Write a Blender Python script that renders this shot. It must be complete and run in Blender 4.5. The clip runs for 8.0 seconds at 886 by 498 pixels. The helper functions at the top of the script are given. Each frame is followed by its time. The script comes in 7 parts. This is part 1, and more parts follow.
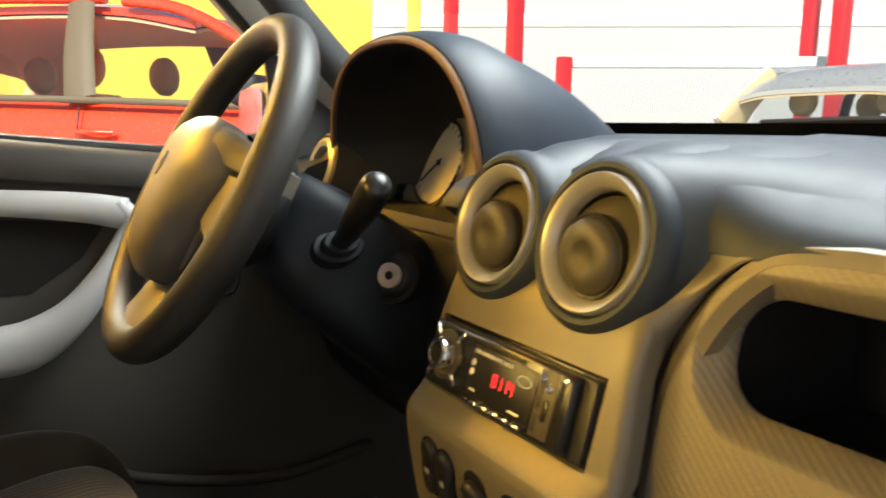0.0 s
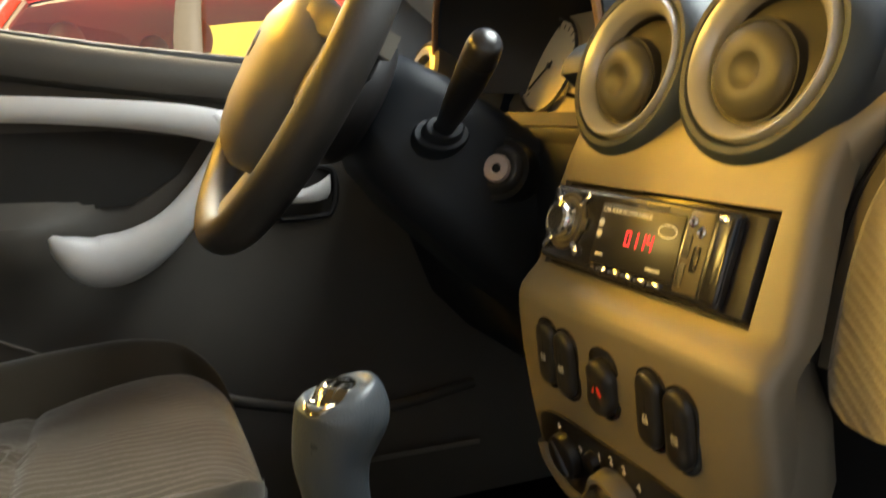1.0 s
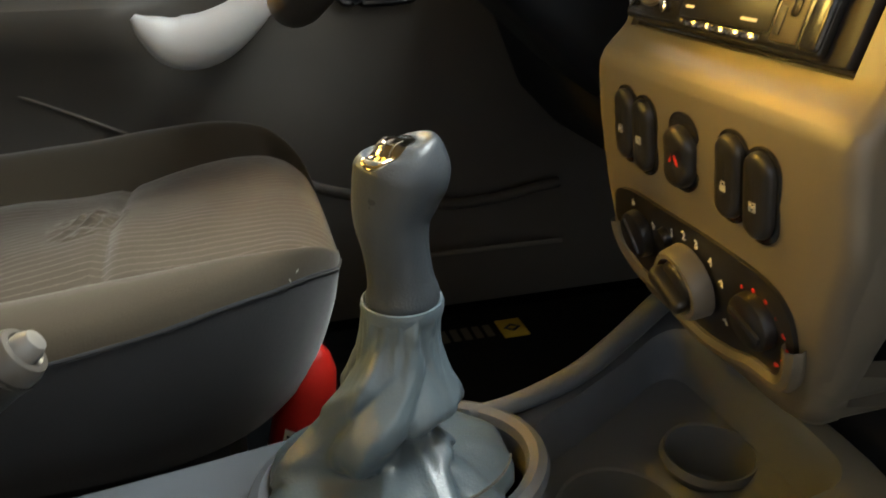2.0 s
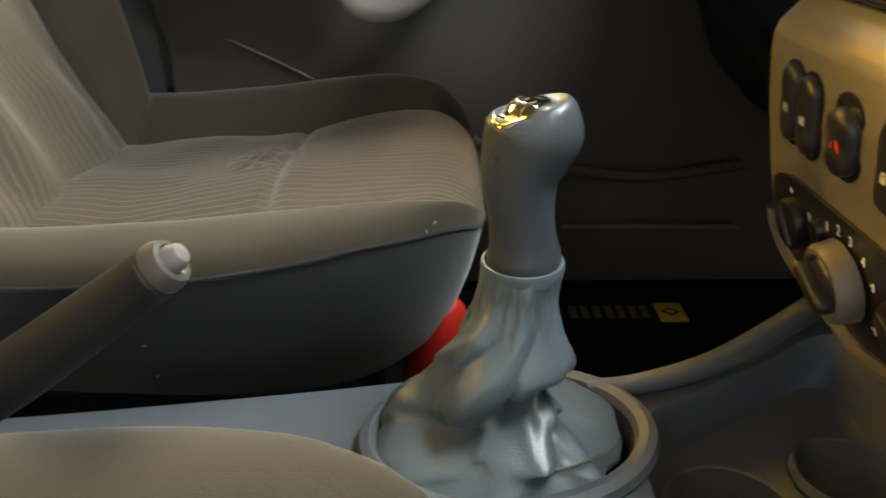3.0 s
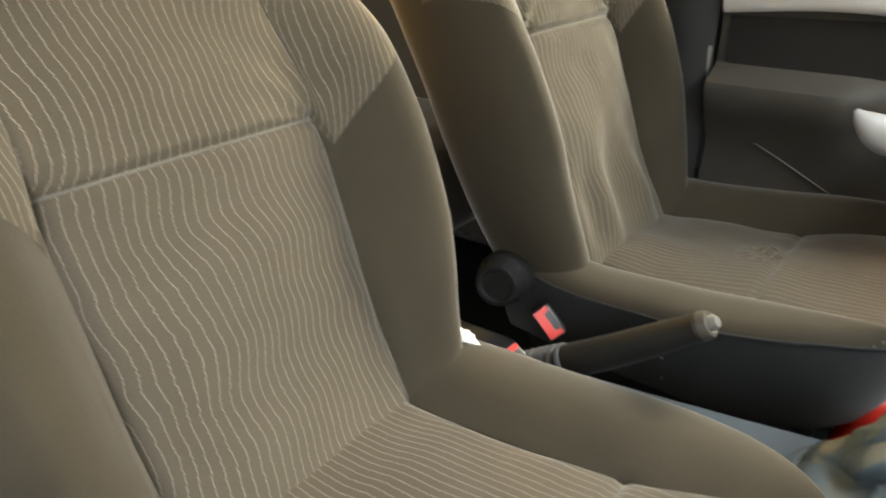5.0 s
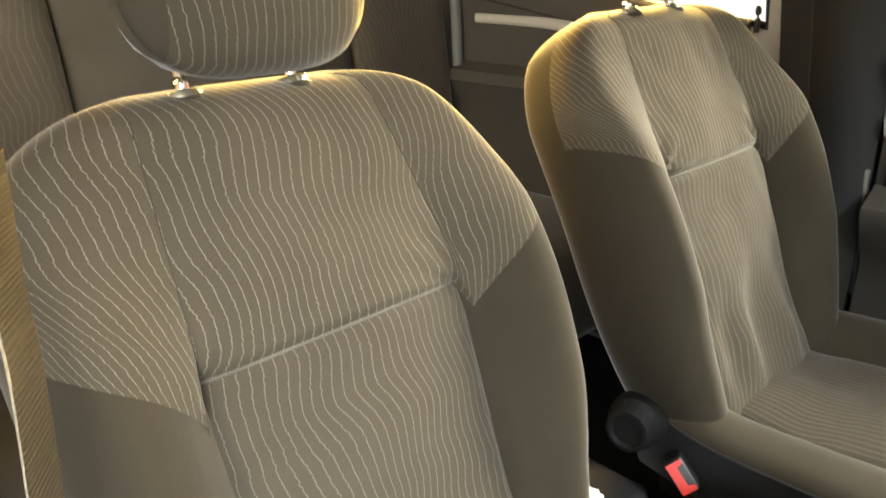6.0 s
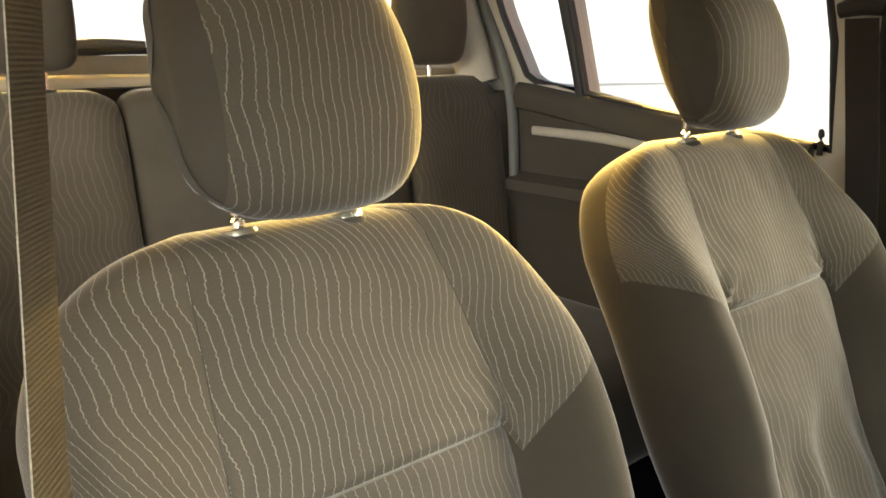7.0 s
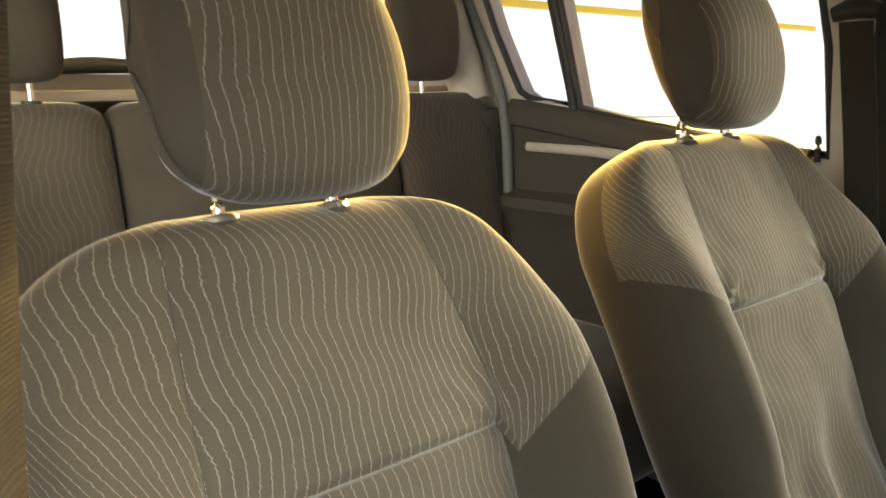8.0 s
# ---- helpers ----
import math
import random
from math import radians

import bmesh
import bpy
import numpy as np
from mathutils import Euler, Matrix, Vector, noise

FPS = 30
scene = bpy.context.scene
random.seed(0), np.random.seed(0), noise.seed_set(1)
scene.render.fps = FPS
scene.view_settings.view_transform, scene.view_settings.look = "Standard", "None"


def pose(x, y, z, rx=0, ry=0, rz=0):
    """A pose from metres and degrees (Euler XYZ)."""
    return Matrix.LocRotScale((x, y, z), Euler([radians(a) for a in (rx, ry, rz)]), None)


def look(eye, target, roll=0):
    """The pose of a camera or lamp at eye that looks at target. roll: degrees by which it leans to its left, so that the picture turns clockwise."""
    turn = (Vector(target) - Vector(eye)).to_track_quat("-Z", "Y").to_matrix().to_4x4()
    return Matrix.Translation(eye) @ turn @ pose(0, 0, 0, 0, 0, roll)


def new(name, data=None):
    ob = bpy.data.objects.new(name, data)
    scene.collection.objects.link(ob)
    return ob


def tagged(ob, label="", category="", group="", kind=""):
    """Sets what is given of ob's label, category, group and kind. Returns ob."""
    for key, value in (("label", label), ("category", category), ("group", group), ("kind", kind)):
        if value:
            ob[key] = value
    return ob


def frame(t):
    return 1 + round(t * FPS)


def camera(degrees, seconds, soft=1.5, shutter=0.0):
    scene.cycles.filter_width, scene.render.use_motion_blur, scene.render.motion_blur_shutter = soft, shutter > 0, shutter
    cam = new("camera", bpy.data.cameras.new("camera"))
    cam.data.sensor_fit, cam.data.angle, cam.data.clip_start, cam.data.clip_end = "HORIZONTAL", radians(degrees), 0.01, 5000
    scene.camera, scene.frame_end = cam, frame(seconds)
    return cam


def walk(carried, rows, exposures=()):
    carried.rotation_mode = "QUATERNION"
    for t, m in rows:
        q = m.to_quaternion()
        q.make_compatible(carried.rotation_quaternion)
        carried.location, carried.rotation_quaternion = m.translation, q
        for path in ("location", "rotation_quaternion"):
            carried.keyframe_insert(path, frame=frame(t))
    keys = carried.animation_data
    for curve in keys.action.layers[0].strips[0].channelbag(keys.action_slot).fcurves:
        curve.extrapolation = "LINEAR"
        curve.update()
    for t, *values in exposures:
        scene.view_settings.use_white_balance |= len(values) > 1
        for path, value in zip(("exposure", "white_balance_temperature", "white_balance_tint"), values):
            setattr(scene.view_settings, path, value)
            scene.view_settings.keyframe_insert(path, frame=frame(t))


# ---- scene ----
cam = camera(61.6, 8.0, soft=1.6, shutter=0.4)
PATH = [
    (0, (0.414, -0.313, 1.006), (-1.279, 0.708, 0.7), 1.3),
    (0.5, (0.365, -0.311, 0.961), (-1.405, 0.569, 0.656), 0.9),
    (1, (0.356, -0.293, 0.905), (-1.45, 0.493, 0.554), 0.3),
    (1.5, (0.353, -0.29, 0.872), (-1.431, 0.387, 0.274), 0.2),
    (1.7, (0.352, -0.282, 0.87), (-1.409, 0.333, 0.149), 0.0),
    (2.8, (0.356, -0.246, 0.862), (-1.43, -0.108, -0.028), -0.3),
    (3.5, (0.398, -0.211, 0.881), (-1.349, -0.59, -0.016), -0.6),
    (4, (0.478, -0.201, 0.91), (-1.178, -0.902, 0.034), -0.7),
    (4.5, (0.598, -0.202, 1.0), (-0.957, -1.127, 0.148), -0.8),
    (5, (0.66, -0.219, 1.051), (-0.8, -1.295, 0.207), -0.3),
    (5.2, (0.66, -0.226, 1.076), (-0.755, -1.378, 0.257), -0.8),
    (6.3, (0.635, -0.25, 1.18), (-0.613, -1.661, 0.506), -1.1),
    (6.5, (0.63, -0.25, 1.19), (-0.604, -1.694, 0.567), -1.0),
    (7, (0.623, -0.265, 1.199), (-0.6, -1.769, 0.707), -0.9),
    (7.5, (0.62, -0.267, 1.199), (-0.58, -1.806, 0.763), -0.9),
    (8, (0.608, -0.276, 1.154), (-0.637, -1.789, 0.752), -1.3),
]
walk(cam, [(t, look(eye, target, roll)) for t, eye, target, roll in PATH],
     exposures=[(0.0, 0.5), (0.5, 0.45), (1.0, 0.58), (1.7, 0.75), (2.8, 0.8), (3.5, 1.15), (4.2, 1.03), (4.6, 0.9), (5.2, 1.0), (6.3, 1.08), (7.0, 0.87), (8.0, 0.8)])

# ---- world and light ----
world = bpy.data.worlds.new("world")
scene.world = world
world.use_nodes = True
wn = world.node_tree
sky = wn.nodes.new("ShaderNodeTexSky")
sky.sky_type = "NISHITA"
sky.sun_disc = False
sky.sun_elevation = radians(37)
sky.sun_rotation = radians(139)
wn.links.new(sky.outputs["Color"], wn.nodes["Background"].inputs["Color"])
wn.nodes["Background"].inputs["Strength"].default_value = 0.09


def area(name, eye, target, w, h, power, colour, spread=180):
    data = bpy.data.lights.new(name, "AREA")
    data.shape, data.size, data.size_y = "RECTANGLE", w, h
    data.energy, data.color, data.spread = power, colour, radians(spread)
    ob = new(name, data)
    ob.matrix_world = look(eye, target)
    return ob


sun = new("sun", bpy.data.lights.new("sun", "SUN"))
sun.data.energy, sun.data.angle, sun.data.color = 5.0, radians(0.6), (1.0, 0.93, 0.8)
sun.matrix_world = look((6, -7, 7), (0, 0, 0))
# daylight standing in the car's openings
area("windscreen_light", (-0.08, 0.46, 1.74), (-0.10, -0.16, 0.68), 0.8, 0.5, 8.6, (0.88, 0.94, 0.93), 100)
area("passenger_door_light", (1.15, 0.18, 1.30), (0.42, -0.62, 0.86), 0.45, 0.5, 1.3, (0.94, 0.97, 0.97), 56)
area("tailgate_light", (0.0, -2.20, 1.355), (0.0, 0.0, 0.95), 1.0, 0.19, 2.6, (1.0, 0.58, 0.08), 38)
area("rear_window_light", (-0.76, -1.22, 1.26), (0.3, -0.48, 1.03), 0.80, 0.30, 7.5, (1.0, 0.64, 0.14), 56)
# fill lamp added by the right rear window to brighten the bench
area("rear_bench_fill_light", (0.76, -1.20, 1.28), (-0.25, -1.62, 0.92), 0.60, 0.28, 1.9, (1.0, 0.88, 0.66), 100)
area("driver_door_light", (-1.15, -0.30, 1.50), (0.15, -0.68, 0.84), 0.62, 0.26, 4.8, (1.0, 0.92, 0.70), 60)
area("driver_window_light", (-1.2, -0.75, 1.75), (-0.38, 0.02, 0.97), 0.6, 0.4, 2.9, (1.0, 0.50, 0.03), 37)
# ---- materials ----
def mat(name, colour, rough=0.6, metal=0.0, scale=40.0, var=0.12, bump=0.15, fine=900.0, rvar=0.1, coat=0.0, spec=0.5):
    """Plain surface with broad tone changes, fine grain in the relief and uneven gloss."""
    m = bpy.data.materials.new(name)
    m.use_nodes = True
    n, l = m.node_tree.nodes, m.node_tree.links
    p = n["Principled BSDF"]
    tc = n.new("ShaderNodeTexCoord")
    a = n.new("ShaderNodeTexNoise")
    a.inputs["Scale"].default_value, a.inputs["Detail"].default_value = scale, 5
    b = n.new("ShaderNodeTexNoise")
    b.inputs["Scale"].default_value, b.inputs["Detail"].default_value = fine, 2
    for x in (a, b):
        l.new(tc.outputs["Object"], x.inputs["Vector"])
    mix = n.new("ShaderNodeMix")
    mix.data_type = "RGBA"
    c = colour
    mix.inputs["A"].default_value = (*[v * (1 - var) for v in c], 1)
    mix.inputs["B"].default_value = (*[min(1, v * (1 + var)) for v in c], 1)
    l.new(a.outputs["Fac"], mix.inputs["Factor"])
    l.new(mix.outputs["Result"], p.inputs["Base Color"])
    r = n.new("ShaderNodeMapRange")
    r.inputs["To Min"].default_value, r.inputs["To Max"].default_value = max(0.02, rough - rvar), min(1, rough + rvar)
    l.new(a.outputs["Fac"], r.inputs["Value"])
    l.new(r.outputs["Result"], p.inputs["Roughness"])
    p.inputs["Metallic"].default_value = metal
    p.inputs["Coat Weight"].default_value = coat
    p.inputs["Specular IOR Level"].default_value = spec
    if bump:
        bp = n.new("ShaderNodeBump")
        bp.inputs["Strength"].default_value, bp.inputs["Distance"].default_value = bump, 0.0006
        l.new(b.outputs["Fac"], bp.inputs["Height"])
        l.new(bp.outputs["Normal"], p.inputs["Normal"])
    return m


def glow(name, colour, strength):
    m = bpy.data.materials.new(name)
    m.use_nodes = True
    p = m.node_tree.nodes["Principled BSDF"]
    p.inputs["Base Color"].default_value = (0, 0, 0, 1)
    p.inputs["Emission Color"].default_value = (*colour, 1)
    p.inputs["Emission Strength"].default_value = strength
    return m


def glass_mat(name, tint, rough=0.0):
    """Thin pane: mostly clear, with mirror gloss at grazing angles."""
    m = bpy.data.materials.new(name)
    m.use_nodes = True
    n, l = m.node_tree.nodes, m.node_tree.links
    out = n["Material Output"]
    n.remove(n["Principled BSDF"])
    t, g, f, mx = (n.new("ShaderNode" + k) for k in ("BsdfTransparent", "BsdfGlossy", "LayerWeight", "MixShader"))
    t.inputs["Color"].default_value = (*tint, 1)
    g.inputs["Roughness"].default_value = rough
    f.inputs["Blend"].default_value = 0.12
    l.new(f.outputs["Facing"], mx.inputs["Fac"])
    l.new(t.outputs["BSDF"], mx.inputs[1])
    l.new(g.outputs["BSDF"], mx.inputs[2])
    l.new(mx.outputs["Shader"], out.inputs["Surface"])
    return m


def striped(name, base, line, pitch, wave, width=0.16, coord="UV", seed=0.0):
    """Woven seat cloth with thin pale wandering threads running along one axis."""
    m = bpy.data.materials.new(name)
    m.use_nodes = True
    n, l = m.node_tree.nodes, m.node_tree.links
    p = n["Principled BSDF"]
    tc = n.new("ShaderNodeTexCoord")
    sep = n.new("ShaderNodeSeparateXYZ")
    l.new(tc.outputs[coord], sep.inputs["Vector"])

    def math_node(op, a, b=None, c=None):
        k = n.new("ShaderNodeMath")
        k.operation = op
        for i, v in enumerate((a, b, c)):
            if v is None:
                continue
            if isinstance(v, (int, float)):
                k.inputs[i].default_value = v
            else:
                l.new(v, k.inputs[i])
        return k.outputs[0]

    def noise_at(scale, squash, off, detail=1.0):
        mp = n.new("ShaderNodeMapping")
        mp.inputs["Scale"].default_value = squash
        mp.inputs["Location"].default_value = (off, off * 0.7, off * 0.3)
        l.new(tc.outputs[coord], mp.inputs["Vector"])
        t = n.new("ShaderNodeTexNoise")
        t.inputs["Scale"].default_value, t.inputs["Detail"].default_value = scale, detail
        l.new(mp.outputs["Vector"], t.inputs["Vector"])
        return t.outputs["Fac"]

    big = noise_at(7.0, (0.45, 1, 1), seed)
    mid = noise_at(24.0, (0.35, 1, 1), seed + 3)
    u = math_node("MULTIPLY_ADD", big, wave, sep.outputs["X"])
    u = math_node("MULTIPLY_ADD", mid, wave * 0.10, u)
    knit = noise_at(210.0, (0.5, 1.6, 1), seed + 21)
    u = math_node("MULTIPLY_ADD", knit, 0.0034, u)
    ph = math_node("FRACT", math_node("DIVIDE", u, pitch))
    d = math_node("ABSOLUTE", math_node("SUBTRACT", ph, 0.5))
    ln = n.new("ShaderNodeMapRange")
    ln.interpolation_type = "SMOOTHSTEP"
    ln.inputs["From Min"].default_value, ln.inputs["From Max"].default_value = width * 0.25, width * 0.75
    ln.inputs["To Min"].default_value, ln.inputs["To Max"].default_value = 1.0, 0.0
    l.new(d, ln.inputs["Value"])
    thread = noise_at(420.0, (1, 1, 1), seed + 9, 2)
    th = math_node("MULTIPLY", ln.outputs["Result"], math_node("MULTIPLY_ADD", thread, 1.1, 0.25))
    cloth = noise_at(650.0, (1, 1, 1), seed + 5, 3)
    soil = noise_at(9.0, (1, 1, 1), seed + 15, 4)
    a = n.new("ShaderNodeMix")
    a.data_type = "RGBA"
    a.inputs["A"].default_value = (*[v * 0.55 for v in base], 1)
    a.inputs["B"].default_value = (*[v * 1.45 for v in base], 1)
    l.new(math_node("MULTIPLY_ADD", cloth, 0.5, math_node("MULTIPLY", soil, 0.5)), a.inputs["Factor"])
    mx = n.new("ShaderNodeMix")
    mx.data_type = "RGBA"
    mx.inputs["B"].default_value = (*line, 1)
    l.new(a.outputs["Result"], mx.inputs["A"])
    l.new(th, mx.inputs["Factor"])
    l.new(mx.outputs["Result"], p.inputs["Base Color"])
    p.inputs["Roughness"].default_value = 0.9
    p.inputs["Specular IOR Level"].default_value = 0.15
    p.inputs["Sheen Weight"].default_value = 0.36
    p.inputs["Sheen Roughness"].default_value = 0.34
    bp = n.new("ShaderNodeBump")
    bp.inputs["Strength"].default_value, bp.inputs["Distance"].default_value = 0.35, 0.0008
    l.new(math_node("MULTIPLY_ADD", th, 0.8, cloth), bp.inputs["Height"])
    l.new(bp.outputs["Normal"], p.inputs["Normal"])
    return m


def cloth_mat(name, base, scale=700.0):
    m = mat(name, base, rough=0.92, scale=9.0, var=0.32, bump=0.35, fine=scale, rvar=0.05, spec=0.12)
    p = m.node_tree.nodes["Principled BSDF"]
    p.inputs["Sheen Weight"].default_value = 0.36
    p.inputs["Sheen Roughness"].default_value = 0.34
    return m


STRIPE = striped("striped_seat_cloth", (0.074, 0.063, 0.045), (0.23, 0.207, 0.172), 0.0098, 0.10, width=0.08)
# same weave as the shoulder cloth in darker tones, for the lower backrest
STRIPE_LOW = striped("darker_striped_seat_cloth", (0.068, 0.058, 0.043), (0.175, 0.157, 0.13), 0.0098, 0.10, width=0.08)
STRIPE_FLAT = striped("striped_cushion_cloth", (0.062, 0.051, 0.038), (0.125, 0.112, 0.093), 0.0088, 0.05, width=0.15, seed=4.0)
HEADSIDE = cloth_mat("plain_headrest_side_cloth", (0.056, 0.048, 0.036))
PLAIN = cloth_mat("plain_grey_seat_cloth", (0.041, 0.034, 0.024))
REARCLOTH = striped("dark_rear_seat_cloth", (0.082, 0.073, 0.062), (0.125, 0.112, 0.096), 0.012, 0.14, seed=8.0, coord="Object")
REARPLAIN = cloth_mat("dark_plain_cloth", (0.072, 0.066, 0.057))
SOFT = mat("dark_grained_dash_plastic", (0.018, 0.027, 0.042), 0.5, fine=1400, bump=0.25, scale=25, spec=0.35)
BLACK = mat("black_plastic", (0.016, 0.016, 0.018), 0.45, fine=1200, bump=0.2, scale=30)
DARK = mat("charcoal_door_plastic", (0.074, 0.068, 0.059), 0.6, fine=900, bump=0.3, scale=18, spec=0.25)
SILVER = mat("champagne_silver_plastic", (0.150, 0.136, 0.108), 0.42, metal=0.25, fine=1500, bump=0.12, scale=22, var=0.07)
VENTRING = mat("matt_silver_vent_paint", (0.36, 0.36, 0.36), 0.36, metal=0.45, bump=0.05, var=0.06)
PALE = mat("pale_silver_paint", (0.66, 0.66, 0.66), 0.42, metal=0.15, bump=0.05, var=0.06)
CHROME = mat("polished_chrome", (0.75, 0.75, 0.76), 0.12, metal=1.0, bump=0, var=0.05, rvar=0.05)
LEATHER = mat("black_grained_leatherette", (0.028, 0.027, 0.026), 0.5, fine=420, bump=0.5, scale=30)
CARPET = mat("black_carpet", (0.008, 0.009, 0.010), 0.98, fine=500, bump=0.9, scale=60, var=0.3, spec=0.1)
HEADLINER = mat("beige_headliner", (0.55, 0.50, 0.40), 0.9, fine=700, bump=0.2)
TRIM = mat("beige_pillar_plastic", (0.52, 0.50, 0.45), 0.6, fine=900, bump=0.15)
RED = mat("red_car_paint", (0.85, 0.07, 0.025), 0.25, coat=0.6, bump=0, var=0.05)
REDPL = mat("red_plastic", (0.50, 0.018, 0.012), 0.4, bump=0.05)
GLASS = glass_mat("clear_glass", (0.93, 0.95, 0.94))
TINT = glass_mat("tinted_glass", (0.55, 0.58, 0.55))
CONCRETE = mat("painted_concrete_floor", (0.62, 0.59, 0.54), 0.6, fine=200, scale=2.0, bump=0.1)
WHITEWALL = mat("white_painted_wall", (0.8, 0.8, 0.78), 0.8, scale=1.5, fine=150, bump=0.1)
YELLOWWALL = mat("yellow_painted_wall", (0.92, 0.68, 0.10), 0.8, scale=1.5, fine=150, bump=0.1)
REDPAINT = mat("red_painted_steel", (0.6, 0.02, 0.03), 0.5, scale=8, bump=0.05)
BELT = mat("woven_belt_webbing", (0.050, 0.036, 0.018), 0.7, fine=900, bump=0.7, scale=60, var=0.25, spec=0.35)

BELTEDGE = mat("pale_belt_edge_thread", (0.34, 0.30, 0.22), 0.8, fine=1600, bump=0.8, scale=300, var=0.6)
BELTDARK = mat("dark_belt_webbing", (0.024, 0.019, 0.014), 0.7, fine=900, bump=0.7, scale=60, var=0.25, spec=0.3)
SILVER_GRAIN = mat("grained_champagne_plastic", (0.195, 0.176, 0.138), 0.5, metal=0.2, fine=700, bump=0.5, scale=22, var=0.07)


def ribbed(m, direction, scale, strength, depth, tone=1.0):
    """Fine parallel ribs over a plain surface; tone darkens their valleys' colour."""
    g = m.node_tree
    w = g.nodes.new("ShaderNodeTexWave")
    w.bands_direction = direction
    w.inputs["Scale"].default_value, w.inputs["Distortion"].default_value = scale, 0.4
    b = g.nodes.new("ShaderNodeBump")
    b.inputs["Strength"].default_value, b.inputs["Distance"].default_value = strength, depth
    g.links.new(g.nodes["Texture Coordinate"].outputs["Object"], w.inputs["Vector"])
    g.links.new(w.outputs["Fac"], b.inputs["Height"])
    g.links.new(g.nodes["Bump"].outputs["Normal"], b.inputs["Normal"])
    p = g.nodes["Principled BSDF"]
    g.links.new(b.outputs["Normal"], p.inputs["Normal"])
    if tone < 1.0:
        k = g.nodes.new("ShaderNodeMix")
        k.data_type, k.blend_type = "RGBA", "MULTIPLY"
        r = g.nodes.new("ShaderNodeMapRange")
        r.inputs["To Min"].default_value, r.inputs["To Max"].default_value = tone, 1.0
        g.links.new(w.outputs["Fac"], r.inputs["Value"])
        g.links.new(g.nodes["Mix"].outputs["Result"], k.inputs["A"])
        g.links.new(r.outputs["Result"], k.inputs["B"])
        k.inputs["Factor"].default_value = 1.0
        g.links.new(k.outputs["Result"], p.inputs["Base Color"])


ribbed(SILVER_GRAIN, "DIAGONAL", 85.0, 0.5, 0.0006)
ribbed(BELT, "Z", 98.0, 0.8, 0.0008, 0.55)
SOFTDARK = mat("blue_black_column_plastic", (0.015, 0.018, 0.023), 0.5, fine=1300, bump=0.2, scale=20, var=0.15, spec=0.25)
BROWNTRIM = mat("brown_hood_edge", (0.16, 0.09, 0.05), 0.45, bump=0)
CLUSTER = mat("grey_instrument_plastic", (0.24, 0.22, 0.17), 0.45, bump=0.05)
DIALFACE = mat("pale_dial_face", (0.62, 0.58, 0.46), 0.5, bump=0, var=0.05)
DISPLAY = mat("smoked_display", (0.008, 0.008, 0.008), 0.34, bump=0)
LED = glow("red_display_segments", (1.0, 0.02, 0.03), 2.0)
BRONZE = mat("bronze_tinted_plastic", (0.065, 0.055, 0.036), 0.42, metal=0.15, bump=0)
PADMAT = mat("grey_airbag_vinyl", (0.150, 0.138, 0.112), 0.42, fine=1100, bump=0.25, scale=15)
IGN = mat("pale_zinc_lock", (0.62, 0.50, 0.44), 0.45, metal=0.3, bump=0.05)

BOOT = mat("grey_black_leatherette_boot", (0.105, 0.142, 0.165), 0.34, fine=520, bump=0.4, scale=25, var=0.15, spec=0.8)
KNOB = mat("charcoal_grained_knob", (0.050, 0.060, 0.070), 0.32, fine=620, bump=0.5, scale=30, var=0.12)
RUBBER = mat("dark_ribbed_rubber", (0.03, 0.03, 0.034), 0.6, bump=0.1)
PALEBLUE = mat("pale_blue_plastic", (0.45, 0.55, 0.58), 0.4, bump=0)
YELLOWTAG = mat("yellow_sewn_badge", (0.55, 0.38, 0.04), 0.8, fine=900, bump=0.3)

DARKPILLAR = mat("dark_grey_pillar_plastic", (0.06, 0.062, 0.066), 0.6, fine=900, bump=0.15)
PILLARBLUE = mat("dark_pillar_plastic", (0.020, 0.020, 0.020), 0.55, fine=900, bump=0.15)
DARKFELT = mat("black_door_felt", (0.014, 0.013, 0.012), 0.95, fine=600, bump=0.4)
SOFTLINE = mat("worn_plastic_edge", (0.13, 0.12, 0.10), 0.5, bump=0)
SHELF = mat("pale_beige_shelf", (0.48, 0.43, 0.34), 0.7, fine=500, bump=0.2)
GLOSSBAND = mat("black_glass_band", (0.01, 0.01, 0.012), 0.15, bump=0)
BODYPAINT = mat("dark_grey_body_paint", (0.10, 0.10, 0.11), 0.3, coat=0.5, bump=0)
SILVERPAINT = mat("silver_car_paint", (0.62, 0.65, 0.66), 0.3, metal=0.5, coat=0.5, bump=0)
BEAM = mat("pale_teal_white_beam", (0.55, 0.68, 0.70), 0.6, bump=0)
DAYLIGHT = glow("open_daylight", (1.0, 0.97, 0.90), 0.85)

SEALGREY = mat("blue_grey_seal_rubber", (0.16, 0.17, 0.175), 0.6, bump=0.1)
BADGE = mat("dark_chrome_badge", (0.36, 0.33, 0.27), 0.16, metal=1.0, bump=0, rvar=0.04)

HBRING = mat("worn_brown_grey_ring", (0.052, 0.047, 0.040), 0.42, metal=0.1, bump=0.1)

# ---- mesh helpers ----
def thing(name, label, category, group="", kind="", at=(0, 0, 0)):
    ob = new(name)
    ob.empty_display_size = 0.05
    ob.location = at
    return tagged(ob, label, category, group, kind)


def mesh_from(bm, name, material, smooth=True):
    me = bpy.data.meshes.new(name)
    bm.normal_update()
    bm.to_mesh(me)
    bm.free()
    if smooth:
        me.shade_smooth()
        me.set_sharp_from_angle(angle=radians(42))
    if material:
        me.materials.append(material)
    return me


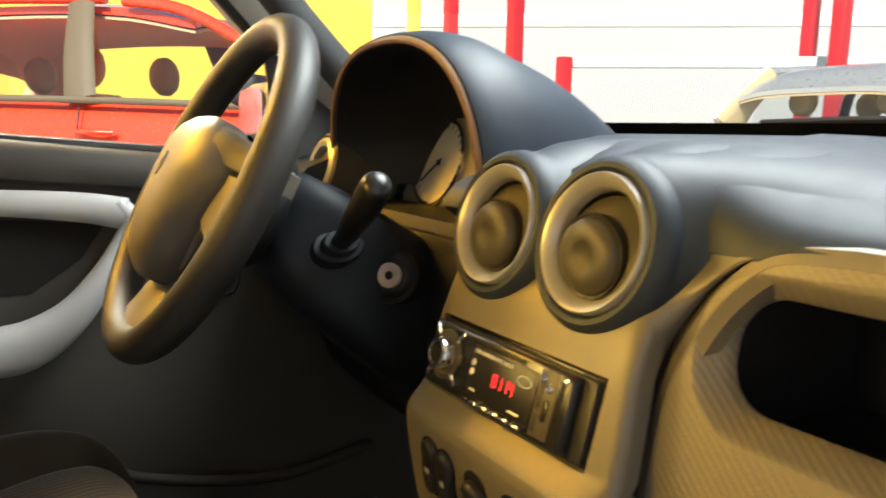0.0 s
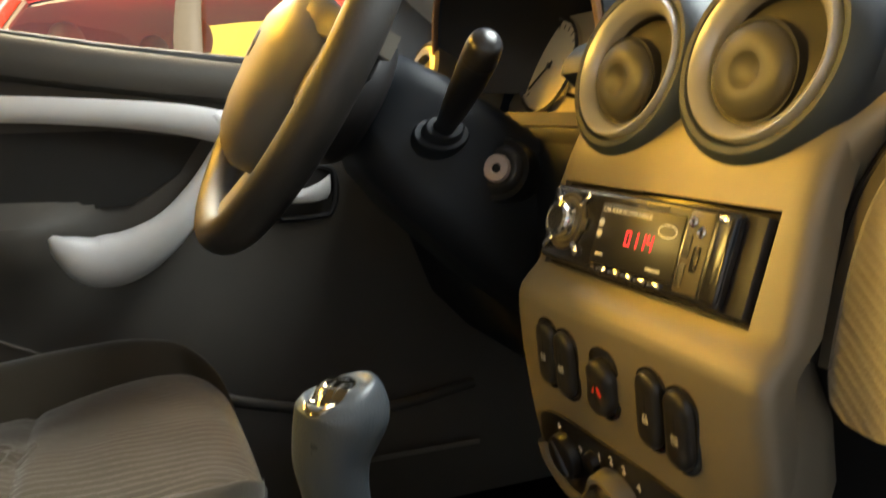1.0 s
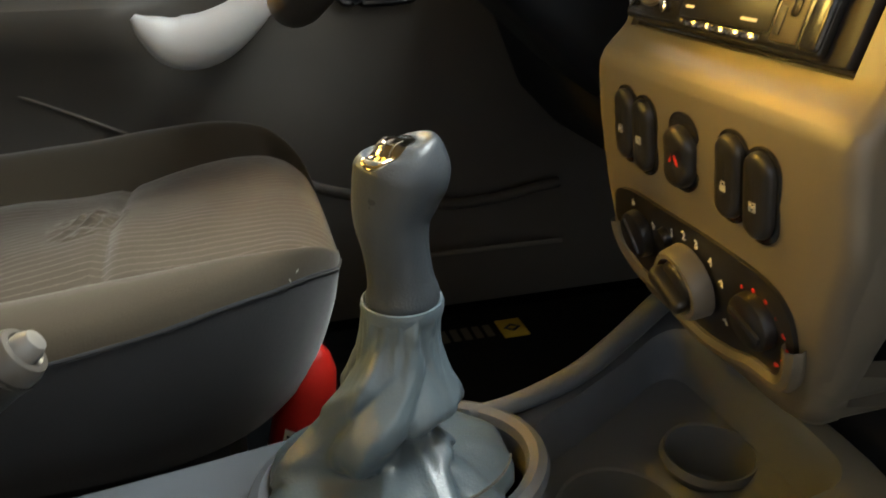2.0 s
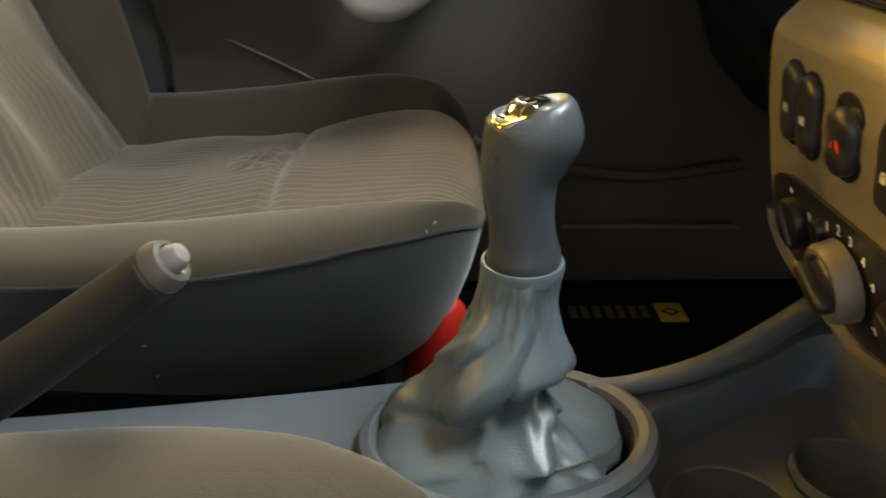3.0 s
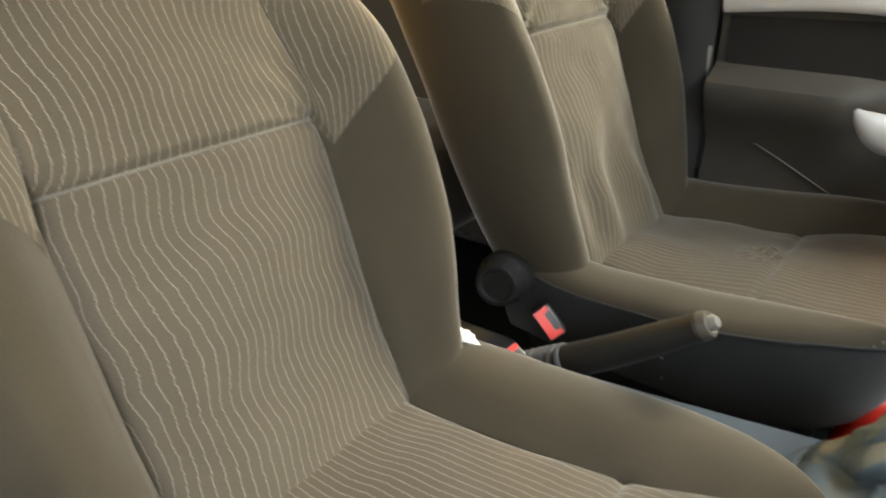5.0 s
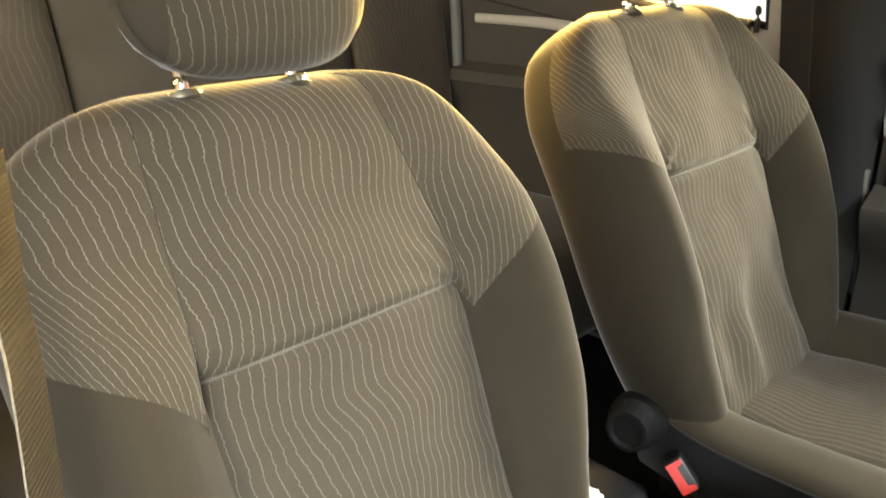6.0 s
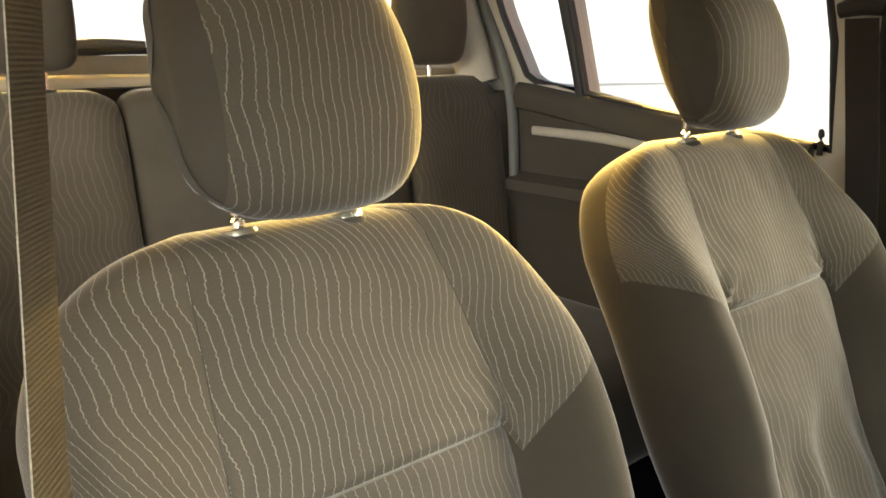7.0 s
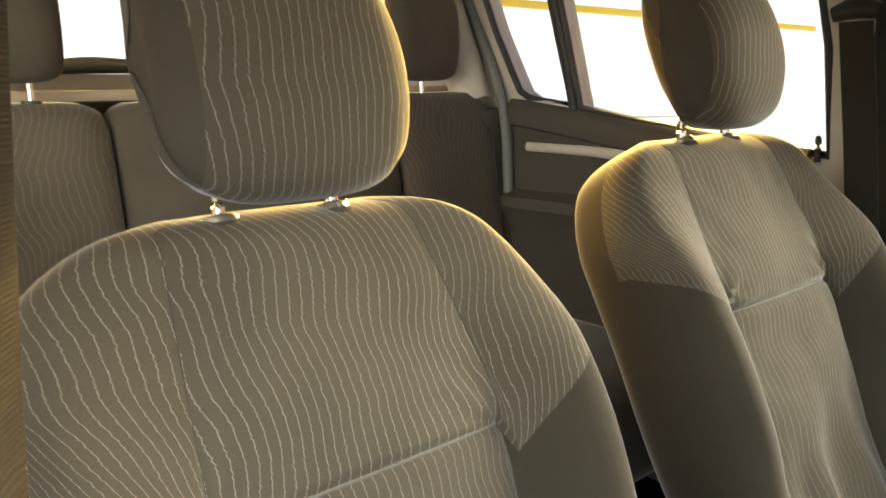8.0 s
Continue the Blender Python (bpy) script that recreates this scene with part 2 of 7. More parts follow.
def part(name, bm, material, parent=None, label="", smooth=True):
    ob = new(name, mesh_from(bm, name, material, smooth))
    if parent:
        ob.parent = parent
        if not parent.parent:
            ob.matrix_parent_inverse = Matrix.Translation(-parent.location)
    return tagged(ob, label)


def solo(name, bm, material, label, category, group="", kind="", smooth=True):
    return tagged(part(name, bm, material, None, "", smooth), label, category, group, kind)


def rows_mesh(rows, closed=True, caps=True, bm=None):
    """Skin over rows of points; each row a ring (closed) or a strip."""
    bm = bm or bmesh.new()
    vs = [[bm.verts.new(p) for p in r] for r in rows]
    n = len(rows[0])
    for a, b in zip(vs, vs[1:]):
        for i in range(n if closed else n - 1):
            j = (i + 1) % n
            q = [a[i], a[j], b[j], b[i]]
            bm.faces.new(q)
    if closed and caps:
        bm.faces.new(list(reversed(vs[0])))
        bm.faces.new(vs[-1])
    bmesh.ops.recalc_face_normals(bm, faces=bm.faces)
    return bm


def box(x0, x1, y0, y1, z0, z1, r=0.0, seg=2, bm=None, m=None):
    new_bm = bmesh.new()
    bmesh.ops.create_cube(new_bm, size=1)
    for v in new_bm.verts:
        v.co = Vector(((x0 + x1) / 2 + v.co.x * (x1 - x0), (y0 + y1) / 2 + v.co.y * (y1 - y0), (z0 + z1) / 2 + v.co.z * (z1 - z0)))
    if r:
        bmesh.ops.bevel(new_bm, geom=list(new_bm.edges), offset=r, segments=seg, affect="EDGES", profile=0.5)
    if m is not None:
        new_bm.transform(m)
    if bm is None:
        return new_bm
    me = bpy.data.meshes.new("join")
    new_bm.to_mesh(me)
    new_bm.free()
    bm.from_mesh(me)
    bpy.data.meshes.remove(me)
    return bm


def revolve(profile, m=None, seg=40, closed=False):
    """Turn (radius, height) points about local Z, then place by m."""
    rows = []
    for k in range(seg):
        a = 2 * math.pi * k / seg
        rows.append([(r * math.cos(a), r * math.sin(a), h) for r, h in profile])
    bm = bmesh.new()
    vs = [[bm.verts.new(p) for p in r] for r in rows]
    n = len(profile)
    for k in range(seg):
        a, b = vs[k], vs[(k + 1) % seg]
        for i in range(n if closed else n - 1):
            bm.faces.new([a[i], a[(i + 1) % n], b[(i + 1) % n], b[i]])
    bmesh.ops.remove_doubles(bm, verts=bm.verts, dist=1e-6)
    bmesh.ops.recalc_face_normals(bm, faces=bm.faces)
    if m is not None:
        bm.transform(m)
    return bm


def spline(pts, n):
    """Catmull-Rom through points of any dimension."""
    P = [np.array(p, float) for p in pts]
    P = [2 * P[0] - P[1]] + P + [2 * P[-1] - P[-2]]
    out = []
    segs = len(P) - 3
    for k in range(n):
        t = k / (n - 1) * segs
        i = min(int(t), segs - 1)
        f = t - i
        a, b, c, d = P[i:i + 4]
        out.append(0.5 * (2 * b + (c - a) * f + (2 * a - 5 * b + 4 * c - d) * f * f + (3 * b - a - 3 * c + d) * f ** 3))
    return out


def tube(pts, n=40, seg=12, up=(0, 0, 1), caps=True):
    """Sweep: each control point is x, y, z, half width across, half height along up."""
    S = spline(pts, n)
    rows = []
    for k, s in enumerate(S):
        t = Vector(S[min(k + 1, n - 1)][:3]) - Vector(S[max(k - 1, 0)][:3])
        t.normalize()
        side = t.cross(Vector(up))
        if side.length < 1e-4:
            side = t.cross(Vector((0, 1, 0)))
        side.normalize()
        u = side.cross(t).normalized()
        c = Vector(s[:3])
        rows.append([c + side * (s[3] * math.cos(a)) + u * (s[4] * math.sin(a)) for a in (2 * math.pi * i / seg for i in range(seg))])
    return rows_mesh(rows, True, caps)


def frame_to(origin, z, x=(1, 0, 0)):
    """Matrix whose local Z is z and local X is as near x as can be."""
    z = Vector(z).normalized()
    y = z.cross(Vector(x)).normalized()
    x = y.cross(z)
    m = Matrix((x, y, z)).transposed().to_4x4()
    m.translation = origin
    return m


def smooth01(x):
    x = min(1.0, max(0.0, x))
    return x * x * (3 - 2 * x)


def curve(x, xs, ys):
    """Smooth curve through a few points (cubic pieces)."""
    if x <= xs[0]:
        return ys[0]
    if x >= xs[-1]:
        return ys[-1]
    i = max(k for k in range(len(xs) - 1) if xs[k] <= x)

    def slope(k):
        a, b = max(k - 1, 0), min(k + 1, len(xs) - 1)
        return (ys[b] - ys[a]) / (xs[b] - xs[a])

    h = xs[i + 1] - xs[i]
    t = (x - xs[i]) / h
    return ((2 * t ** 3 - 3 * t * t + 1) * ys[i] + (t ** 3 - 2 * t * t + t) * h * slope(i)
            + (-2 * t ** 3 + 3 * t * t) * ys[i + 1] + (t ** 3 - t * t) * h * slope(i + 1))


def interp(x, xs, ys):
    return float(np.interp(x, xs, ys))


def bead(loop, r, closed=True, flat=1.0):
    """Round bead along a loop of 3D points."""
    bm = bmesh.new()
    n = len(loop)
    rows = []
    for i, p in enumerate(loop):
        a, b = (loop[(i - 1) % n], loop[(i + 1) % n]) if closed else (loop[max(i - 1, 0)], loop[min(i + 1, n - 1)])
        t = (Vector(b) - Vector(a)).normalized()
        s = t.cross(Vector((0, 1, 0)))
        s = s.normalized() if s.length > 1e-3 else Vector((1, 0, 0))
        u = s.cross(t)
        rows.append([bm.verts.new(Vector(p) + s * r * math.cos(k * math.pi / 4) + u * r * flat * math.sin(k * math.pi / 4)) for k in range(8)])
    for i in range(n if closed else n - 1):
        a, b = rows[i], rows[(i + 1) % n]
        for k in range(8):
            bm.faces.new([a[k], a[(k + 1) % 8], b[(k + 1) % 8], b[k]])
    bmesh.ops.recalc_face_normals(bm, faces=bm.faces)
    return bm

# ---- front seats ----
from mathutils.bvhtree import BVHTree


def split_skin(rows, classes, closed=True, turned=False):
    """One bmesh per class from a grid of points; classes(i, j) names the face between rows i, i+1 and columns j, j+1.
    Cloth coordinates run in metres across and along the cover, from its middle."""
    out = {}
    n = len(rows[0])
    if turned:
        flat = [[(float(sum(p.x for p in r) / n), j * 0.0125) for j, p in enumerate(r + [r[0]])] for r in [[Vector(q) for q in row] for row in rows]]
    else:
        flat = []
        along = 0.0
        start = min(range(n), key=lambda j: abs(Vector(rows[len(rows) // 2][j]).x - sum(Vector(p).x for p in rows[len(rows) // 2]) / n) - 10 * (j < n // 3))
        for i, r in enumerate(rows):
            if i:
                along += (Vector(r[start]) - Vector(rows[i - 1][start])).length
            u = [0.0] * (n + 1)
            for j in range(start + 1, n):
                u[j] = u[j - 1] + (Vector(r[j]) - Vector(r[j - 1])).length
            for j in range(start - 1, -1, -1):
                u[j] = u[j + 1] - (Vector(r[j]) - Vector(r[j + 1])).length
            half = n // 2 + start
            for j in range(half + 1, n):
                u[j] = u[0] - sum((Vector(r[(k + 1) % n]) - Vector(r[k])).length for k in range(j, n))
            u[n] = u[0]
            flat.append([(v, along) for v in u])
    for i in range(len(rows) - 1):
        for j in range(n if closed else n - 1):
            c = classes(i, j)
            if c is None:
                continue
            bm, table = out.setdefault(c, (bmesh.new(), {}))
            uv = bm.loops.layers.uv.verify()
            q, w = [], []
            for a, b, g in ((i, j, j), (i, (j + 1) % n, j + 1), (i + 1, (j + 1) % n, j + 1), (i + 1, j, j)):
                if (a, b) not in table:
                    table[(a, b)] = bm.verts.new(rows[a][b])
                q.append(table[(a, b)])
                w.append(flat[a][g])
            f = bm.faces.new(q)
            for lp, c2 in zip(f.loops, w):
                lp[uv].uv = c2
    for bm, _ in out.values():
        bmesh.ops.remove_doubles(bm, verts=bm.verts, dist=1e-5)
    return {k: v[0] for k, v in out.items()}


def wrinkle(x, z, seed):
    return noise.noise(Vector((x * 9 + seed, z * 9, seed))) * 0.004 + noise.noise(Vector((x * 30, z * 22, seed + 4))) * 0.0012


def lean_back(t, k=0.19):
    """The shoulder part of the backrest curves away to the rear."""
    return k * max(0.0, t - 0.25) ** 2 / (0.10 + max(0.0, t - 0.25))


def backrest(seat, cx, dy, dz, seed, worn, lean):
    up = Vector((0, -0.383, 0.924))
    fwd = Vector((0, 0.924, 0.383))
    org = Vector((cx, -0.612 + dy, 0.604 + dz))
    t_seam = 0.287
    ts = sorted(set([round(v, 4) for v in np.linspace(-0.07, 0.49, 56)] + [t_seam + d for d in (-0.012, -0.007, -0.003, 0, 0.003, 0.007, 0.012)]
                    + [0.49 + 0.052 * math.sin(a) for a in np.linspace(0.12, math.pi / 2, 12)]))
    NP, NB, NS, NK = 28, 14, 8, 14
    cols = [("p", s) for s in np.linspace(-1, 1, NP + 1)]
    cols += [("b", (k / NB), 1) for k in range(1, NB + 1)]
    cols += [("s", k / NS, 1) for k in range(1, NS + 1)]
    cols += [("k", 1 - 2 * k / NK) for k in range(1, NK)]
    cols += [("s", k / NS, -1) for k in range(NS, 0, -1)]
    cols += [("b", (k / NB), -1) for k in range(NB, 0, -1)]
    rows = []
    for t in ts:
        hw = curve(t, [-0.07, 0.0, 0.1, 0.2, 0.32, 0.395, 0.44, 0.48, 0.505, 0.525, 0.542], [0.190, 0.212, 0.237, 0.249, 0.250, 0.245, 0.235, 0.215, 0.190, 0.155, 0.098])
        xs = curve(t, [0, t_seam, 0.54], [0.130, 0.134, 0.112]) * min(1, hw / 0.16)
        bol = curve(t, [-0.05, 0.06, 0.16, 0.3, 0.42, 0.54], [0.018, 0.034, 0.052, 0.050, 0.024, 0.008])
        k = math.sqrt(max(0.0, 1 - max(0.0, (t - 0.49) / 0.0525) ** 2))
        mid, half = -0.045, 0.055
        fall = math.exp(-max(0.0, t - t_seam) / 0.02)
        e0 = 0.008 * (1 - fall) - 0.0045 * fall
        row = []
        for c in cols:
            f = 0.0
            if c[0] == "p":
                x = xs * math.sin(c[1] * math.pi / 2) if abs(c[1]) < 1 else xs * c[1]
                e = abs(x) / xs
                nn = 0.010 * (1 - e * e) - 0.0045 * fall * math.exp(-((1 - e) * xs / 0.006) ** 2)
                nn -= 0.008 * math.exp(-((t - 0.10) / 0.09) ** 2)
                if t > t_seam:
                    nn += 0.008 * (1 - fall)
                nn -= 0.0045 * math.exp(-((t - t_seam) / 0.006) ** 2)
                # folds fanning out from the ends of the cross seam
                for end in (-1, 1):
                    du, dv = abs(end * xs - x), t - t_seam
                    r = math.hypot(du, dv)
                    if dv > 0:
                        nn += 0.0038 * worn * math.sin(math.atan2(dv, du + 1e-6) * 9.0 + seed) * smooth01(min(1, r / 0.03)) * math.exp(-(r / 0.055) ** 2)
            elif c[0] == "b":
                f = c[1]
                g = f ** 1.2
                if g < 0.5:
                    x = xs + (hw - xs) * 0.66 * (g / 0.5)
                    nn = e0 + (bol - e0) * math.sin(g / 0.5 * math.pi / 2)
                else:
                    a = (g - 0.5) / 0.5 * math.pi / 2
                    x = xs + (hw - xs) * (0.66 + 0.34 * math.sin(a))
                    nn = (bol + 0.02) * math.cos(a) - 0.02
                x *= c[2]
                f = f * (1 if f < 1 else 1)
            elif c[0] == "s":
                a = c[1] * math.pi / 2
                f = 1.0
                x = c[2] * (hw - 0.035 * (1 - math.cos(a)))
                nn = -0.02 - 0.085 * math.sin(a)
            else:
                f = 1.0
                x = (hw - 0.035) * c[1]
                nn = -0.105 - 0.008 * (1 - c[1] ** 2)
            nn = mid + (nn - mid) * k if nn > mid else mid + (nn - mid) * k
            if c[0] in "pb":
                nn += wrinkle(x, t, seed) * worn * (1.0 if c[0] == "p" else 0.5)
                if worn > 1.2 and c[0] == "p" and t < 0.2:
                    nn += 0.009 * math.sin(x * 60 + 7 * t + seed + 2.0 * noise.noise(Vector((x * 9, t * 5, 2.0)))) * math.exp(-((t - 0.035) / 0.065) ** 2) * (1 - (x / xs) ** 2)
            # the shoulder cover dips in a point below the cross seam, then rises to the outer edge
            dip = -0.033 * smooth01(f / 0.08) + 0.115 * max(0.0, f - 0.06) ** 0.9
            tt = t + dip * math.exp(-((t - t_seam) / 0.10) ** 2)
            if tt > t_seam:
                tt = t_seam + 0.93 * (tt - t_seam)
            row.append(org + Vector((x, 0, 0)) + up * tt + fwd * (nn - lean_back(tt, lean)))
        rows.append(row)
    rows.append([sum((Vector(p) for p in rows[-1]), Vector()) / len(rows[-1])] * len(cols))
    r0 = ts.index(t_seam)
    kinds = [c[0] for c in cols]
    side = [1 if (len(c) > 2 and c[2] > 0) else -1 for c in cols]
    n = len(cols)

    def classes(i, j):
        a, b = kinds[j], kinds[(j + 1) % n]
        if "k" in (a, b):
            return "back_cover"
        if a == "p" and b == "p":
            return "centre_panel" if i < r0 else "upper_cover"
        if "b" in (a, b) and i >= r0:
            return "upper_cover"
        s = side[j] if a != "p" else side[(j + 1) % n]
        if a == "s" and b == "s" and i >= r0:
            return "back_cover"
        return "bolster_r" if s > 0 else "bolster_l"

    made = split_skin(rows, classes)
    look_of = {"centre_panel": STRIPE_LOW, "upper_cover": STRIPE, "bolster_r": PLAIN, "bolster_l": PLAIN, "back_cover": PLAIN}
    tags = {"centre_panel": "striped grey cloth centre panel", "upper_cover": "striped grey cloth shoulder section", "back_cover": "plain dark cloth back"}
    for key, bm in made.items():
        bmesh.ops.recalc_face_normals(bm, faces=bm.faces)
        part(key[:-2] if key.startswith("bolster") else key, bm, look_of[key], seat, tags.get(key, "plain grey cloth side bolster"))
    # sewn seams between the centre and the shoulders
    for q in (0, NP):
        part("shoulder_seam", bead([r[q] for r in rows[r0 + 4:-6]], 0.0006, False), SEAMDARK, seat, "curved sewn seam")
    # stitched ridge along the cross seam, its pale colour painting the highlight
    part("seam_piping", bead([Vector(rows[r0][q]) + fwd * 0.0008 for q in range(NP + 1)], 0.0014, False), SEAM, seat, "stitched cross seam with the highlight of its ridge in the colour")
    return org, up, fwd


def headrest(seat, org, up, fwd, ahead=0.042, w=0.114):
    t0 = 0.509
    ring = spline([(-0.035, 0.012), (-0.045, 0.07), (-0.042, 0.16), (-0.02, 0.215), (0.012, 0.228), (0.045, 0.205), (0.066, 0.14), (0.062, 0.07), (0.035, 0.015), (0.0, 0.0), (-0.035, 0.012)], 45)[:-1]
    cen = np.array((0.008, 0.11))
    xs = [-w + 0.0] + [w * math.sin(a) for a in np.linspace(-1.42, 1.42, 33)] + [w]
    rows = []
    for x in xs:
        e = abs(x) / w
        k = (max(0.0, 1 - e ** 3.2)) ** 0.40
        row = []
        for p in ring:
            q = cen + (p - cen) * (0.30 + 0.70 * k)
            q = q + np.array((-0.016 * e ** 2 * (1 if p[0] > 0 else -0.3), 0))
            dx = 0.0
            if abs(e - 0.80) < 0.035:
                q = cen + (q - cen) * 0.985
            row.append(org + Vector((-0.003 + x * (1 - 0.10 * (q[1] / 0.22 - 0.4) ** 2), 0, 0)) + up * (t0 + 1.05 * float(q[1])) + fwd * float(q[0] + ahead))
        rows.append(row)
    for r, x in ((0, -w - 0.004), (-1, w + 0.004)):
        c = sum((Vector(p) for p in rows[r]), Vector()) / len(rows[r])
        c.x = org.x + x
        rows.insert(0 if r == 0 else len(rows), [c] * len(ring))
    full = [None] + xs + [None]

    def classes(i, j):
        a = full[i] if full[i] is not None else -w
        b = full[i + 1] if full[i + 1] is not None else w
        m = (a + b) / 2
        if abs(m) > w * 0.80:
            return "side_r" if m > 0 else "side_l"
        return "front_cover" if 18 <= j <= 40 else "rear_cover"

    rest = None
    for key, bm in split_skin(rows, classes, turned=True).items():
        bmesh.ops.recalc_face_normals(bm, faces=bm.faces)
        name = {"side_r": "side_panel", "side_l": "side_panel"}.get(key, key)
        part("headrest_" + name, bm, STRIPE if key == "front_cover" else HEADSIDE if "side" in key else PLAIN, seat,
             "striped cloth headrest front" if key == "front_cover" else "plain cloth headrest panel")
    for s in (-1, 1):
        base = org + Vector((s * 0.053 + 0.004, 0, 0)) + up * 0.5065 + fwd * (-0.008)
        m = frame_to(base, up)
        part("headrest_post", tube([(*base, 0.0062, 0.0062), (*(base + up * 0.03 + fwd * 0.012), 0.0062, 0.0062), (*(base + up * 0.065 + fwd * 0.045), 0.0062, 0.0062)], 12, 14), CHROME, seat, "bright steel headrest post")
        collar = part("post_collar", revolve([(0, -0.006), (0.0166, -0.006), (0.0170, -0.0015), (0.0171, -0.001), (0.0172, 0.006), (0.0171, 0.0065), (0.0163, 0.0078), (0.0158, 0.0080), (0.0080, 0.0084), (0.0076, 0.0084), (0, 0.0084)], m, 40), COLLAR, seat, "bright cream post collar")
        # black block stands for the dark reflection in the collar's bright side
        part("collar_reflection", box(-0.0035, 0.0035, 0.0150, 0.0176, -0.002, 0.0050, 0.0006, m=m @ pose(0, 0, 0, 0, 0, 205)), BLACK, collar, "dark block painting the reflection on the collar's side")
        part("collar_well", revolve([(0.0172, -0.004), (0.0178, 0.0006), (0.0190, 0.0012), (0.0205, -0.001), (0.0205, -0.006)], m, 36), SEAMDARK, collar, "dark cloth edge round the collar")


def cushion(seat, cx, dz, seed, worn):
    ys = sorted(set([round(float(v), 4) for v in np.linspace(-0.69, -0.25, 44)] + [-0.385 + d for d in (-0.008, -0.004, 0, 0.004, 0.008)]
                    + [-0.25 + 0.052 * math.sin(a) for a in np.linspace(0.1, math.pi / 2, 12)]))
    NP, NB, NS, NK = 24, 14, 10, 6
    cols = [("p", s) for s in np.linspace(-1, 1, NP + 1)]
    cols += [("b", k / NB, 1) for k in range(1, NB + 1)]
    cols += [("s", k / NS, 1) for k in range(1, NS + 1)]
    cols += [("k", 1 - 2 * k / NK) for k in range(1, NK)]
    cols += [("s", k / NS, -1) for k in range(NS, 0, -1)]
    cols += [("b", k / NB, -1) for k in range(NB, 0, -1)]
    rows = []
    for y in ys:
        hw = curve(y, [-0.69, -0.55, -0.40, -0.32, -0.27, -0.240, -0.218, -0.205, -0.198], [0.215, 0.238, 0.245, 0.237, 0.216, 0.189, 0.158, 0.130, 0.088])
        xs = curve(y, [-0.69, -0.385, -0.3, -0.188], [0.120, 0.132, 0.148, 0.170]) * min(1, hw / 0.19)
        bol = curve(y, [-0.69, -0.55, -0.4, -0.3, -0.2], [0.040, 0.036, 0.034, 0.032, 0.020] if worn > 1.2 else [0.035, 0.030, 0.020, 0.010, 0.0])
        top = curve(y, [-0.69, -0.58, -0.46, -0.36, -0.26, -0.19], [0.600, 0.592, 0.598, 0.610, 0.620, 0.612]) + dz
        k = math.sqrt(max(0.0, 1 - max(0.0, (y + 0.25) / 0.0525) ** 2.7))
        low = 0.495 + dz
        soft_r = max(0.62 * bol, 0.020)
        k2 = math.sqrt(max(0.0, 1 - max(0.0, (y + 0.25) / 0.0525) ** 8))
        row = []
        for c in cols:
            if c[0] == "p":
                x = xs * math.sin(c[1] * math.pi / 2) if abs(c[1]) < 1 else xs * c[1]
                e = abs(x) / xs
                z = top + 0.010 * (1 - e * e) - 0.006 * math.exp(-((1 - e) * xs / 0.005) ** 2)
                z -= 0.005 * math.exp(-((y + 0.385) / 0.006) ** 2)
                z += wrinkle(x, y, seed + 2) * worn
            elif c[0] == "b":
                g = c[1] ** 1.2
                if g < 0.5:
                    x = xs + (hw - xs) * 0.6 * (g / 0.5)
                    z = top - 0.006 + (bol + 0.006) * math.sin(g / 0.5 * math.pi / 2)
                else:
                    a = (g - 0.5) / 0.5 * math.pi / 2
                    x = xs + (hw - xs) * (0.6 + 0.4 * math.sin(a))
                    z = top + bol - soft_r * (1 - math.cos(a))
                x *= c[2]
                z += wrinkle(x, y, seed + 6) * 0.5
            elif c[0] == "s":
                a = c[1]
                x = c[2] * (hw - 0.034 * a * a)
                z = (top + bol - soft_r) + (low - top - bol + soft_r) * a
            else:
                x = (hw - 0.034) * c[1]
                z = low
            zc = 0.588 + dz
            z = zc + (z - zc) * (k if z > zc else k2)
            drop = c[1] if c[0] == "s" else 1.0 if c[0] == "k" else 0.0
            row.append(Vector((cx + x, y - 0.024 * drop ** 1.8 * smooth01((y + 0.50) / 0.30), z)))
        rows.append(row)
    rows.insert(0, [sum(rows[0], Vector()) / len(cols)] * len(cols))
    rows.append([sum(rows[-1], Vector()) / len(cols)] * len(cols))
    r0 = ys.index(-0.385) + 1
    kinds = [c[0] for c in cols]
    side = [1 if (len(c) > 2 and c[2] > 0) else -1 for c in cols]
    n = len(cols)

    def classes(i, j):
        a, b = kinds[j], kinds[(j + 1) % n]
        if a == "p" and b == "p":
            return "cushion_panel" if i < r0 else "cushion_nose"
        if "k" in (a, b):
            return "cushion_underside"
        s = side[j] if a != "p" else side[(j + 1) % n]
        low_side = [c for c in (cols[j], cols[(j + 1) % n]) if c[0] == "s" and c[1] > 0.02]
        if low_side:
            return "cushion_valance_r" if s > 0 else "cushion_valance_l"
        return "cushion_bolster_r" if s > 0 else "cushion_bolster_l"

    for key, bm in split_skin(rows, classes).items():
        bmesh.ops.recalc_face_normals(bm, faces=bm.faces)
        striped_part = key in ("cushion_panel", "cushion_nose")
        dark = "valance" in key
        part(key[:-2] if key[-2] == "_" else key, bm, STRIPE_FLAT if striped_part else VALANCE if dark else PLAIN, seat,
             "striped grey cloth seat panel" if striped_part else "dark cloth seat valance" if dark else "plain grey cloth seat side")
    # sewn seam where the bolster meets the valance
    col = [q for q, c in enumerate(cols) if c[0] == "b" and c[1] == 1.0]
    for q in col:
        path = [r[q] for r in rows[2:-3]]
        part("side_seam", bead(path, 0.0016, False), VALANCE, seat, "sewn side seam")
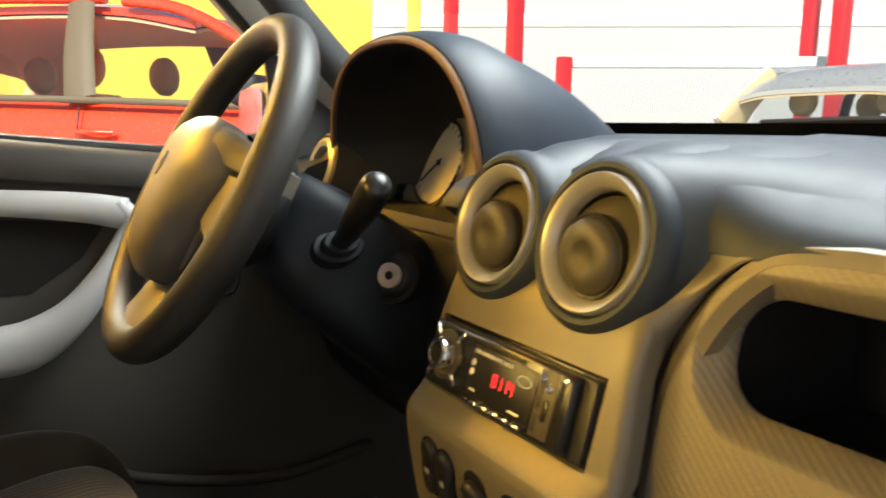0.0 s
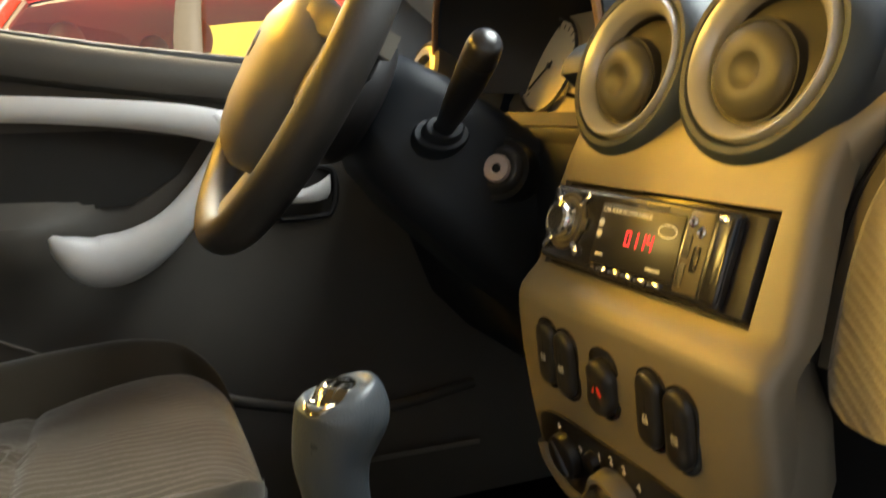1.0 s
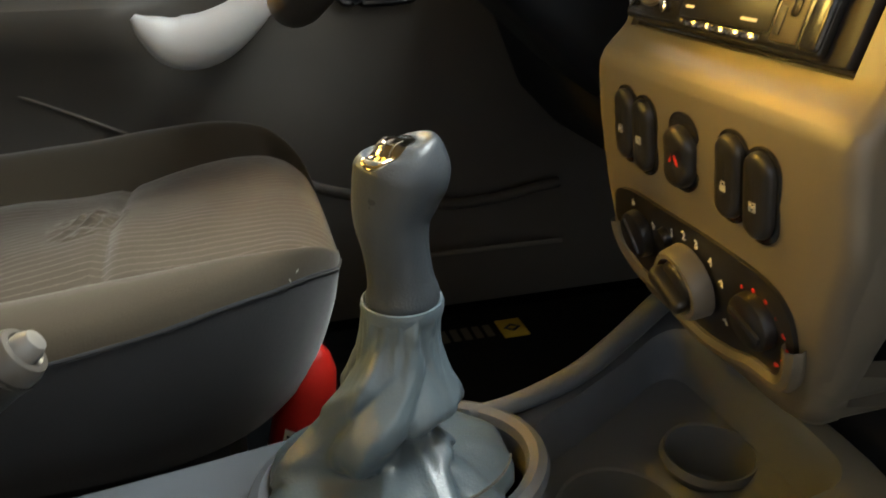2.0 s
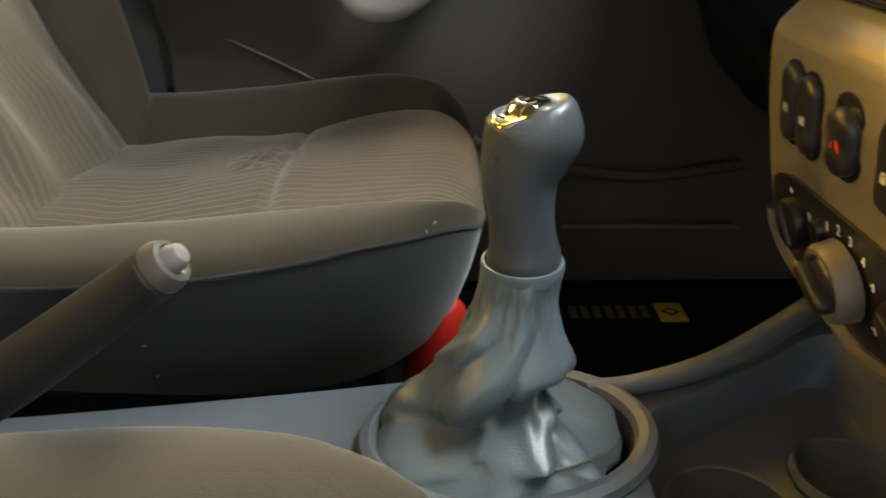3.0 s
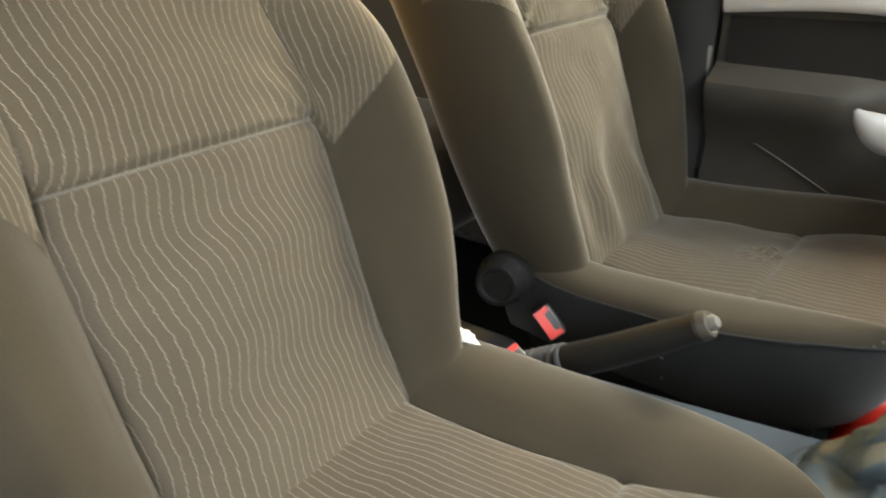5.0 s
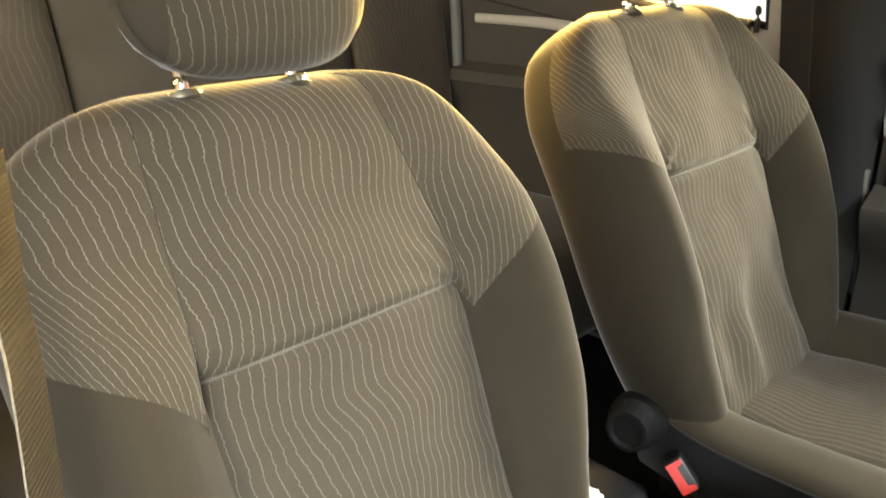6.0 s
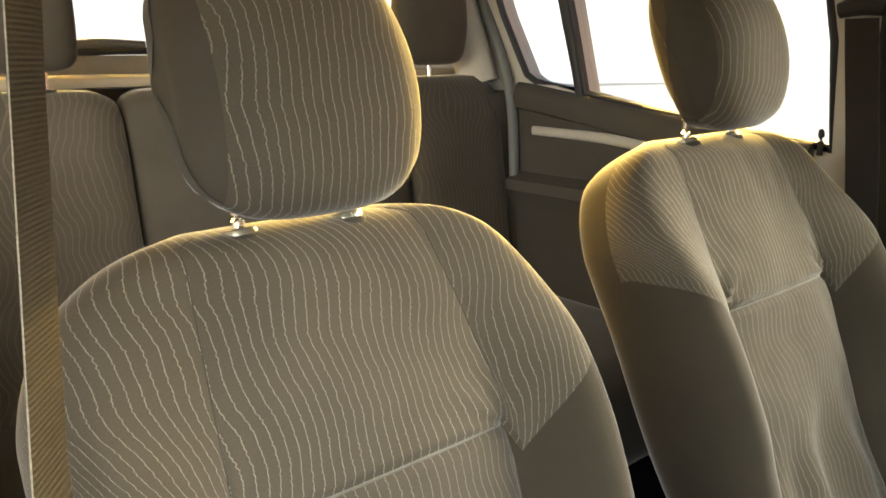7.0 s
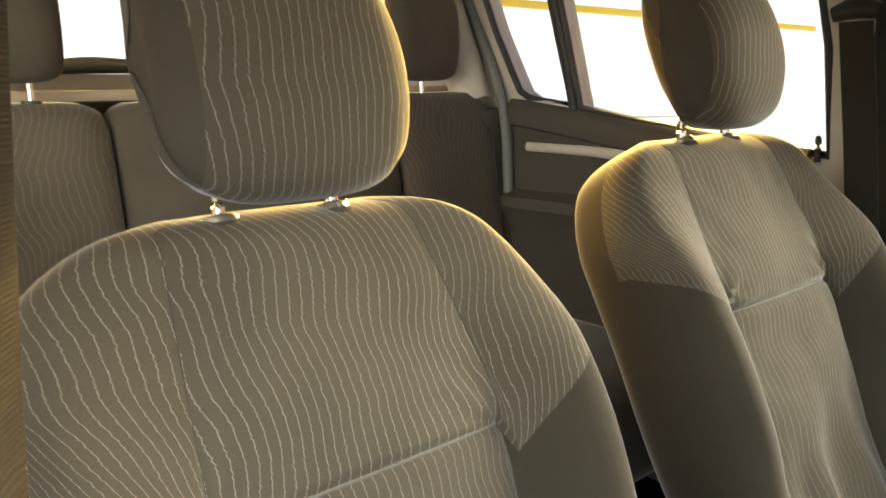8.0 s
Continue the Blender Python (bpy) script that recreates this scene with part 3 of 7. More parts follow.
    # plastic side skirts and slide frame below
    for s in (-1, 1):
        rr = []
        for y in np.linspace(-0.66, -0.34, 23):
            e = (y + 0.66) / 0.32
            hw = curve(y, [-0.69, -0.55, -0.40, -0.32, -0.27, -0.235, -0.21], [0.208, 0.230, 0.236, 0.228, 0.212, 0.187, 0.160])
            zt, zb = 0.52 + dz, 0.44 + 0.04 * e ** 4
            rr.append([(cx + s * (hw - 0.034 - d), y, zt + (zb - zt) * q) for q, d in ((0, 0.012), (0.02, 0.0), (0.3, -0.002), (0.7, 0.006), (0.97, 0.03), (1.0, 0.04), (0.97, 0.055), (0.3, 0.03), (0.02, 0.03))])
        part("side_skirt", rows_mesh(rr), SKIRT, seat, "dark plastic seat side skirt")
    part("seat_frame", box(cx - 0.19, cx + 0.19, -0.62, -0.30, 0.335, 0.555, 0.02), BLACK, seat, "black steel seat frame")
    for s in (-1, 1):
        part("slide_rail", box(cx + s * 0.17 - 0.02, cx + s * 0.17 + 0.02, -0.75, -0.2, 0.285, 0.335, 0.006), BLACK, seat, "black seat slide rail")


def recliner(seat, x, dz, s):
    m = frame_to((x, -0.662, 0.612 + dz), (s, 0.22, 0.10), (0, 0, 1))
    prof = [(0, 0.024), (0.019, 0.024), (0.0205, 0.027), (0.0215, 0.028), (0.026, 0.028), (0.0285, 0.025), (0.0295, 0.010), (0.034, 0.005), (0.034, 0.0), (0, 0.0)]
    bm = revolve(prof, m, 64)
    inv = m.inverted()
    for v in bm.verts:
        q = inv @ v.co
        r = math.hypot(q.x, q.y)
        if r > 0.0255 and q.z > 0.008:
            a = math.atan2(q.y, q.x)
            f = 1 - 0.035 * (math.cos(a * 16) > 0.2)
            v.co = m @ Vector((q.x * f, q.y * f, q.z))
    part("recliner_knob", bm, DULLBLACK, seat, "black ribbed recliner wheel")
    part("recliner_cover", revolve([(0, 0.001), (0.032, 0.001), (0.038, -0.002), (0.039, -0.008), (0.039, -0.03), (0, -0.03)], m @ Matrix.Diagonal((0.8, 0.95, 1, 1)), 40), DULLBLACK, seat, "dark plastic hinge cover")


# pale thread; on the cross seam it paints the light along the ridge
SEAM = cloth_mat("pale_thread_and_ridge_highlight", (0.14, 0.13, 0.11), 1200)
SEAMDARK = cloth_mat("grey_seam_thread", (0.055, 0.049, 0.039), 1200)
DULLBLACK = mat("dull_black_plastic", (0.009, 0.009, 0.009), 0.65, fine=900, bump=0.2, spec=0.15)
COLLAR = mat("cream_post_collar", (0.38, 0.35, 0.27), 0.26, metal=0.7, bump=0)
VALANCE = cloth_mat("dark_blue_grey_valance_cloth", (0.024, 0.025, 0.027))
LINT = mat("pale_lint_fibre", (0.3, 0.29, 0.26), 0.9, bump=0)
SKIRT = mat("blue_black_seat_plastic", (0.022, 0.022, 0.021), 0.6, fine=900, bump=0.3, scale=10, var=0.2, spec=0.25)


def front_seat(name, label, cx, dy, dz, seed, worn, knob_side, lean):
    seat = thing(name, label, "car seat", "front seats", at=(cx, -0.45, 0.285))
    org, up, fwd = backrest(seat, cx, dy, dz, seed, worn, lean)
    headrest(seat, org - fwd * lean_back(0.54, lean), up, fwd)
    cushion(seat, cx + (-0.012 if cx < 0 else -0.004), 0.006, seed, worn)
    if knob_side:
        recliner(seat, cx + knob_side * 0.240, 0.0, knob_side)
    return seat


front_seat("passenger_seat", "grey striped cloth front seat with adjustable headrest, clean", 0.312, 0.0, 0.0, 1.0, 1.0, 0, 0.19)
front_seat("driver_seat", "worn grey striped cloth front seat with creased lower back", -0.311, 0.012, 0.027, 5.0, 1.6, 1, 0.14)



def creased_cloth(seat, cx, cy, rx, ry, seed):
    """Worn, puckered patch of cloth on the cushion, lying on the cover round it."""
    skin = [o for o in seat.children if o.name.startswith(("cushion_panel", "cushion_nose"))]
    polys, pts = [], []
    for o in skin:
        k = len(pts)
        pts += [v.co.copy() for v in o.data.vertices]
        polys += [[i + k for i in f.vertices] for f in o.data.polygons]
    tree = BVHTree.FromPolygons(pts, polys)
    bm = bmesh.new()
    uv = bm.loops.layers.uv.verify()
    n = 36
    grid = []
    for i in range(n + 1):
        row = []
        for j in range(n + 1):
            u, v = 2 * i / n - 1, 2 * j / n - 1
            x, y = cx + u * rx, cy + v * ry
            at = tree.ray_cast(Vector((x, y, 0.8)), Vector((0, 0, -1)))[0]
            z = at.z if at else 0.6
            win = max(0.0, 1 - (u * u + v * v) ** 0.7)
            h = abs(noise.noise(Vector((x * 55 + seed, y * 90 + x * 40, seed)))) * 0.011 * win + 0.0012 * win - 0.0025 * (1 - min(1, win * 6))
            row.append(bm.verts.new((x, y, z + h)))
        grid.append(row)
    for i in range(n):
        for j in range(n):
            f = bm.faces.new([grid[i][j], grid[i + 1][j], grid[i + 1][j + 1], grid[i][j + 1]])
            for lp in f.loops:
                lp[uv].uv = (lp.vert.co.x - cx, lp.vert.co.y)
    part("creased_cloth", bm, STRIPE_FLAT, seat, "worn puckered patch in the cushion cloth")


for o in [k for k in scene.objects if k.name == "driver_seat"]:
    creased_cloth(o, -0.325, -0.408, 0.045, 0.040, 3.0)


# pale lint caught on the worn cloth
for o in [k for k in scene.objects if k.name == "driver_seat"]:
    rnd = random.Random(11)
    for skin in [k for k in o.children if k.name.startswith(("cushion_bolster", "cushion_valance"))]:
        faces = [f for f in skin.data.polygons if f.area > 2e-5 and f.center.x > -0.3 and f.center.y > -0.55]
        for f in rnd.sample(faces, min(2, len(faces))):
            m = frame_to(f.center + f.normal * 0.0003, f.normal) @ pose(0, 0, 0, 0, 0, rnd.uniform(0, 180))
            part("lint_speck", box(-0.0016, 0.0016, -0.0005, 0.0005, -0.0003, 0.0005, m=m), LINT, o)
# ---- rear bench ----
def rear_bench():
    bench = thing("rear_bench_seat", "dark cloth rear bench seat with headrests, in shade", "car seat", at=(0, -1.55, 0.3))
    yb = -1.60

    def slab(name, x0, x1, material, label, top=1.205, out=0.0):
        rows = []
        for x in spline([(x0,), (x0 + 0.012,), (x0 + 0.04,), ((x0 + x1) / 2,), (x1 - 0.04,), (x1 - 0.012,), (x1,)], 31):
            x = float(x[0])
            e = min(x - x0, x1 - x) / 0.06
            k = math.sqrt(max(0.0, 1 - max(0.0, 1 - e) ** 2)) if e < 1 else 1.0
            ring = []
            for y, z in ((yb - 0.13, 0.55), (yb - 0.14, 1.0), (yb - 0.12, top - 0.02), (yb - 0.085, top), (yb - 0.04, top - 0.004), (yb - 0.01, top - 0.03), (yb + 0.015, top - 0.12),
                         (yb + 0.04, top - 0.25), (yb + 0.06, top - 0.40), (yb + 0.10, top - 0.5), (yb + 0.13, 0.55)):
                yc, zc = yb - 0.05, top - 0.12
                ring.append((x, yc + (y - yc) * (0.55 + 0.45 * k) + out * k, z if z < zc else zc + (z - zc) * (0.72 + 0.28 * k)))
            rows.append(ring)
        part(name, rows_mesh(rows), material, bench, label)

    slab("backrest", -0.655, -0.372, REARCLOTH, "dark striped rear backrest", top=1.166)
    slab("backrest", 0.226, 0.66, REARCLOTH, "dark striped rear backrest", top=1.160)
    slab("centre_backrest", -0.368, 0.222, REARPLAIN, "plain dark centre backrest", top=1.158, out=-0.012)
    slab("side_bolster", -0.715, -0.658, REARPLAIN, "plain dark rear side bolster", top=1.10)
    part("bench_cushion", box(-0.68, 0.68, -1.56, -1.02, 0.42, 0.66, 0.06, 5), REARPLAIN, bench, "dark cloth rear cushion")
    for cx, posts in ((-0.468, (-0.477,)), (0.375, (0.334, 0.416))):
        rows = []
        w = 0.092
        ring = spline([(-0.04, 0.02), (-0.045, 0.09), (-0.02, 0.19), (0.015, 0.2), (0.04, 0.17), (0.05, 0.08), (0.03, 0.01), (0.0, 0.0), (-0.04, 0.02)], 33)[:-1]
        for a in np.linspace(-1.5, 1.5, 21):
            x = w * math.sin(a)
            e = abs(x) / w
            k = (max(0.0, 1 - e ** 4)) ** 0.35
            rows.append([(cx + x, yb - 0.045 + p[0] * (0.2 + 0.8 * k), 1.19 + 0.1 + (p[1] - 0.1) * (0.6 + 0.4 * k)) for p in ring])
        part("headrest", rows_mesh(rows), REARPLAIN, bench, "plain dark rear headrest")
        for px in posts:
            part("headrest_post", revolve([(0, 0), (0.006, 0), (0.006, 0.07), (0, 0.07)], pose(px, yb - 0.06, 1.14), 14), CHROME, bench, "steel headrest post")
            part("post_collar", revolve([(0, 0.0), (0.016, 0.0), (0.016, 0.008), (0, 0.008)], pose(px, yb - 0.06, 1.154), 18), BLACK, bench)
    return bench


rear_bench()
# ---- dashboard ----
dash = thing("dashboard", "dark grained dashboard with champagne silver centre stack and round air vents", "dashboard", at=(0, 0.3, 0.6))
GROOVE = mat("dark_joint_shadow_plastic", (0.02, 0.018, 0.016), 0.7, bump=0)
PRINT = mat("white_printing", (0.75, 0.74, 0.7), 0.6, bump=0, var=0.02)
DIMPRINT = mat("dull_white_printing", (0.42, 0.41, 0.37), 0.6, bump=0, var=0.02)
REDPRINT = mat("red_printing", (0.75, 0.04, 0.03), 0.6, bump=0, var=0.02)
GLOSS = mat("glossy_black_plastic", (0.012, 0.012, 0.013), 0.22, bump=0, var=0.1)
SWITCH = mat("black_switch_plastic", (0.014, 0.014, 0.015), 0.33, fine=1500, bump=0.1)
GREYPL = mat("mid_grey_plastic", (0.22, 0.21, 0.19), 0.4, bump=0.05)
BEZEL = mat("dark_grey_bezel_plastic", (0.12, 0.115, 0.105), 0.4, bump=0.05)
VENTBALL = mat("dark_olive_vent_plastic", (0.040, 0.037, 0.027), 0.5, bump=0.1)


def fill_plate(outer, holes, place, thick=None):
    """Flat plate with holes: loops of (u, v) points set in space by place(u, v); thick adds rear walls."""
    bm = bmesh.new()
    loops = []
    for loop in [outer] + holes:
        vs = [bm.verts.new(place(u, v)) for u, v in loop]
        loops.append(vs)
        for a, b in zip(vs, vs[1:] + vs[:1]):
            bm.edges.new((a, b))
    bmesh.ops.triangle_fill(bm, edges=list(bm.edges), use_beauty=True)
    if thick:
        d = Vector(thick)
        for vs in loops:
            back = [bm.verts.new(v.co + d) for v in vs]
            for i in range(len(vs)):
                j = (i + 1) % len(vs)
                bm.faces.new([vs[i], vs[j], back[j], back[i]])
    bmesh.ops.recalc_face_normals(bm, faces=bm.faces)
    return bm


def round_rect(x0, x1, z0, z1, r, n=6):
    out = []
    for cx, cz, a0 in ((x1 - r, z1 - r, 0), (x0 + r, z1 - r, 90), (x0 + r, z0 + r, 180), (x1 - r, z0 + r, 270)):
        out += [(cx + r * math.cos(radians(a0 + 90 * k / n)), cz + r * math.sin(radians(a0 + 90 * k / n))) for k in range(n + 1)]
    return out


def text_mesh(name, body, size, m, material, parent, label="", width=None):
    cu = bpy.data.curves.new(name, "FONT")
    cu.body, cu.size, cu.align_x, cu.align_y, cu.extrude = body, size, "CENTER", "CENTER", 0.0002
    tmp = new(name + "_tmp", cu)
    me = bpy.data.meshes.new_from_object(tmp.evaluated_get(bpy.context.evaluated_depsgraph_get()))
    bpy.data.objects.remove(tmp)
    bm = bmesh.new()
    bm.from_mesh(me)
    bpy.data.meshes.remove(me)
    if width:
        xs = [v.co.x for v in bm.verts]
        k = width / (max(xs) - min(xs))
        for v in bm.verts:
            v.co.x *= k
    bm.transform(m)
    return part(name, bm, material, parent, label, smooth=False)


# -- soft top pad with the two vent pods
def dash_top():
    rows = []
    for x in np.linspace(-0.72, 0.72, 241):
        e = abs(x) / 0.72
        d = abs(x + 0.375) / 0.192
        yo = min(0.27, 0.078 + 0.29 * ((1 - d) / 0.62) ** 0.625) if d < 0.985 else 0.045
        prof = [(0.70, 0.965), (0.60, 0.992), (0.48, 1.006), (max(yo + 0.05, 0.36), 1.012), (max(yo + 0.045, 0.26), 1.009), (max(yo + 0.040, 0.19), 1.000), (max(yo + 0.034, 0.13), 0.986), (yo + 0.027 + (0.015 if yo < 0.1 else 0), 0.973), (yo + 0.014, 0.962), (yo + 0.002, 0.950), (yo, 0.940), (yo + 0.03, 0.918), (yo + 0.10, 0.90), (0.7, 0.90)]
        lift = max(math.exp(-(max(0.0, abs(x - c) - 0.040) / w) ** 2) for c, w in ((-0.056, 0.03), (0.054, 0.05)))
        rows.append([(x, y - 0.04 * e ** 6 * (1 if y > 0.3 else 0), z - 0.012 * e ** 3 + (0.020 * lift * smooth01((0.24 - y) / 0.14) * smooth01((z - 0.935) / 0.03))) for y, z in prof])
    return rows_mesh(rows)


part("dash_top_pad", dash_top(), SOFT, dash, "dark grained soft dash top")
VN = Vector((0, -1, 0.25)).normalized()
for cx in (-0.056, 0.054):
    c = Vector((cx, 0.022, 0.937))
    rows = []
    n = 44
    stations = [(-0.004, 0.0475, 0), (0.003, 0.0480, 0), (0.0065, 0.0505, 0), (0.0068, 0.0540, 0), (0.003, 0.0585, 0.0), (-0.006, 0.0615, 0.0), (-0.022, 0.0625, 0.0), (-0.06, 0.0640, 0.9375), (-0.12, 0.065, 0.9405), (-0.20, 0.064, 0.9445), (-0.28, 0.060, 0.9465), (-0.36, 0.05, 0.945)]
    for d, r, lift in stations:
        o = c + VN * d
        if d < -0.03:
            o.z = lift
        m = frame_to(o, VN if d > -0.03 else Vector((0, -1, 0.05)))
        rows.append([m @ Vector((r * math.cos(a), r * math.sin(a), 0)) for a in (2 * math.pi * k / n for k in range(n))])
    part("vent_pod", rows_mesh(rows, True, False), SOFT, dash, "dark rounded vent housing")
    m = frame_to(c + VN * 0.003, VN)
    ring = part("vent_ring", revolve([(0.0375, -0.012), (0.0375, -0.003), (0.0383, -0.001), (0.0444, 0.0050), (0.0460, 0.0056), (0.0474, 0.0038), (0.0478, -0.012)], m, 56), VENTRING, dash, "matt silver vent ring")
    part("vent_throat", revolve([(0, -0.034), (0.0366, -0.034), (0.0366, -0.009)], m, 40), BLACK, dash, "black vent throat")
    # swivelling eyeball: round lower shutter with a thumb dimple and a crescent upper flap
    tilt = m @ pose(0, 0.0, -0.0045, -6, 3, 0) @ Matrix.Diagonal((1.07, 1.07, 1, 1))
    part("upper_flap", revolve([(0, 0.003), (0.014, 0.002), (0.024, -0.001), (0.0334, -0.0055), (0.0334, -0.012), (0, -0.012)], tilt, 40), VENTBALL, dash, "dark vent flap")
    low = m @ pose(-0.002, -0.0095, 0.0036, 10, 3, 0) @ Matrix.Diagonal((1.12, 1.12, 1, 1))
    part("vent_shutter", revolve([(0, 0.0005), (0.006, 0.001), (0.0085, 0.003), (0.0095, 0.0036), (0.016, 0.003), (0.0215, 0.0), (0.0235, -0.005), (0.0235, -0.012), (0, -0.012)], low, 40), VENTBALL, dash, "dark round vent shutter with thumb dimple")
    part("shutter_edge", revolve([(0.0236, -0.004), (0.0252, -0.0035), (0.0256, -0.006), (0.0252, -0.012), (0.0236, -0.012)], low, 40), BLACK, dash)

# -- dash skin drawn smoothly from the right-hand pod to the pad and the passenger panel
POD = frame_to(Vector((0.054, 0.022, 0.937)) - VN * 0.008, VN)
ANG = [-62, -30, 0, 30, 60, 90, 112]
rows = []
for a in np.linspace(-62, 112, 36):
    p0 = POD @ Vector((0.0618 * math.cos(radians(a)), 0.0618 * math.sin(radians(a)), 0))
    p2 = Vector((curve(a, ANG, [0.112, 0.138, 0.185, 0.225, 0.205, 0.110, 0.050]), curve(a, ANG, [0.056, 0.052, 0.056, 0.085, 0.165, 0.250, 0.260]), curve(a, ANG, [0.888, 0.912, 0.943, 0.970, 0.994, 1.010, 1.013])))
    p1 = p0.lerp(p2, 0.30)
    p1.y = max(p0.y + 0.05, p1.y)
    rows.append([p0 * (1 - f) ** 2 + p1 * 2 * f * (1 - f) + p2 * f * f for f in np.linspace(0, 1, 16)])
part("pod_flank", rows_mesh(rows, False), SOFT, dash, "dark smooth flank beside the vent")

# -- centre stack skin with the radio opening left free
Z_PROF = [0.585, 0.615, 0.66, 0.70, 0.742, 0.772, 0.780, 0.786, 0.792, 0.798, 0.803, 0.861, 0.866, 0.88, 0.895, 0.915, 0.935]
Y_PROF = [0.036, 0.008, -0.012, -0.022, -0.030, -0.034, -0.034, -0.032, -0.027, -0.021, -0.017, -0.001, 0.001, 0.006, 0.013, 0.026, 0.045]


def stack_y(z):
    return interp(z, Z_PROF, Y_PROF)


def stack_right(z):
    """Half width of the stack on the passenger's side."""
    return interp(z, [0.585, 0.60, 0.62, 0.65, 0.68, 0.73, 0.79, 0.83, 0.864, 0.90, 0.935], [0.05, 0.077, 0.094, 0.106, 0.115, 0.126, 0.121, 0.1165, 0.112, 0.110, 0.112])


def stack_skin():
    zs = sorted(set([round(float(z), 4) for z in np.linspace(0.585, 0.935, 50)] + [0.803, 0.861, 0.780, 0.786, 0.792, 0.798]))
    rows, grid_x = [], []
    for z in zs:
        hw = interp(z, [0.585, 0.596, 0.615, 0.65, 0.70, 0.742, 0.79, 0.83, 0.864, 0.90, 0.935], [0.04, 0.070, 0.092, 0.106, 0.113, 0.117, 0.118, 0.119, 0.116, 0.114, 0.122])
        xi = min(0.095, hw * 0.86)
        row = []
        y0 = stack_y(z)
        for s in np.linspace(-1, 1, 21):
            row.append((xi * s, y0, z))
        sides = []
        for w, x_in in ((hw, xi), (stack_right(z), stack_right(z) - 0.012)):
            edge = [(x_in + (w - x_in) * math.sin(k / 7 * math.pi / 2), y0 + (0.022 if w == hw else 0.011) * (1 - math.cos(k / 7 * math.pi / 2)), z) for k in range(1, 8)]
            sides.append(edge + ([(w + 0.001, y0 + 0.05, z), (w + 0.002, 0.14, z)] if w == hw else [(w - 0.001, y0 + 0.022, z), (w - 0.012, y0 + 0.030, z)]))
        row += sides[1]
        left = [(-x, y, zz) for x, y, zz in sides[0]][::-1]
        rows.append(left + row)
    bm = bmesh.new()
    vs = [[bm.verts.new(p) for p in r] for r in rows]
    nl = 9
    for i in range(len(zs) - 1):
        for j in range(len(rows[0]) - 1):
            inside = 0.8029 <= zs[i] < 0.8609 and nl <= j < nl + 20
            if not inside:
                bm.faces.new([vs[i][j], vs[i][j + 1], vs[i + 1][j + 1], vs[i + 1][j]])
    # walls of the radio opening
    i0, i1 = zs.index(0.803), zs.index(0.861)
    loop = [vs[i0][j] for j in range(nl, nl + 21)] + [vs[i][nl + 20] for i in range(i0 + 1, i1 + 1)] + [vs[i1][j] for j in range(nl + 19, nl - 1, -1)] + [vs[i][nl] for i in range(i1 - 1, i0, -1)]
    back = [bm.verts.new(v.co + Vector((0, 0.06, 0))) for v in loop]
    for k in range(len(loop)):
        q = (k + 1) % len(loop)
        bm.faces.new([loop[k], loop[q], back[q], back[k]])
    bmesh.ops.recalc_face_normals(bm, faces=bm.faces)
    return bm


part("stack_panel", stack_skin(), SILVER, dash, "champagne silver centre stack panel")


def on_stack(x, z, proud=0.0):
    """Matrix on the stack's face: local x along the car's right, local y up, local z out of the face."""
    dy = (stack_y(z + 0.008) - stack_y(z - 0.008)) / 0.016
    nrm = Vector((0, -1, dy)).normalized()
    return frame_to(Vector((x, stack_y(z), z)) + nrm * proud, nrm)


def pill(w, h, r, depth, dome, m, n=8, waist=0.0):
    """Rounded rocker: outline w by h with end radius r, domed face."""
    loop = round_rect(-w / 2, w / 2, -h / 2, h / 2, r, n)
    rows = []
    for k, d in ((1.0, -depth), (1.0, dome * 0.2), (0.93, dome * 0.65), (0.8, dome * 0.9), (0.5, dome), (0.05, dome)):
        rows.append([m @ Vector((u * k * (1 - waist * math.exp(-(v / (h * 0.16)) ** 2)), v * (1 - (1 - k) * w / h), d - (0.0025 * math.exp(-(v / (h * 0.22)) ** 2) if d > 0 else 0))) for u, v in loop])
    return rows_mesh(rows)


# switch wells and rockers
for name, sw, lab in (("switch_well", [(-0.0605, 0.7485), (-0.0385, 0.7465)], ""), ("switch_well", [(0.047, 0.7475), (0.0705, 0.745)], "")):
    w = 0.0245
    for x, z in sw:
        m = on_stack(x - 0.002, z - 0.002, 0.0005)
        part("switch_well", pill(w + 0.0025, 0.0505, 0.0132, 0.01, 0.0006, m), GLOSS, dash, "glossy black switch surround")
        m = on_stack(x - 0.002, z - 0.002 + 0.0005, 0.0016)
        part("rocker_switch", pill(w - 0.004, 0.0455, 0.010, 0.006, 0.0042, m), SWITCH, dash, "black rocker switch with white symbol")
m = on_stack(0.0, 0.7455, 0.0005)
part("switch_well", pill(0.0305, 0.0465, 0.014, 0.01, 0.0006, m), GLOSS, dash, "glossy black switch surround")
hz = part("hazard_switch", pill(0.0265, 0.0365, 0.013, 0.006, 0.0062, on_stack(0.0, 0.7435, 0.0018)), SWITCH, dash, "black hazard warning button with red triangle")
tri_loop = [(0, 0.0058), (-0.0054, -0.0045), (0.0054, -0.0045)]
hole = [(0, 0.0024), (0.0024, -0.0026), (-0.0024, -0.0026)]
hm = on_stack(0.0, 0.7435, 0.0068)
part("warning_triangle", fill_plate(tri_loop, [hole], lambda u, v: hm @ Vector((u, v, 0)), hm.to_3x3() @ Vector((0, 0, -0.001))), REDPRINT, hz, "red triangle outline")
tri_in = [(0, 0.0012), (-0.0012, -0.0016), (0.0012, -0.0016)]
part("warning_triangle", fill_plate(tri_in, [], lambda u, v: hm @ Vector((u, v, 0))), REDPRINT, hz)


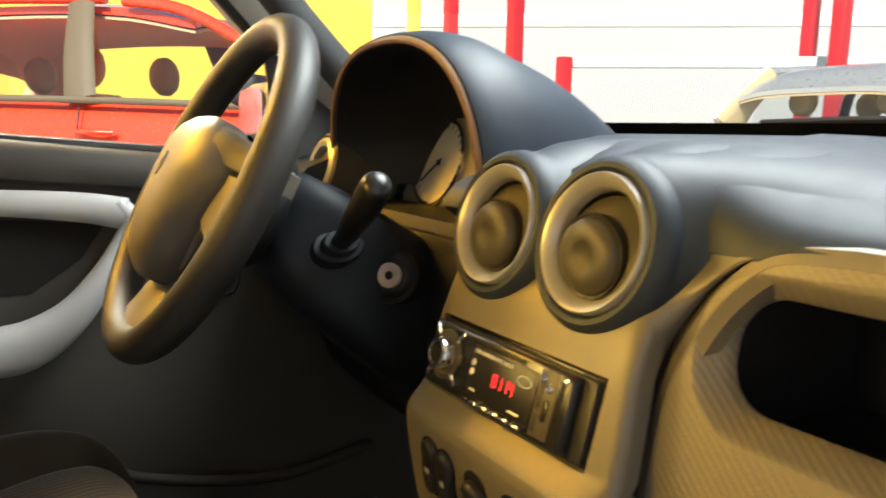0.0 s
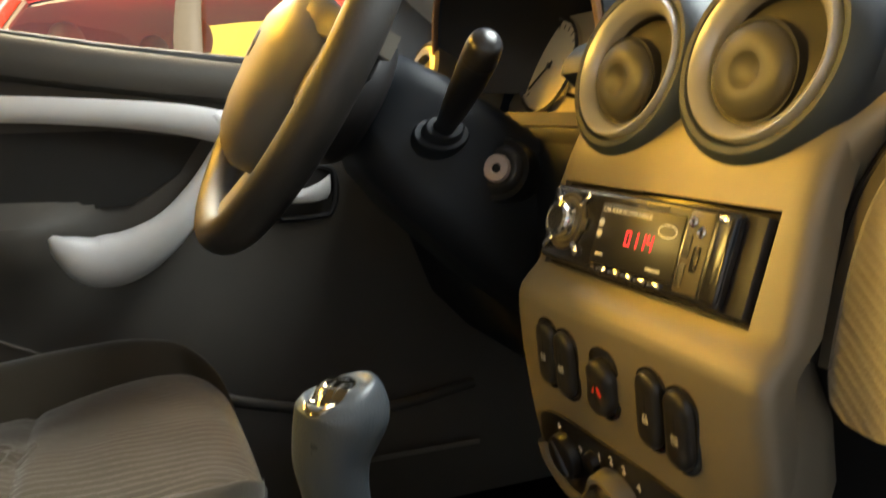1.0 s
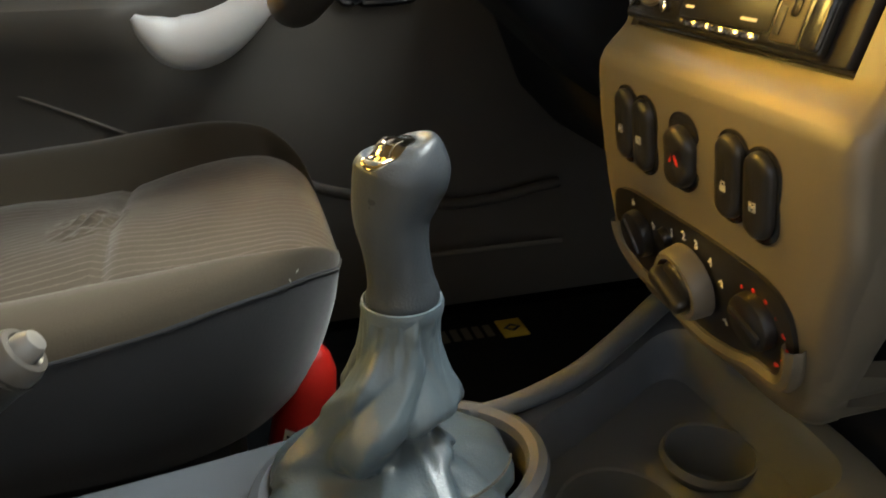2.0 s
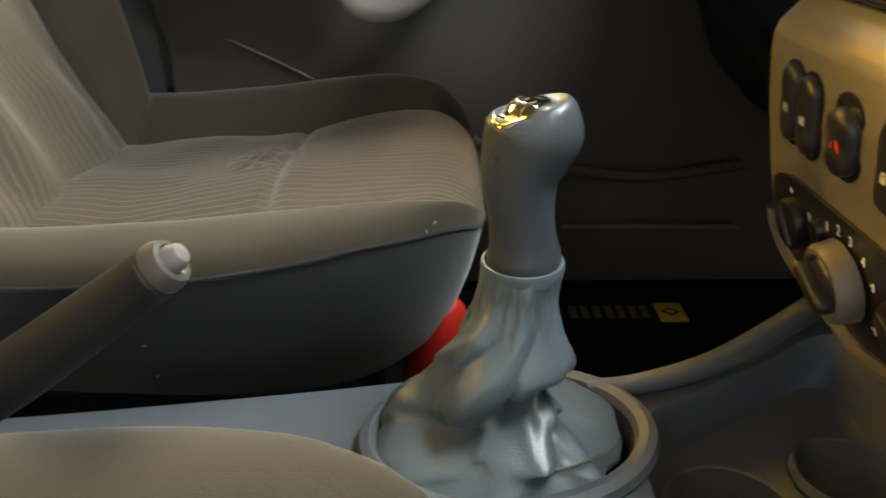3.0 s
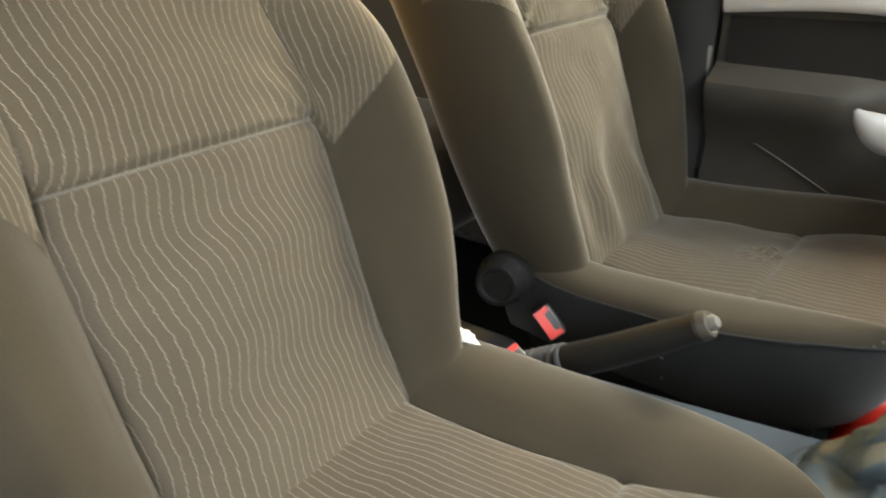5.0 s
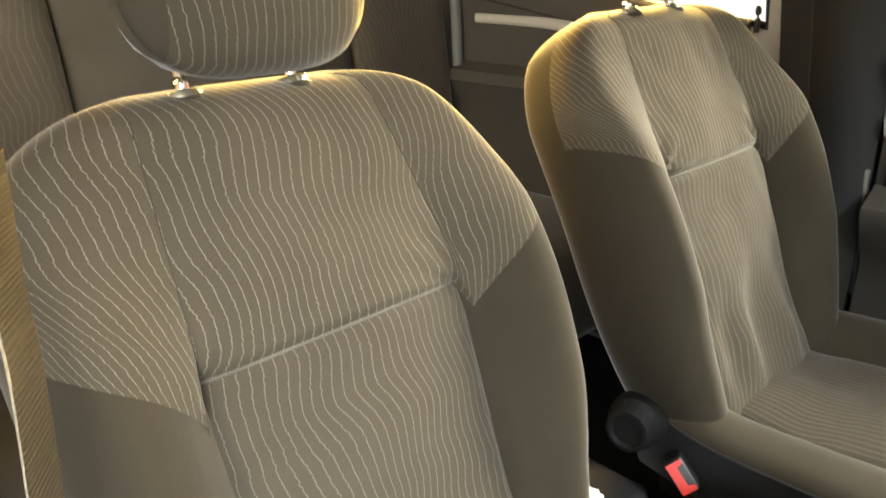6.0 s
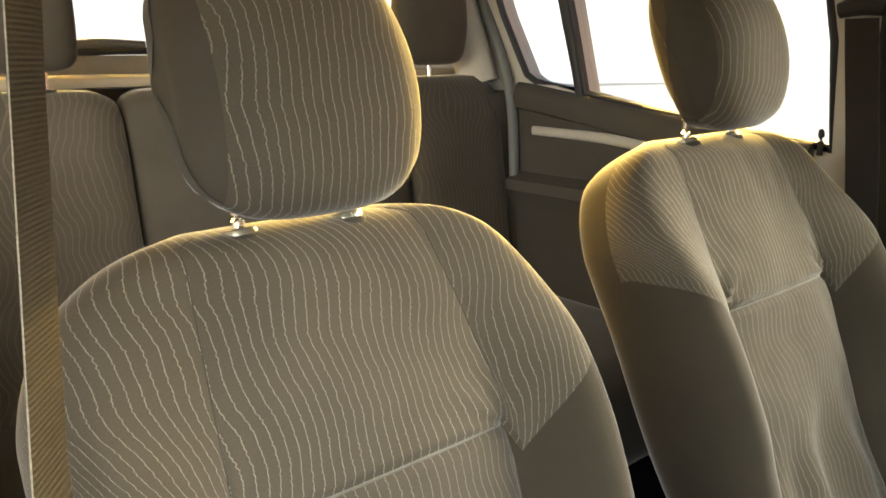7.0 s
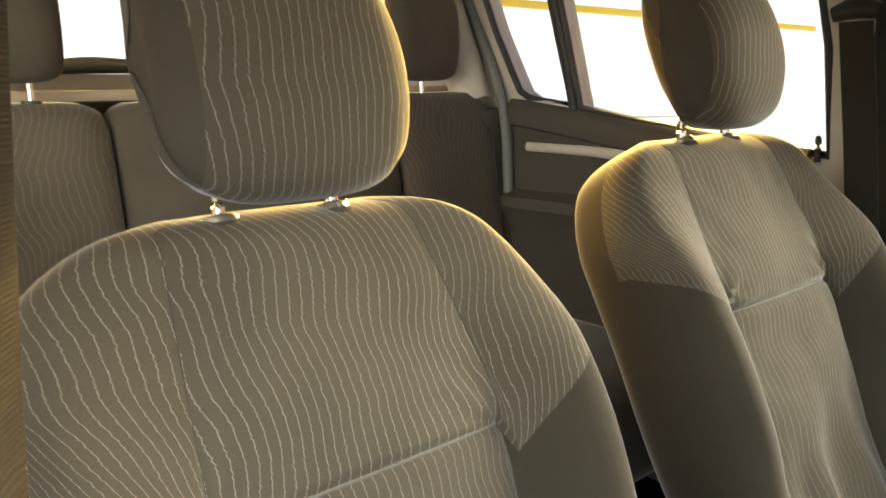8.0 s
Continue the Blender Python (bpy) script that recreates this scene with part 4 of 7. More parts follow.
def icon(x, z, kind, proud=0.0056):
    m = on_stack(x - 0.002, z - 0.002, proud)
    bm = bmesh.new()
    if kind == "window":
        for x0, x1, y0, y1 in ((-0.0034, -0.0026, -0.0032, 0.0032), (0.0026, 0.0034, -0.0032, 0.0032), (-0.0034, 0.0034, 0.0026, 0.0034), (-0.0034, 0.0034, -0.0036, -0.0028), (-0.0012, 0.0012, -0.0012, 0.0012), (-0.0024, -0.0010, 0.0010, 0.0024), (0.0010, 0.0024, -0.0024, -0.001)):
            box(x0, x1, y0, y1, -0.0004, 0.0001, 0, bm=bm, m=m)
    elif kind == "heater":
        for x0, x1, y0, y1 in ((-0.0038, 0.0038, 0.0026, 0.0033), (-0.0038, 0.0038, -0.0033, -0.0026), (-0.0038, -0.0031, -0.003, 0.003), (0.0031, 0.0038, -0.003, 0.003), (-0.0017, -0.0011, -0.0025, 0.002), (-0.0003, 0.0003, -0.0025, 0.002), (0.0011, 0.0017, -0.0025, 0.002)):
            box(x0, x1, y0, y1, -0.0004, 0.0001, 0, bm=bm, m=m)
    else:
        for x0, x1, y0, y1 in ((-0.003, 0.003, -0.004, 0.0005), (-0.0022, -0.0014, 0.0005, 0.0034), (0.0014, 0.0022, 0.0005, 0.0034), (-0.0022, 0.0022, 0.003, 0.0038)):
            box(x0, x1, y0, y1, -0.0004, 0.0001, 0, bm=bm, m=m)
    bm.transform(m @ Matrix.Diagonal((0.72, 0.72, 1, 1)) @ m.inverted())
    part("switch_symbol", bm, DIMPRINT, dash, "small white switch symbol", smooth=False)


icon(-0.0605, 0.747, "window", 0.0058)
icon(-0.0385, 0.745, "heater", 0.0058)
icon(0.047, 0.744, "lock", 0.0058)
icon(0.0705, 0.741, "window", 0.0058)

# -- heater controls on a dark oval inset with a scalloped silver lip
HX, HZ = 0.006, 0.672


def heat(x, z, proud=0.0):
    return on_stack(x, z, proud)


def heat_at(x, z, proud):
    """Point on the stack's face, following its rounded sides."""
    hw = interp(z, [0.615, 0.65, 0.70, 0.742], [0.092, 0.106, 0.113, 0.117])
    xi = min(0.095, hw * 0.86)
    if x > 0:
        hw, xi = stack_right(z), stack_right(z) - 0.012
    f = min(1.0, max(0.0, (abs(x) - xi) / (hw - xi)))
    return on_stack(x, z, proud + 0.001) @ Vector((0, 0, 0)) + Vector((0, 0.012 * (1 - math.sqrt(1 - f * f)), 0))


loop = []
for u, v in [(-0.093, 0.004), (-0.089, 0.022), (-0.070, 0.030), (-0.03, 0.031), (0.03, 0.031), (0.068, 0.028), (0.084, 0.018), (0.089, 0.0), (0.086, -0.016), (0.074, -0.031), (0.050, -0.034), (0.031, -0.041), (0.0, -0.047), (-0.028, -0.043), (-0.046, -0.035), (-0.072, -0.032), (-0.088, -0.018)]:
    loop.append((u, v))
smooth_loop = [tuple(p) for p in spline(loop + [loop[0]], 91)[:-1]]
part("heater_panel", fill_plate(smooth_loop, [], lambda u, v: heat_at(HX + u, HZ + v, 0.0022), (0, 0.012, 0)), SWITCH, dash, "black heater control panel")
lip = [heat_at(HX + u * 1.0, HZ + v * 1.03, 0.0015) for u, v in smooth_loop if v < 0.002]
part("heater_lip", bead(lip, 0.0060, False), SILVER, dash, "scalloped silver lip")
for x, z, r in ((-0.054, 0.674, 0.0165), (0.066, 0.672, 0.0165)):
    m = heat(x, z, 0.0025)
    part("heater_knob", revolve([(0, 0.008), (r * 0.8, 0.008), (r * 0.95, 0.0065), (r, 0.003), (r, 0), (0, 0)], m, 36), SWITCH, dash, "black round heater knob")
    part("knob_grip", box(-0.0035, 0.0035, -r * 0.8, r * 0.8, 0.004, 0.0100, 0.002, 2, m=m @ pose(0, 0, 0, 0, 0, 35 if x < 0 else 70)), SWITCH, dash)
m = heat(0.004, 0.666, 0.0025)
part("fan_bezel", revolve([(0.017, 0.0), (0.0172, 0.010), (0.0182, 0.0125), (0.0212, 0.0125), (0.0230, 0.010), (0.0240, 0.0), ], m, 44), BEZEL, dash, "grey fan dial ring")
part("fan_knob", revolve([(0, 0.014), (0.012, 0.014), (0.0148, 0.012), (0.0165, 0.007), (0.0165, 0), (0, 0)], m, 36), SWITCH, dash, "black round fan knob")
part("knob_grip", box(-0.0058, 0.0058, -0.0165, 0.0165, 0.010, 0.0215, 0.004, 3, m=m @ pose(0, 0, 0, 0, 0, 62)), SWITCH, dash)
part("button", revolve([(0, 0.006), (0.006, 0.005), (0.007, 0), (0, 0)], heat(-0.022, 0.684, 0.002), 24), SWITCH, dash)
for ch, x, z in (("1", -0.012, 0.691), ("2", 0.001, 0.6945), ("3", 0.014, 0.694), ("4", 0.027, 0.689)):
    text_mesh("dial_number", ch, 0.0085, heat(x, z, 0.0032), PRINT, dash, "white dial number")
for x, z in ((-0.076, 0.688), (-0.060, 0.694), (-0.036, 0.686), (-0.030, 0.676), (0.036, 0.679), (0.045, 0.655), (0.052, 0.651), (0.035, 0.653)):
    bm = box(-0.002, 0.002, 0.0008, 0.0022, 0, 0.0004, m=heat(x, z, 0.0026) @ pose(0, 0, 0, 0, 0, x * 900))
    box(-0.0006, 0.0012, -0.0022, 0.001, 0, 0.0004, bm=bm, m=heat(x, z, 0.0026))
    part("dial_mark", bm, PRINT, dash, smooth=False)
for k in range(8):
    a = radians(118 - k * 25)
    x, z = 0.066 + 0.0235 * math.cos(a), 0.668 + 0.0215 * math.sin(a)
    r = 0.0011 + 0.00022 * k
    part("red_dial_dot", revolve([(0, 0.0005), (r, 0.0005), (r, 0)], heat(x, z, 0.0026), 12), REDPRINT, dash, "red temperature dot")

# -- passenger side panel with its open pocket
pocket = round_rect(0.1290, 0.578, 0.842, 0.935, 0.040, 10)
pocket_in = round_rect(0.1420, 0.562, 0.853, 0.919, 0.029, 10)


def pass_y(x, z):
    return 0.045 - 0.22 * (0.945 - z) + 0.30 * max(0.0, x - 0.40) ** 2


def pl(u, v):
    return Vector((u, pass_y(u, v), v))


outer = [tuple(p) for p in spline([(0.1195, 0.785), (0.1175, 0.81), (0.117, 0.843), (0.1205, 0.871), (0.1355, 0.905), (0.1525, 0.928), (0.172, 0.941), (0.21, 0.945)], 24)] + [(x, 0.945) for x in np.linspace(0.25, 0.70, 10)] + [(0.70, 0.765)] + [(x, 0.765) for x in np.linspace(0.6, 0.145, 8)] + [(0.133, 0.767), (0.124, 0.773)]
panel = part("passenger_panel", fill_plate(outer, [pocket], pl, (0, 0.03, 0)), SILVER_GRAIN, dash, "champagne silver grained passenger panel", smooth=False)
rim_rows = []
for f, dy in ((0.0, 0.0), (0.10, 0.0006), (0.25, 0.003), (0.55, 0.009), (0.86, 0.016), (0.96, 0.019), (1.0, 0.024)):
    rim_rows.append([pl(a[0] + (b[0] - a[0]) * f, a[1] + (b[1] - a[1]) * f) + Vector((0, dy, 0)) for a, b in zip(pocket, pocket_in)])
part("pocket_rim", rows_mesh(rim_rows, True, False), SILVER_GRAIN, dash, "bevelled silver pocket rim")
part("panel_edge", bead([pl(u, v) + Vector((0, 0.0118, 0)) for u, v in outer[:34]], 0.012, False), SILVER, dash, "rounded silver panel edge")
wing = []
low_seam = [Vector(p) for p in ((0.107, 0.006, 0.645), (0.114, 0.004, 0.67), (0.123, 0.003, 0.70), (0.127, 0.005, 0.73), (0.120, 0.007, 0.76))]
for far in low_seam + [pl(u - 0.0165, v) for u, v in outer[:21]]:
    v = far.z
    near = Vector((stack_right(v) - 0.004, stack_y(v) + 0.003, v))
    row = [near.lerp(far, f) + Vector((0.002 * math.sin(f * math.pi), 0, 0)) for f in (0.0, 0.15, 0.35, 0.55, 0.75, 0.9)]
    wing.append(row + [far + Vector(d) for d in ((0.0, 0.0015, 0.0), (0.0, 0.005, 0.0), (-0.004, 0.014, 0.0))])
part("stack_wing", rows_mesh(wing, False), SILVER, dash, "silver wing flaring beside the panel")
part("panel_joint", bead([pl(u, v) + Vector((-0.0135, 0.010, 0.0)) for u, v in outer[:20]], 0.004, False), GROOVE, dash, "dark joint beside the stack")
bm = fill_plate([(0.118, 0.815), (0.575, 0.815), (0.575, 0.94), (0.118, 0.94)], [], lambda u, v: Vector((u, 0.22, v)))
for a, b in (((0.118, 0.815), (0.575, 0.815)), ((0.575, 0.815), (0.575, 0.94)), ((0.575, 0.94), (0.118, 0.94)), ((0.118, 0.94), (0.118, 0.815))):
    q = [bm.verts.new((a[0], 0.075, a[1])), bm.verts.new((b[0], 0.075, b[1])), bm.verts.new((b[0], 0.22, b[1])), bm.verts.new((a[0], 0.22, a[1]))]
    bm.faces.new(q)
part("pocket_liner", bm, BLACK, dash, "black open pocket")
part("glovebox", box(0.14, 0.68, 0.085, 0.3, 0.58, 0.752, 0.02, 3), SOFT, dash, "dark glovebox front")
part("lower_fascia", box(-0.115, 0.135, 0.10, 0.3, 0.50, 0.76, 0.02, 3), BLACK, dash, "black lower fascia")
part("knee_panel", rows_mesh([[(x, y, z) for y, z in ((0.11, 0.91), (0.085, 0.86), (0.09, 0.76), (0.14, 0.64), (0.2, 0.58), (0.3, 0.60), (0.3, 0.91))] for x in np.linspace(-0.69, -0.115, 12)]), SOFTDARK, dash, "dark driver knee panel")

part("cluster_sill", box(-0.555, -0.195, 0.095, 0.24, 0.86, 0.897, 0.008, 2), SOFTDARK, dash, "dark shelf under the instruments")
# -- instrument hood and cluster
HCX, HW0, HZB, HZT = -0.375, 0.192, 0.965, 1.118


def arch(y):
    e = max(0.0, (y - 0.085) / 0.29)
    w = HW0 * (1 - 0.62 * e ** 1.6)
    top = HZT + 0.006 * math.sin(min(1, e * 3) * math.pi) - 0.118 * max(0, e) ** 1.9
    cx = HCX + 0.045 * e
    return w, top, cx


def arch_row(y, shrink=0.0, lean=0.02):
    w, top, cx = arch(y)
    pts = []
    for k in range(37):
        a = math.pi * k / 36
        c, s = math.cos(a), math.sin(a)
        x = cx + (w - shrink) * (abs(c) ** 0.82) * (1 if c > 0 else -1)
        h = s ** 0.72 if s > 0 else 0.0
        z = HZB - 0.03 + (top - shrink - HZB + 0.03) * h
        yy = y + lean * (1 - h)
        pts.append(Vector((x, yy, z)))
    return pts


outer_rows = [arch_row(y) for y in np.linspace(0.085, 0.375, 16)]
inner_rows = [arch_row(0.085 + 0.0, 0.010), arch_row(0.10, 0.014), arch_row(0.13, 0.02), arch_row(0.19, 0.03), arch_row(0.24, 0.036)]
lipr = [arch_row(0.079, 0.003), arch_row(0.079, 0.007)]
part("hood_lining", rows_mesh([r for r in reversed(inner_rows)], False), BLACK, dash, "black lining inside the hood")
part("cluster_hood", rows_mesh([inner_rows[0], lipr[1], lipr[0]] + outer_rows, False), SOFT, dash, "dark arched instrument hood")
part("hood_trim", bead([p + Vector((0, -0.002, 0)) for p in arch_row(0.079, 0.009)], 0.0045, False), BROWNTRIM, dash, "thin brown rim inside the hood")
CN = Vector((0, -1, 0.28)).normalized()
CM = frame_to((-0.375, 0.205, 0.955), CN)
clus = part("cluster_face", fill_plate(round_rect(-0.172, 0.150, -0.065, 0.075, 0.04), [], lambda u, v: CM @ Vector((u, v, 0)), (0, 0.01, 0)), CLUSTER, dash, "grey instrument face")
for u, r in ((-0.086, 0.056),):
    dm = CM @ pose(u, 0.012, 0.0)
    part("dial_ring", revolve([(r, 0.0), (r, 0.006), (r + 0.003, 0.009), (r + 0.006, 0.006), (r + 0.006, 0)], dm, 48), CHROME, clus, "bright dial ring")
    part("dial_face", revolve([(0, 0.002), (r, 0.002), (r, 0.0)], dm, 40), DIALFACE, clus, "pale dial face")
    bm = box(-0.0012, 0.0012, -0.008, r * 0.8, 0.004, 0.0055, m=dm @ pose(0, 0, 0, 0, 0, 130))
    box(-0.004, 0.004, -0.004, 0.004, 0.003, 0.006, 0.001, bm=bm, m=dm)
    part("needle", bm, BLACK, clus, "dial needle")
    bm = bmesh.new()
    for k in range(21):
        a = radians(225 - k * 13.5)
        box(-0.0005, 0.0005, r * 0.84, r * 0.95, 0.0022, 0.003, bm=bm, m=dm @ pose(0, 0, 0, 0, 0, math.degrees(a) - 90))
    part("dial_marks", bm, BLACK, clus, "dark dial marks", smooth=False)
part("info_display", box(0.002, 0.058, 0.030, 0.066, 0.0, 0.004, 0.002, m=CM), GLOSS, clus, "dark information display")
for k in range(3):
    part("warning_lamp", box(0.004 + 0.016 * k, 0.012 + 0.016 * k, -0.004, 0.003, 0.0, 0.002, m=CM), GREYPL, clus)
part("reset_stem", revolve([(0, 0.02), (0.003, 0.02), (0.003, 0), (0, 0)], CM @ pose(-0.005, -0.03, 0), 12), BLACK, clus, "black trip reset stem")
# driver's outer vent behind the wheel
m = frame_to((-0.585, 0.085, 0.955), VN)
part("vent_pod", revolve([(0.048, -0.10), (0.050, 0.0), (0.046, 0.004), (0.043, 0.0)], m, 36), SILVER, dash, "silver outer vent housing")
part("vent_ring", revolve([(0.030, -0.01), (0.031, 0.004), (0.037, 0.006), (0.043, 0.003), (0.043, -0.01)], m, 40), VENTRING, dash, "matt silver vent ring")
part("vent_shutter", revolve([(0, 0.0), (0.02, -0.002), (0.030, -0.008)], m, 30), VENTBALL, dash, "dark round vent shutter")

# ---- car radio ----
radio = thing("car_radio", "black car radio with chrome volume knob and red clock display", "car radio", at=(0, 0.0, 0.80))
RM = frame_to((0.0, -0.0095, 0.832), (0, -1, 0.27))
PROUD = 0.010
part("chassis", box(-0.091, 0.091, -0.0265, 0.0265, -0.07, PROUD - 0.008, 0.002, m=RM), BLACK, radio, "black radio body")
part("collar", box(-0.0945, 0.0945, -0.0295, 0.0295, -0.02, -0.004, 0.002, m=RM), GLOSS, radio, "black mounting collar")
face = part("faceplate", box(-0.089, 0.080, -0.0255, 0.0255, PROUD - 0.008, PROUD, 0.003, 3, m=RM), GLOSS, radio, "glossy black detachable face")
disp = part("display_window", box(-0.030, 0.046, -0.019, 0.0185, PROUD - 0.001, PROUD + 0.0008, 0.0012, m=RM), DISPLAY, radio, "dark smoked display window")
SEGS = {"0": "abcdef", "1": "bc", "4": "bcfg"}
for k, ch in enumerate("0114"):
    bm = bmesh.new()
    for g in SEGS[ch]:
        u0, v0, u1, v1 = {"a": (0, 2, 1, 2), "b": (1, 1, 1, 2), "c": (1, 0, 1, 1), "d": (0, 0, 1, 0), "e": (0, 0, 0, 1), "f": (0, 1, 0, 2), "g": (0, 1, 1, 1)}[g]
        x0, y0 = 0.0005 + 0.0066 * k, -0.0045
        box(x0 + 0.0038 * u0 - 0.0004, x0 + 0.0038 * u1 + 0.0004, y0 + 0.0042 * v0 - 0.0004, y0 + 0.0042 * v1 + 0.0004, PROUD + 0.0006, PROUD + 0.0012, bm=bm, m=RM)
    part("clock_digit", bm, LED, disp, "red lit clock digit", smooth=False)
text_mesh("radio_print", "CAR AUDIO/BT/FM/CHARGE", 0.0042, RM @ pose(-0.004, 0.0145, PROUD + 0.0012), PRINT, radio, "small white lettering", width=0.046)
for u, v, w in ((-0.026, 0.006, 0.005), (-0.026, -0.001, 0.005)):
    part("symbol_button", revolve([(0, 0.0006), (0.0024, 0.0006), (0.0026, 0)], RM @ pose(u, v, PROUD + 0.0006), 16), PRINT, radio)
for u, v, w in ((-0.021, -0.0135, 0.007), (0.030, -0.0145, 0.012)):
    part("print_bar", box(u - w / 2, u + w / 2, v - 0.0008, v + 0.0008, PROUD, PROUD + 0.0013, m=RM), PRINT, radio)
part("oval_mark", bead([RM @ Vector((0.034 + 0.0075 * math.cos(a), 0.0085 + 0.0036 * math.sin(a), PROUD + 0.0009)) for a in np.linspace(0, 2 * math.pi, 25)[:-1]], 0.0004), PRINT, radio, "plain white oval mark")
for k in range(6):
    u = -0.027 + 0.0123 * k
    part("preset_button", box(u - 0.0048, u + 0.0048, -0.0236, -0.0206, PROUD - 0.001, PROUD + 0.0022, 0.0008, m=RM), CHROME if k else GLOSS, radio, "slim bright preset button")
part("socket_panel", box(0.0475, 0.0665, -0.022, 0.023, PROUD - 0.002, PROUD + 0.0012, 0.002, m=RM), BRONZE, radio, "bronze socket panel")
for u, v in ((0.0525, 0.0165), (0.0600, 0.0115)):
    part("jack_socket", revolve([(0.0012, 0.001), (0.0022, 0.002), (0.0032, 0.001), (0.0032, -0.002), (0.0012, -0.002)], RM @ pose(u, v, PROUD + 0.001), 18), CHROME, radio, "small round socket")
for v in (0.0035, -0.0125):
    part("usb_slot", box(0.0497, 0.0545, v - 0.0065, v + 0.0065, PROUD, PROUD + 0.0018, 0.0006, m=RM), BLACK, radio, "black usb slot")
part("menu_button", box(0.0575, 0.0625, -0.010, 0.0045, PROUD, PROUD + 0.0022, 0.0018, m=RM), GLOSS, radio)
part("face_end", box(0.068, 0.080, -0.0235, 0.0235, PROUD - 0.003, PROUD + 0.0015, 0.0025, 3, m=RM), GLOSS, radio, "rounded black end of the face")
part("eject_latch", box(0.0695, 0.0765, 0.019, 0.022, PROUD, PROUD + 0.0024, 0.0006, m=RM), CHROME, radio, "small bright latch")
part("card_slot", box(0.012, 0.030, 0.0195, 0.0225, PROUD, PROUD + 0.0006, m=RM), BLACK, radio)
knob_m = RM @ pose(-0.064, 0.002, PROUD)
part("volume_surround", revolve([(0.0125, 0.001), (0.0135, 0.0022), (0.0150, 0.0022), (0.0160, 0.001), (0.0175, 0.001), (0.0185, 0.0018), (0.0195, 0.001), (0.0195, -0.001), (0.0125, -0.001)], knob_m, 44), BRONZE, radio, "bronze ring round the volume knob")
kn = part("volume_knob", revolve([(0, 0.0100), (0.007, 0.0100), (0.0095, 0.0112), (0.0118, 0.0104), (0.0128, 0.008), (0.0132, 0.0), (0, 0)], knob_m, 44), CHROME, radio, "polished chrome volume knob")
part("knob_cap", revolve([(0, 0.0110), (0.0082, 0.0108), (0.0086, 0.0100)], knob_m, 30), GLOSS, kn, "black knob cap")
for a in (45, 135, 225, 315):
    part("ray_button", box(-0.0022, 0.0022, 0.0165, 0.0285, 0.0, 0.0024, 0.0008, m=knob_m @ pose(0, 0, 0, 0, 0, a)), CHROME, radio, "slanted bright button")
for a in (0, 180):
    part("side_button", box(-0.004, 0.004, 0.0185, 0.0225, 0.0, 0.0018, 0.0008, m=knob_m @ pose(0, 0, 0, 0, 0, a - 90)), BRONZE, radio)

# ---- steering wheel and column ----
WC, WNRM = Vector((-0.370, -0.130, 0.951)), Vector((0, -0.886, 0.46))
WM = frame_to(WC, WNRM)
wheel = thing("steering_wheel", "worn black steering wheel with large airbag pad and grey lower spoke", "steering wheel", at=tuple(WC))
rim_prof = [(0.177 + 0.0175 * math.cos(a), 0.0195 * math.sin(a)) for a in np.linspace(0, 2 * math.pi, 19)[:-1]]
bm = revolve(rim_prof, WM, 96, True)
inv = WM.inverted()
for v in bm.verts:
    q = inv @ v.co
    a = math.atan2(q.y, q.x)
    r = math.hypot(q.x, q.y)
    grip = 0.0025 * (math.exp(-((a - 0.55) / 0.25) ** 2) + math.exp(-((a - 2.6) / 0.25) ** 2))
    k = 1 + grip / 0.02 * (1 if r > 0.177 else -1) * 0.08
    if r < 0.171:
        k *= 1 + 0.006 * math.sin(a * 40) * (0.2 < a < 1.2)
    v.co = WM @ Vector((q.x * k, q.y * k, q.z))
part("rim", bm, LEATHER, wheel, "black grained wheel rim")


def on_wheel(u, v, h):
    return WM @ Vector((u, v, h))


def pad_edge(u, v):
    """Height of the pad's edge: high along the top, falling to the spoke corners and the foot."""
    return curve(v, [-0.11, -0.06, 0.0, 0.02, 0.045, 0.07], [0.018, 0.012, 0.010, 0.013, 0.024, 0.026])


half = [(0.0, 0.064), (0.032, 0.0635), (0.056, 0.060), (0.070, 0.050), (0.082, 0.032), (0.091, 0.015), (0.089, 0.004), (0.080, -0.014), (0.070, -0.037), (0.062, -0.062), (0.056, -0.082), (0.046, -0.099), (0.026, -0.109), (0.0, -0.112)]
loop = half + [(-u, v) for u, v in half[-2:0:-1]]
rows = []
for k, drop, rise in ((0.97, 0.030, 0.0), (1.0, 0.020, 0.0), (1.0, 0.004, 0.0), (0.985, 0.0, 0.02), (0.95, 0.0, 0.20), (0.85, 0.0, 0.52), (0.68, 0.0, 0.80), (0.45, 0.0, 0.94), (0.2, 0.0, 0.99), (0.03, 0.0, 1.0)):
    row = []
    for u, v in loop:
        e = pad_edge(u, v)
        row.append(on_wheel(u * k, -0.015 + (v + 0.015) * k, e - drop + (0.045 - e) * rise))
    rows.append(row)
part("airbag_pad", rows_mesh(rows), PADMAT, wheel, "smooth grey airbag pad with scuffed foot")
part("pad_emblem", fill_plate([(0, 0.013), (0.008, 0), (0, -0.013), (-0.008, 0)], [[(0, 0.008), (-0.0045, 0), (0, -0.008), (0.0045, 0)]], lambda u, v: on_wheel(u, v, 0.0462), tuple(WM.to_3x3() @ Vector((0, 0, -0.003)))), PADMAT, wheel, "plain diamond emblem")
back = tuple(WM.to_3x3() @ Vector((0, 0, -0.016)))
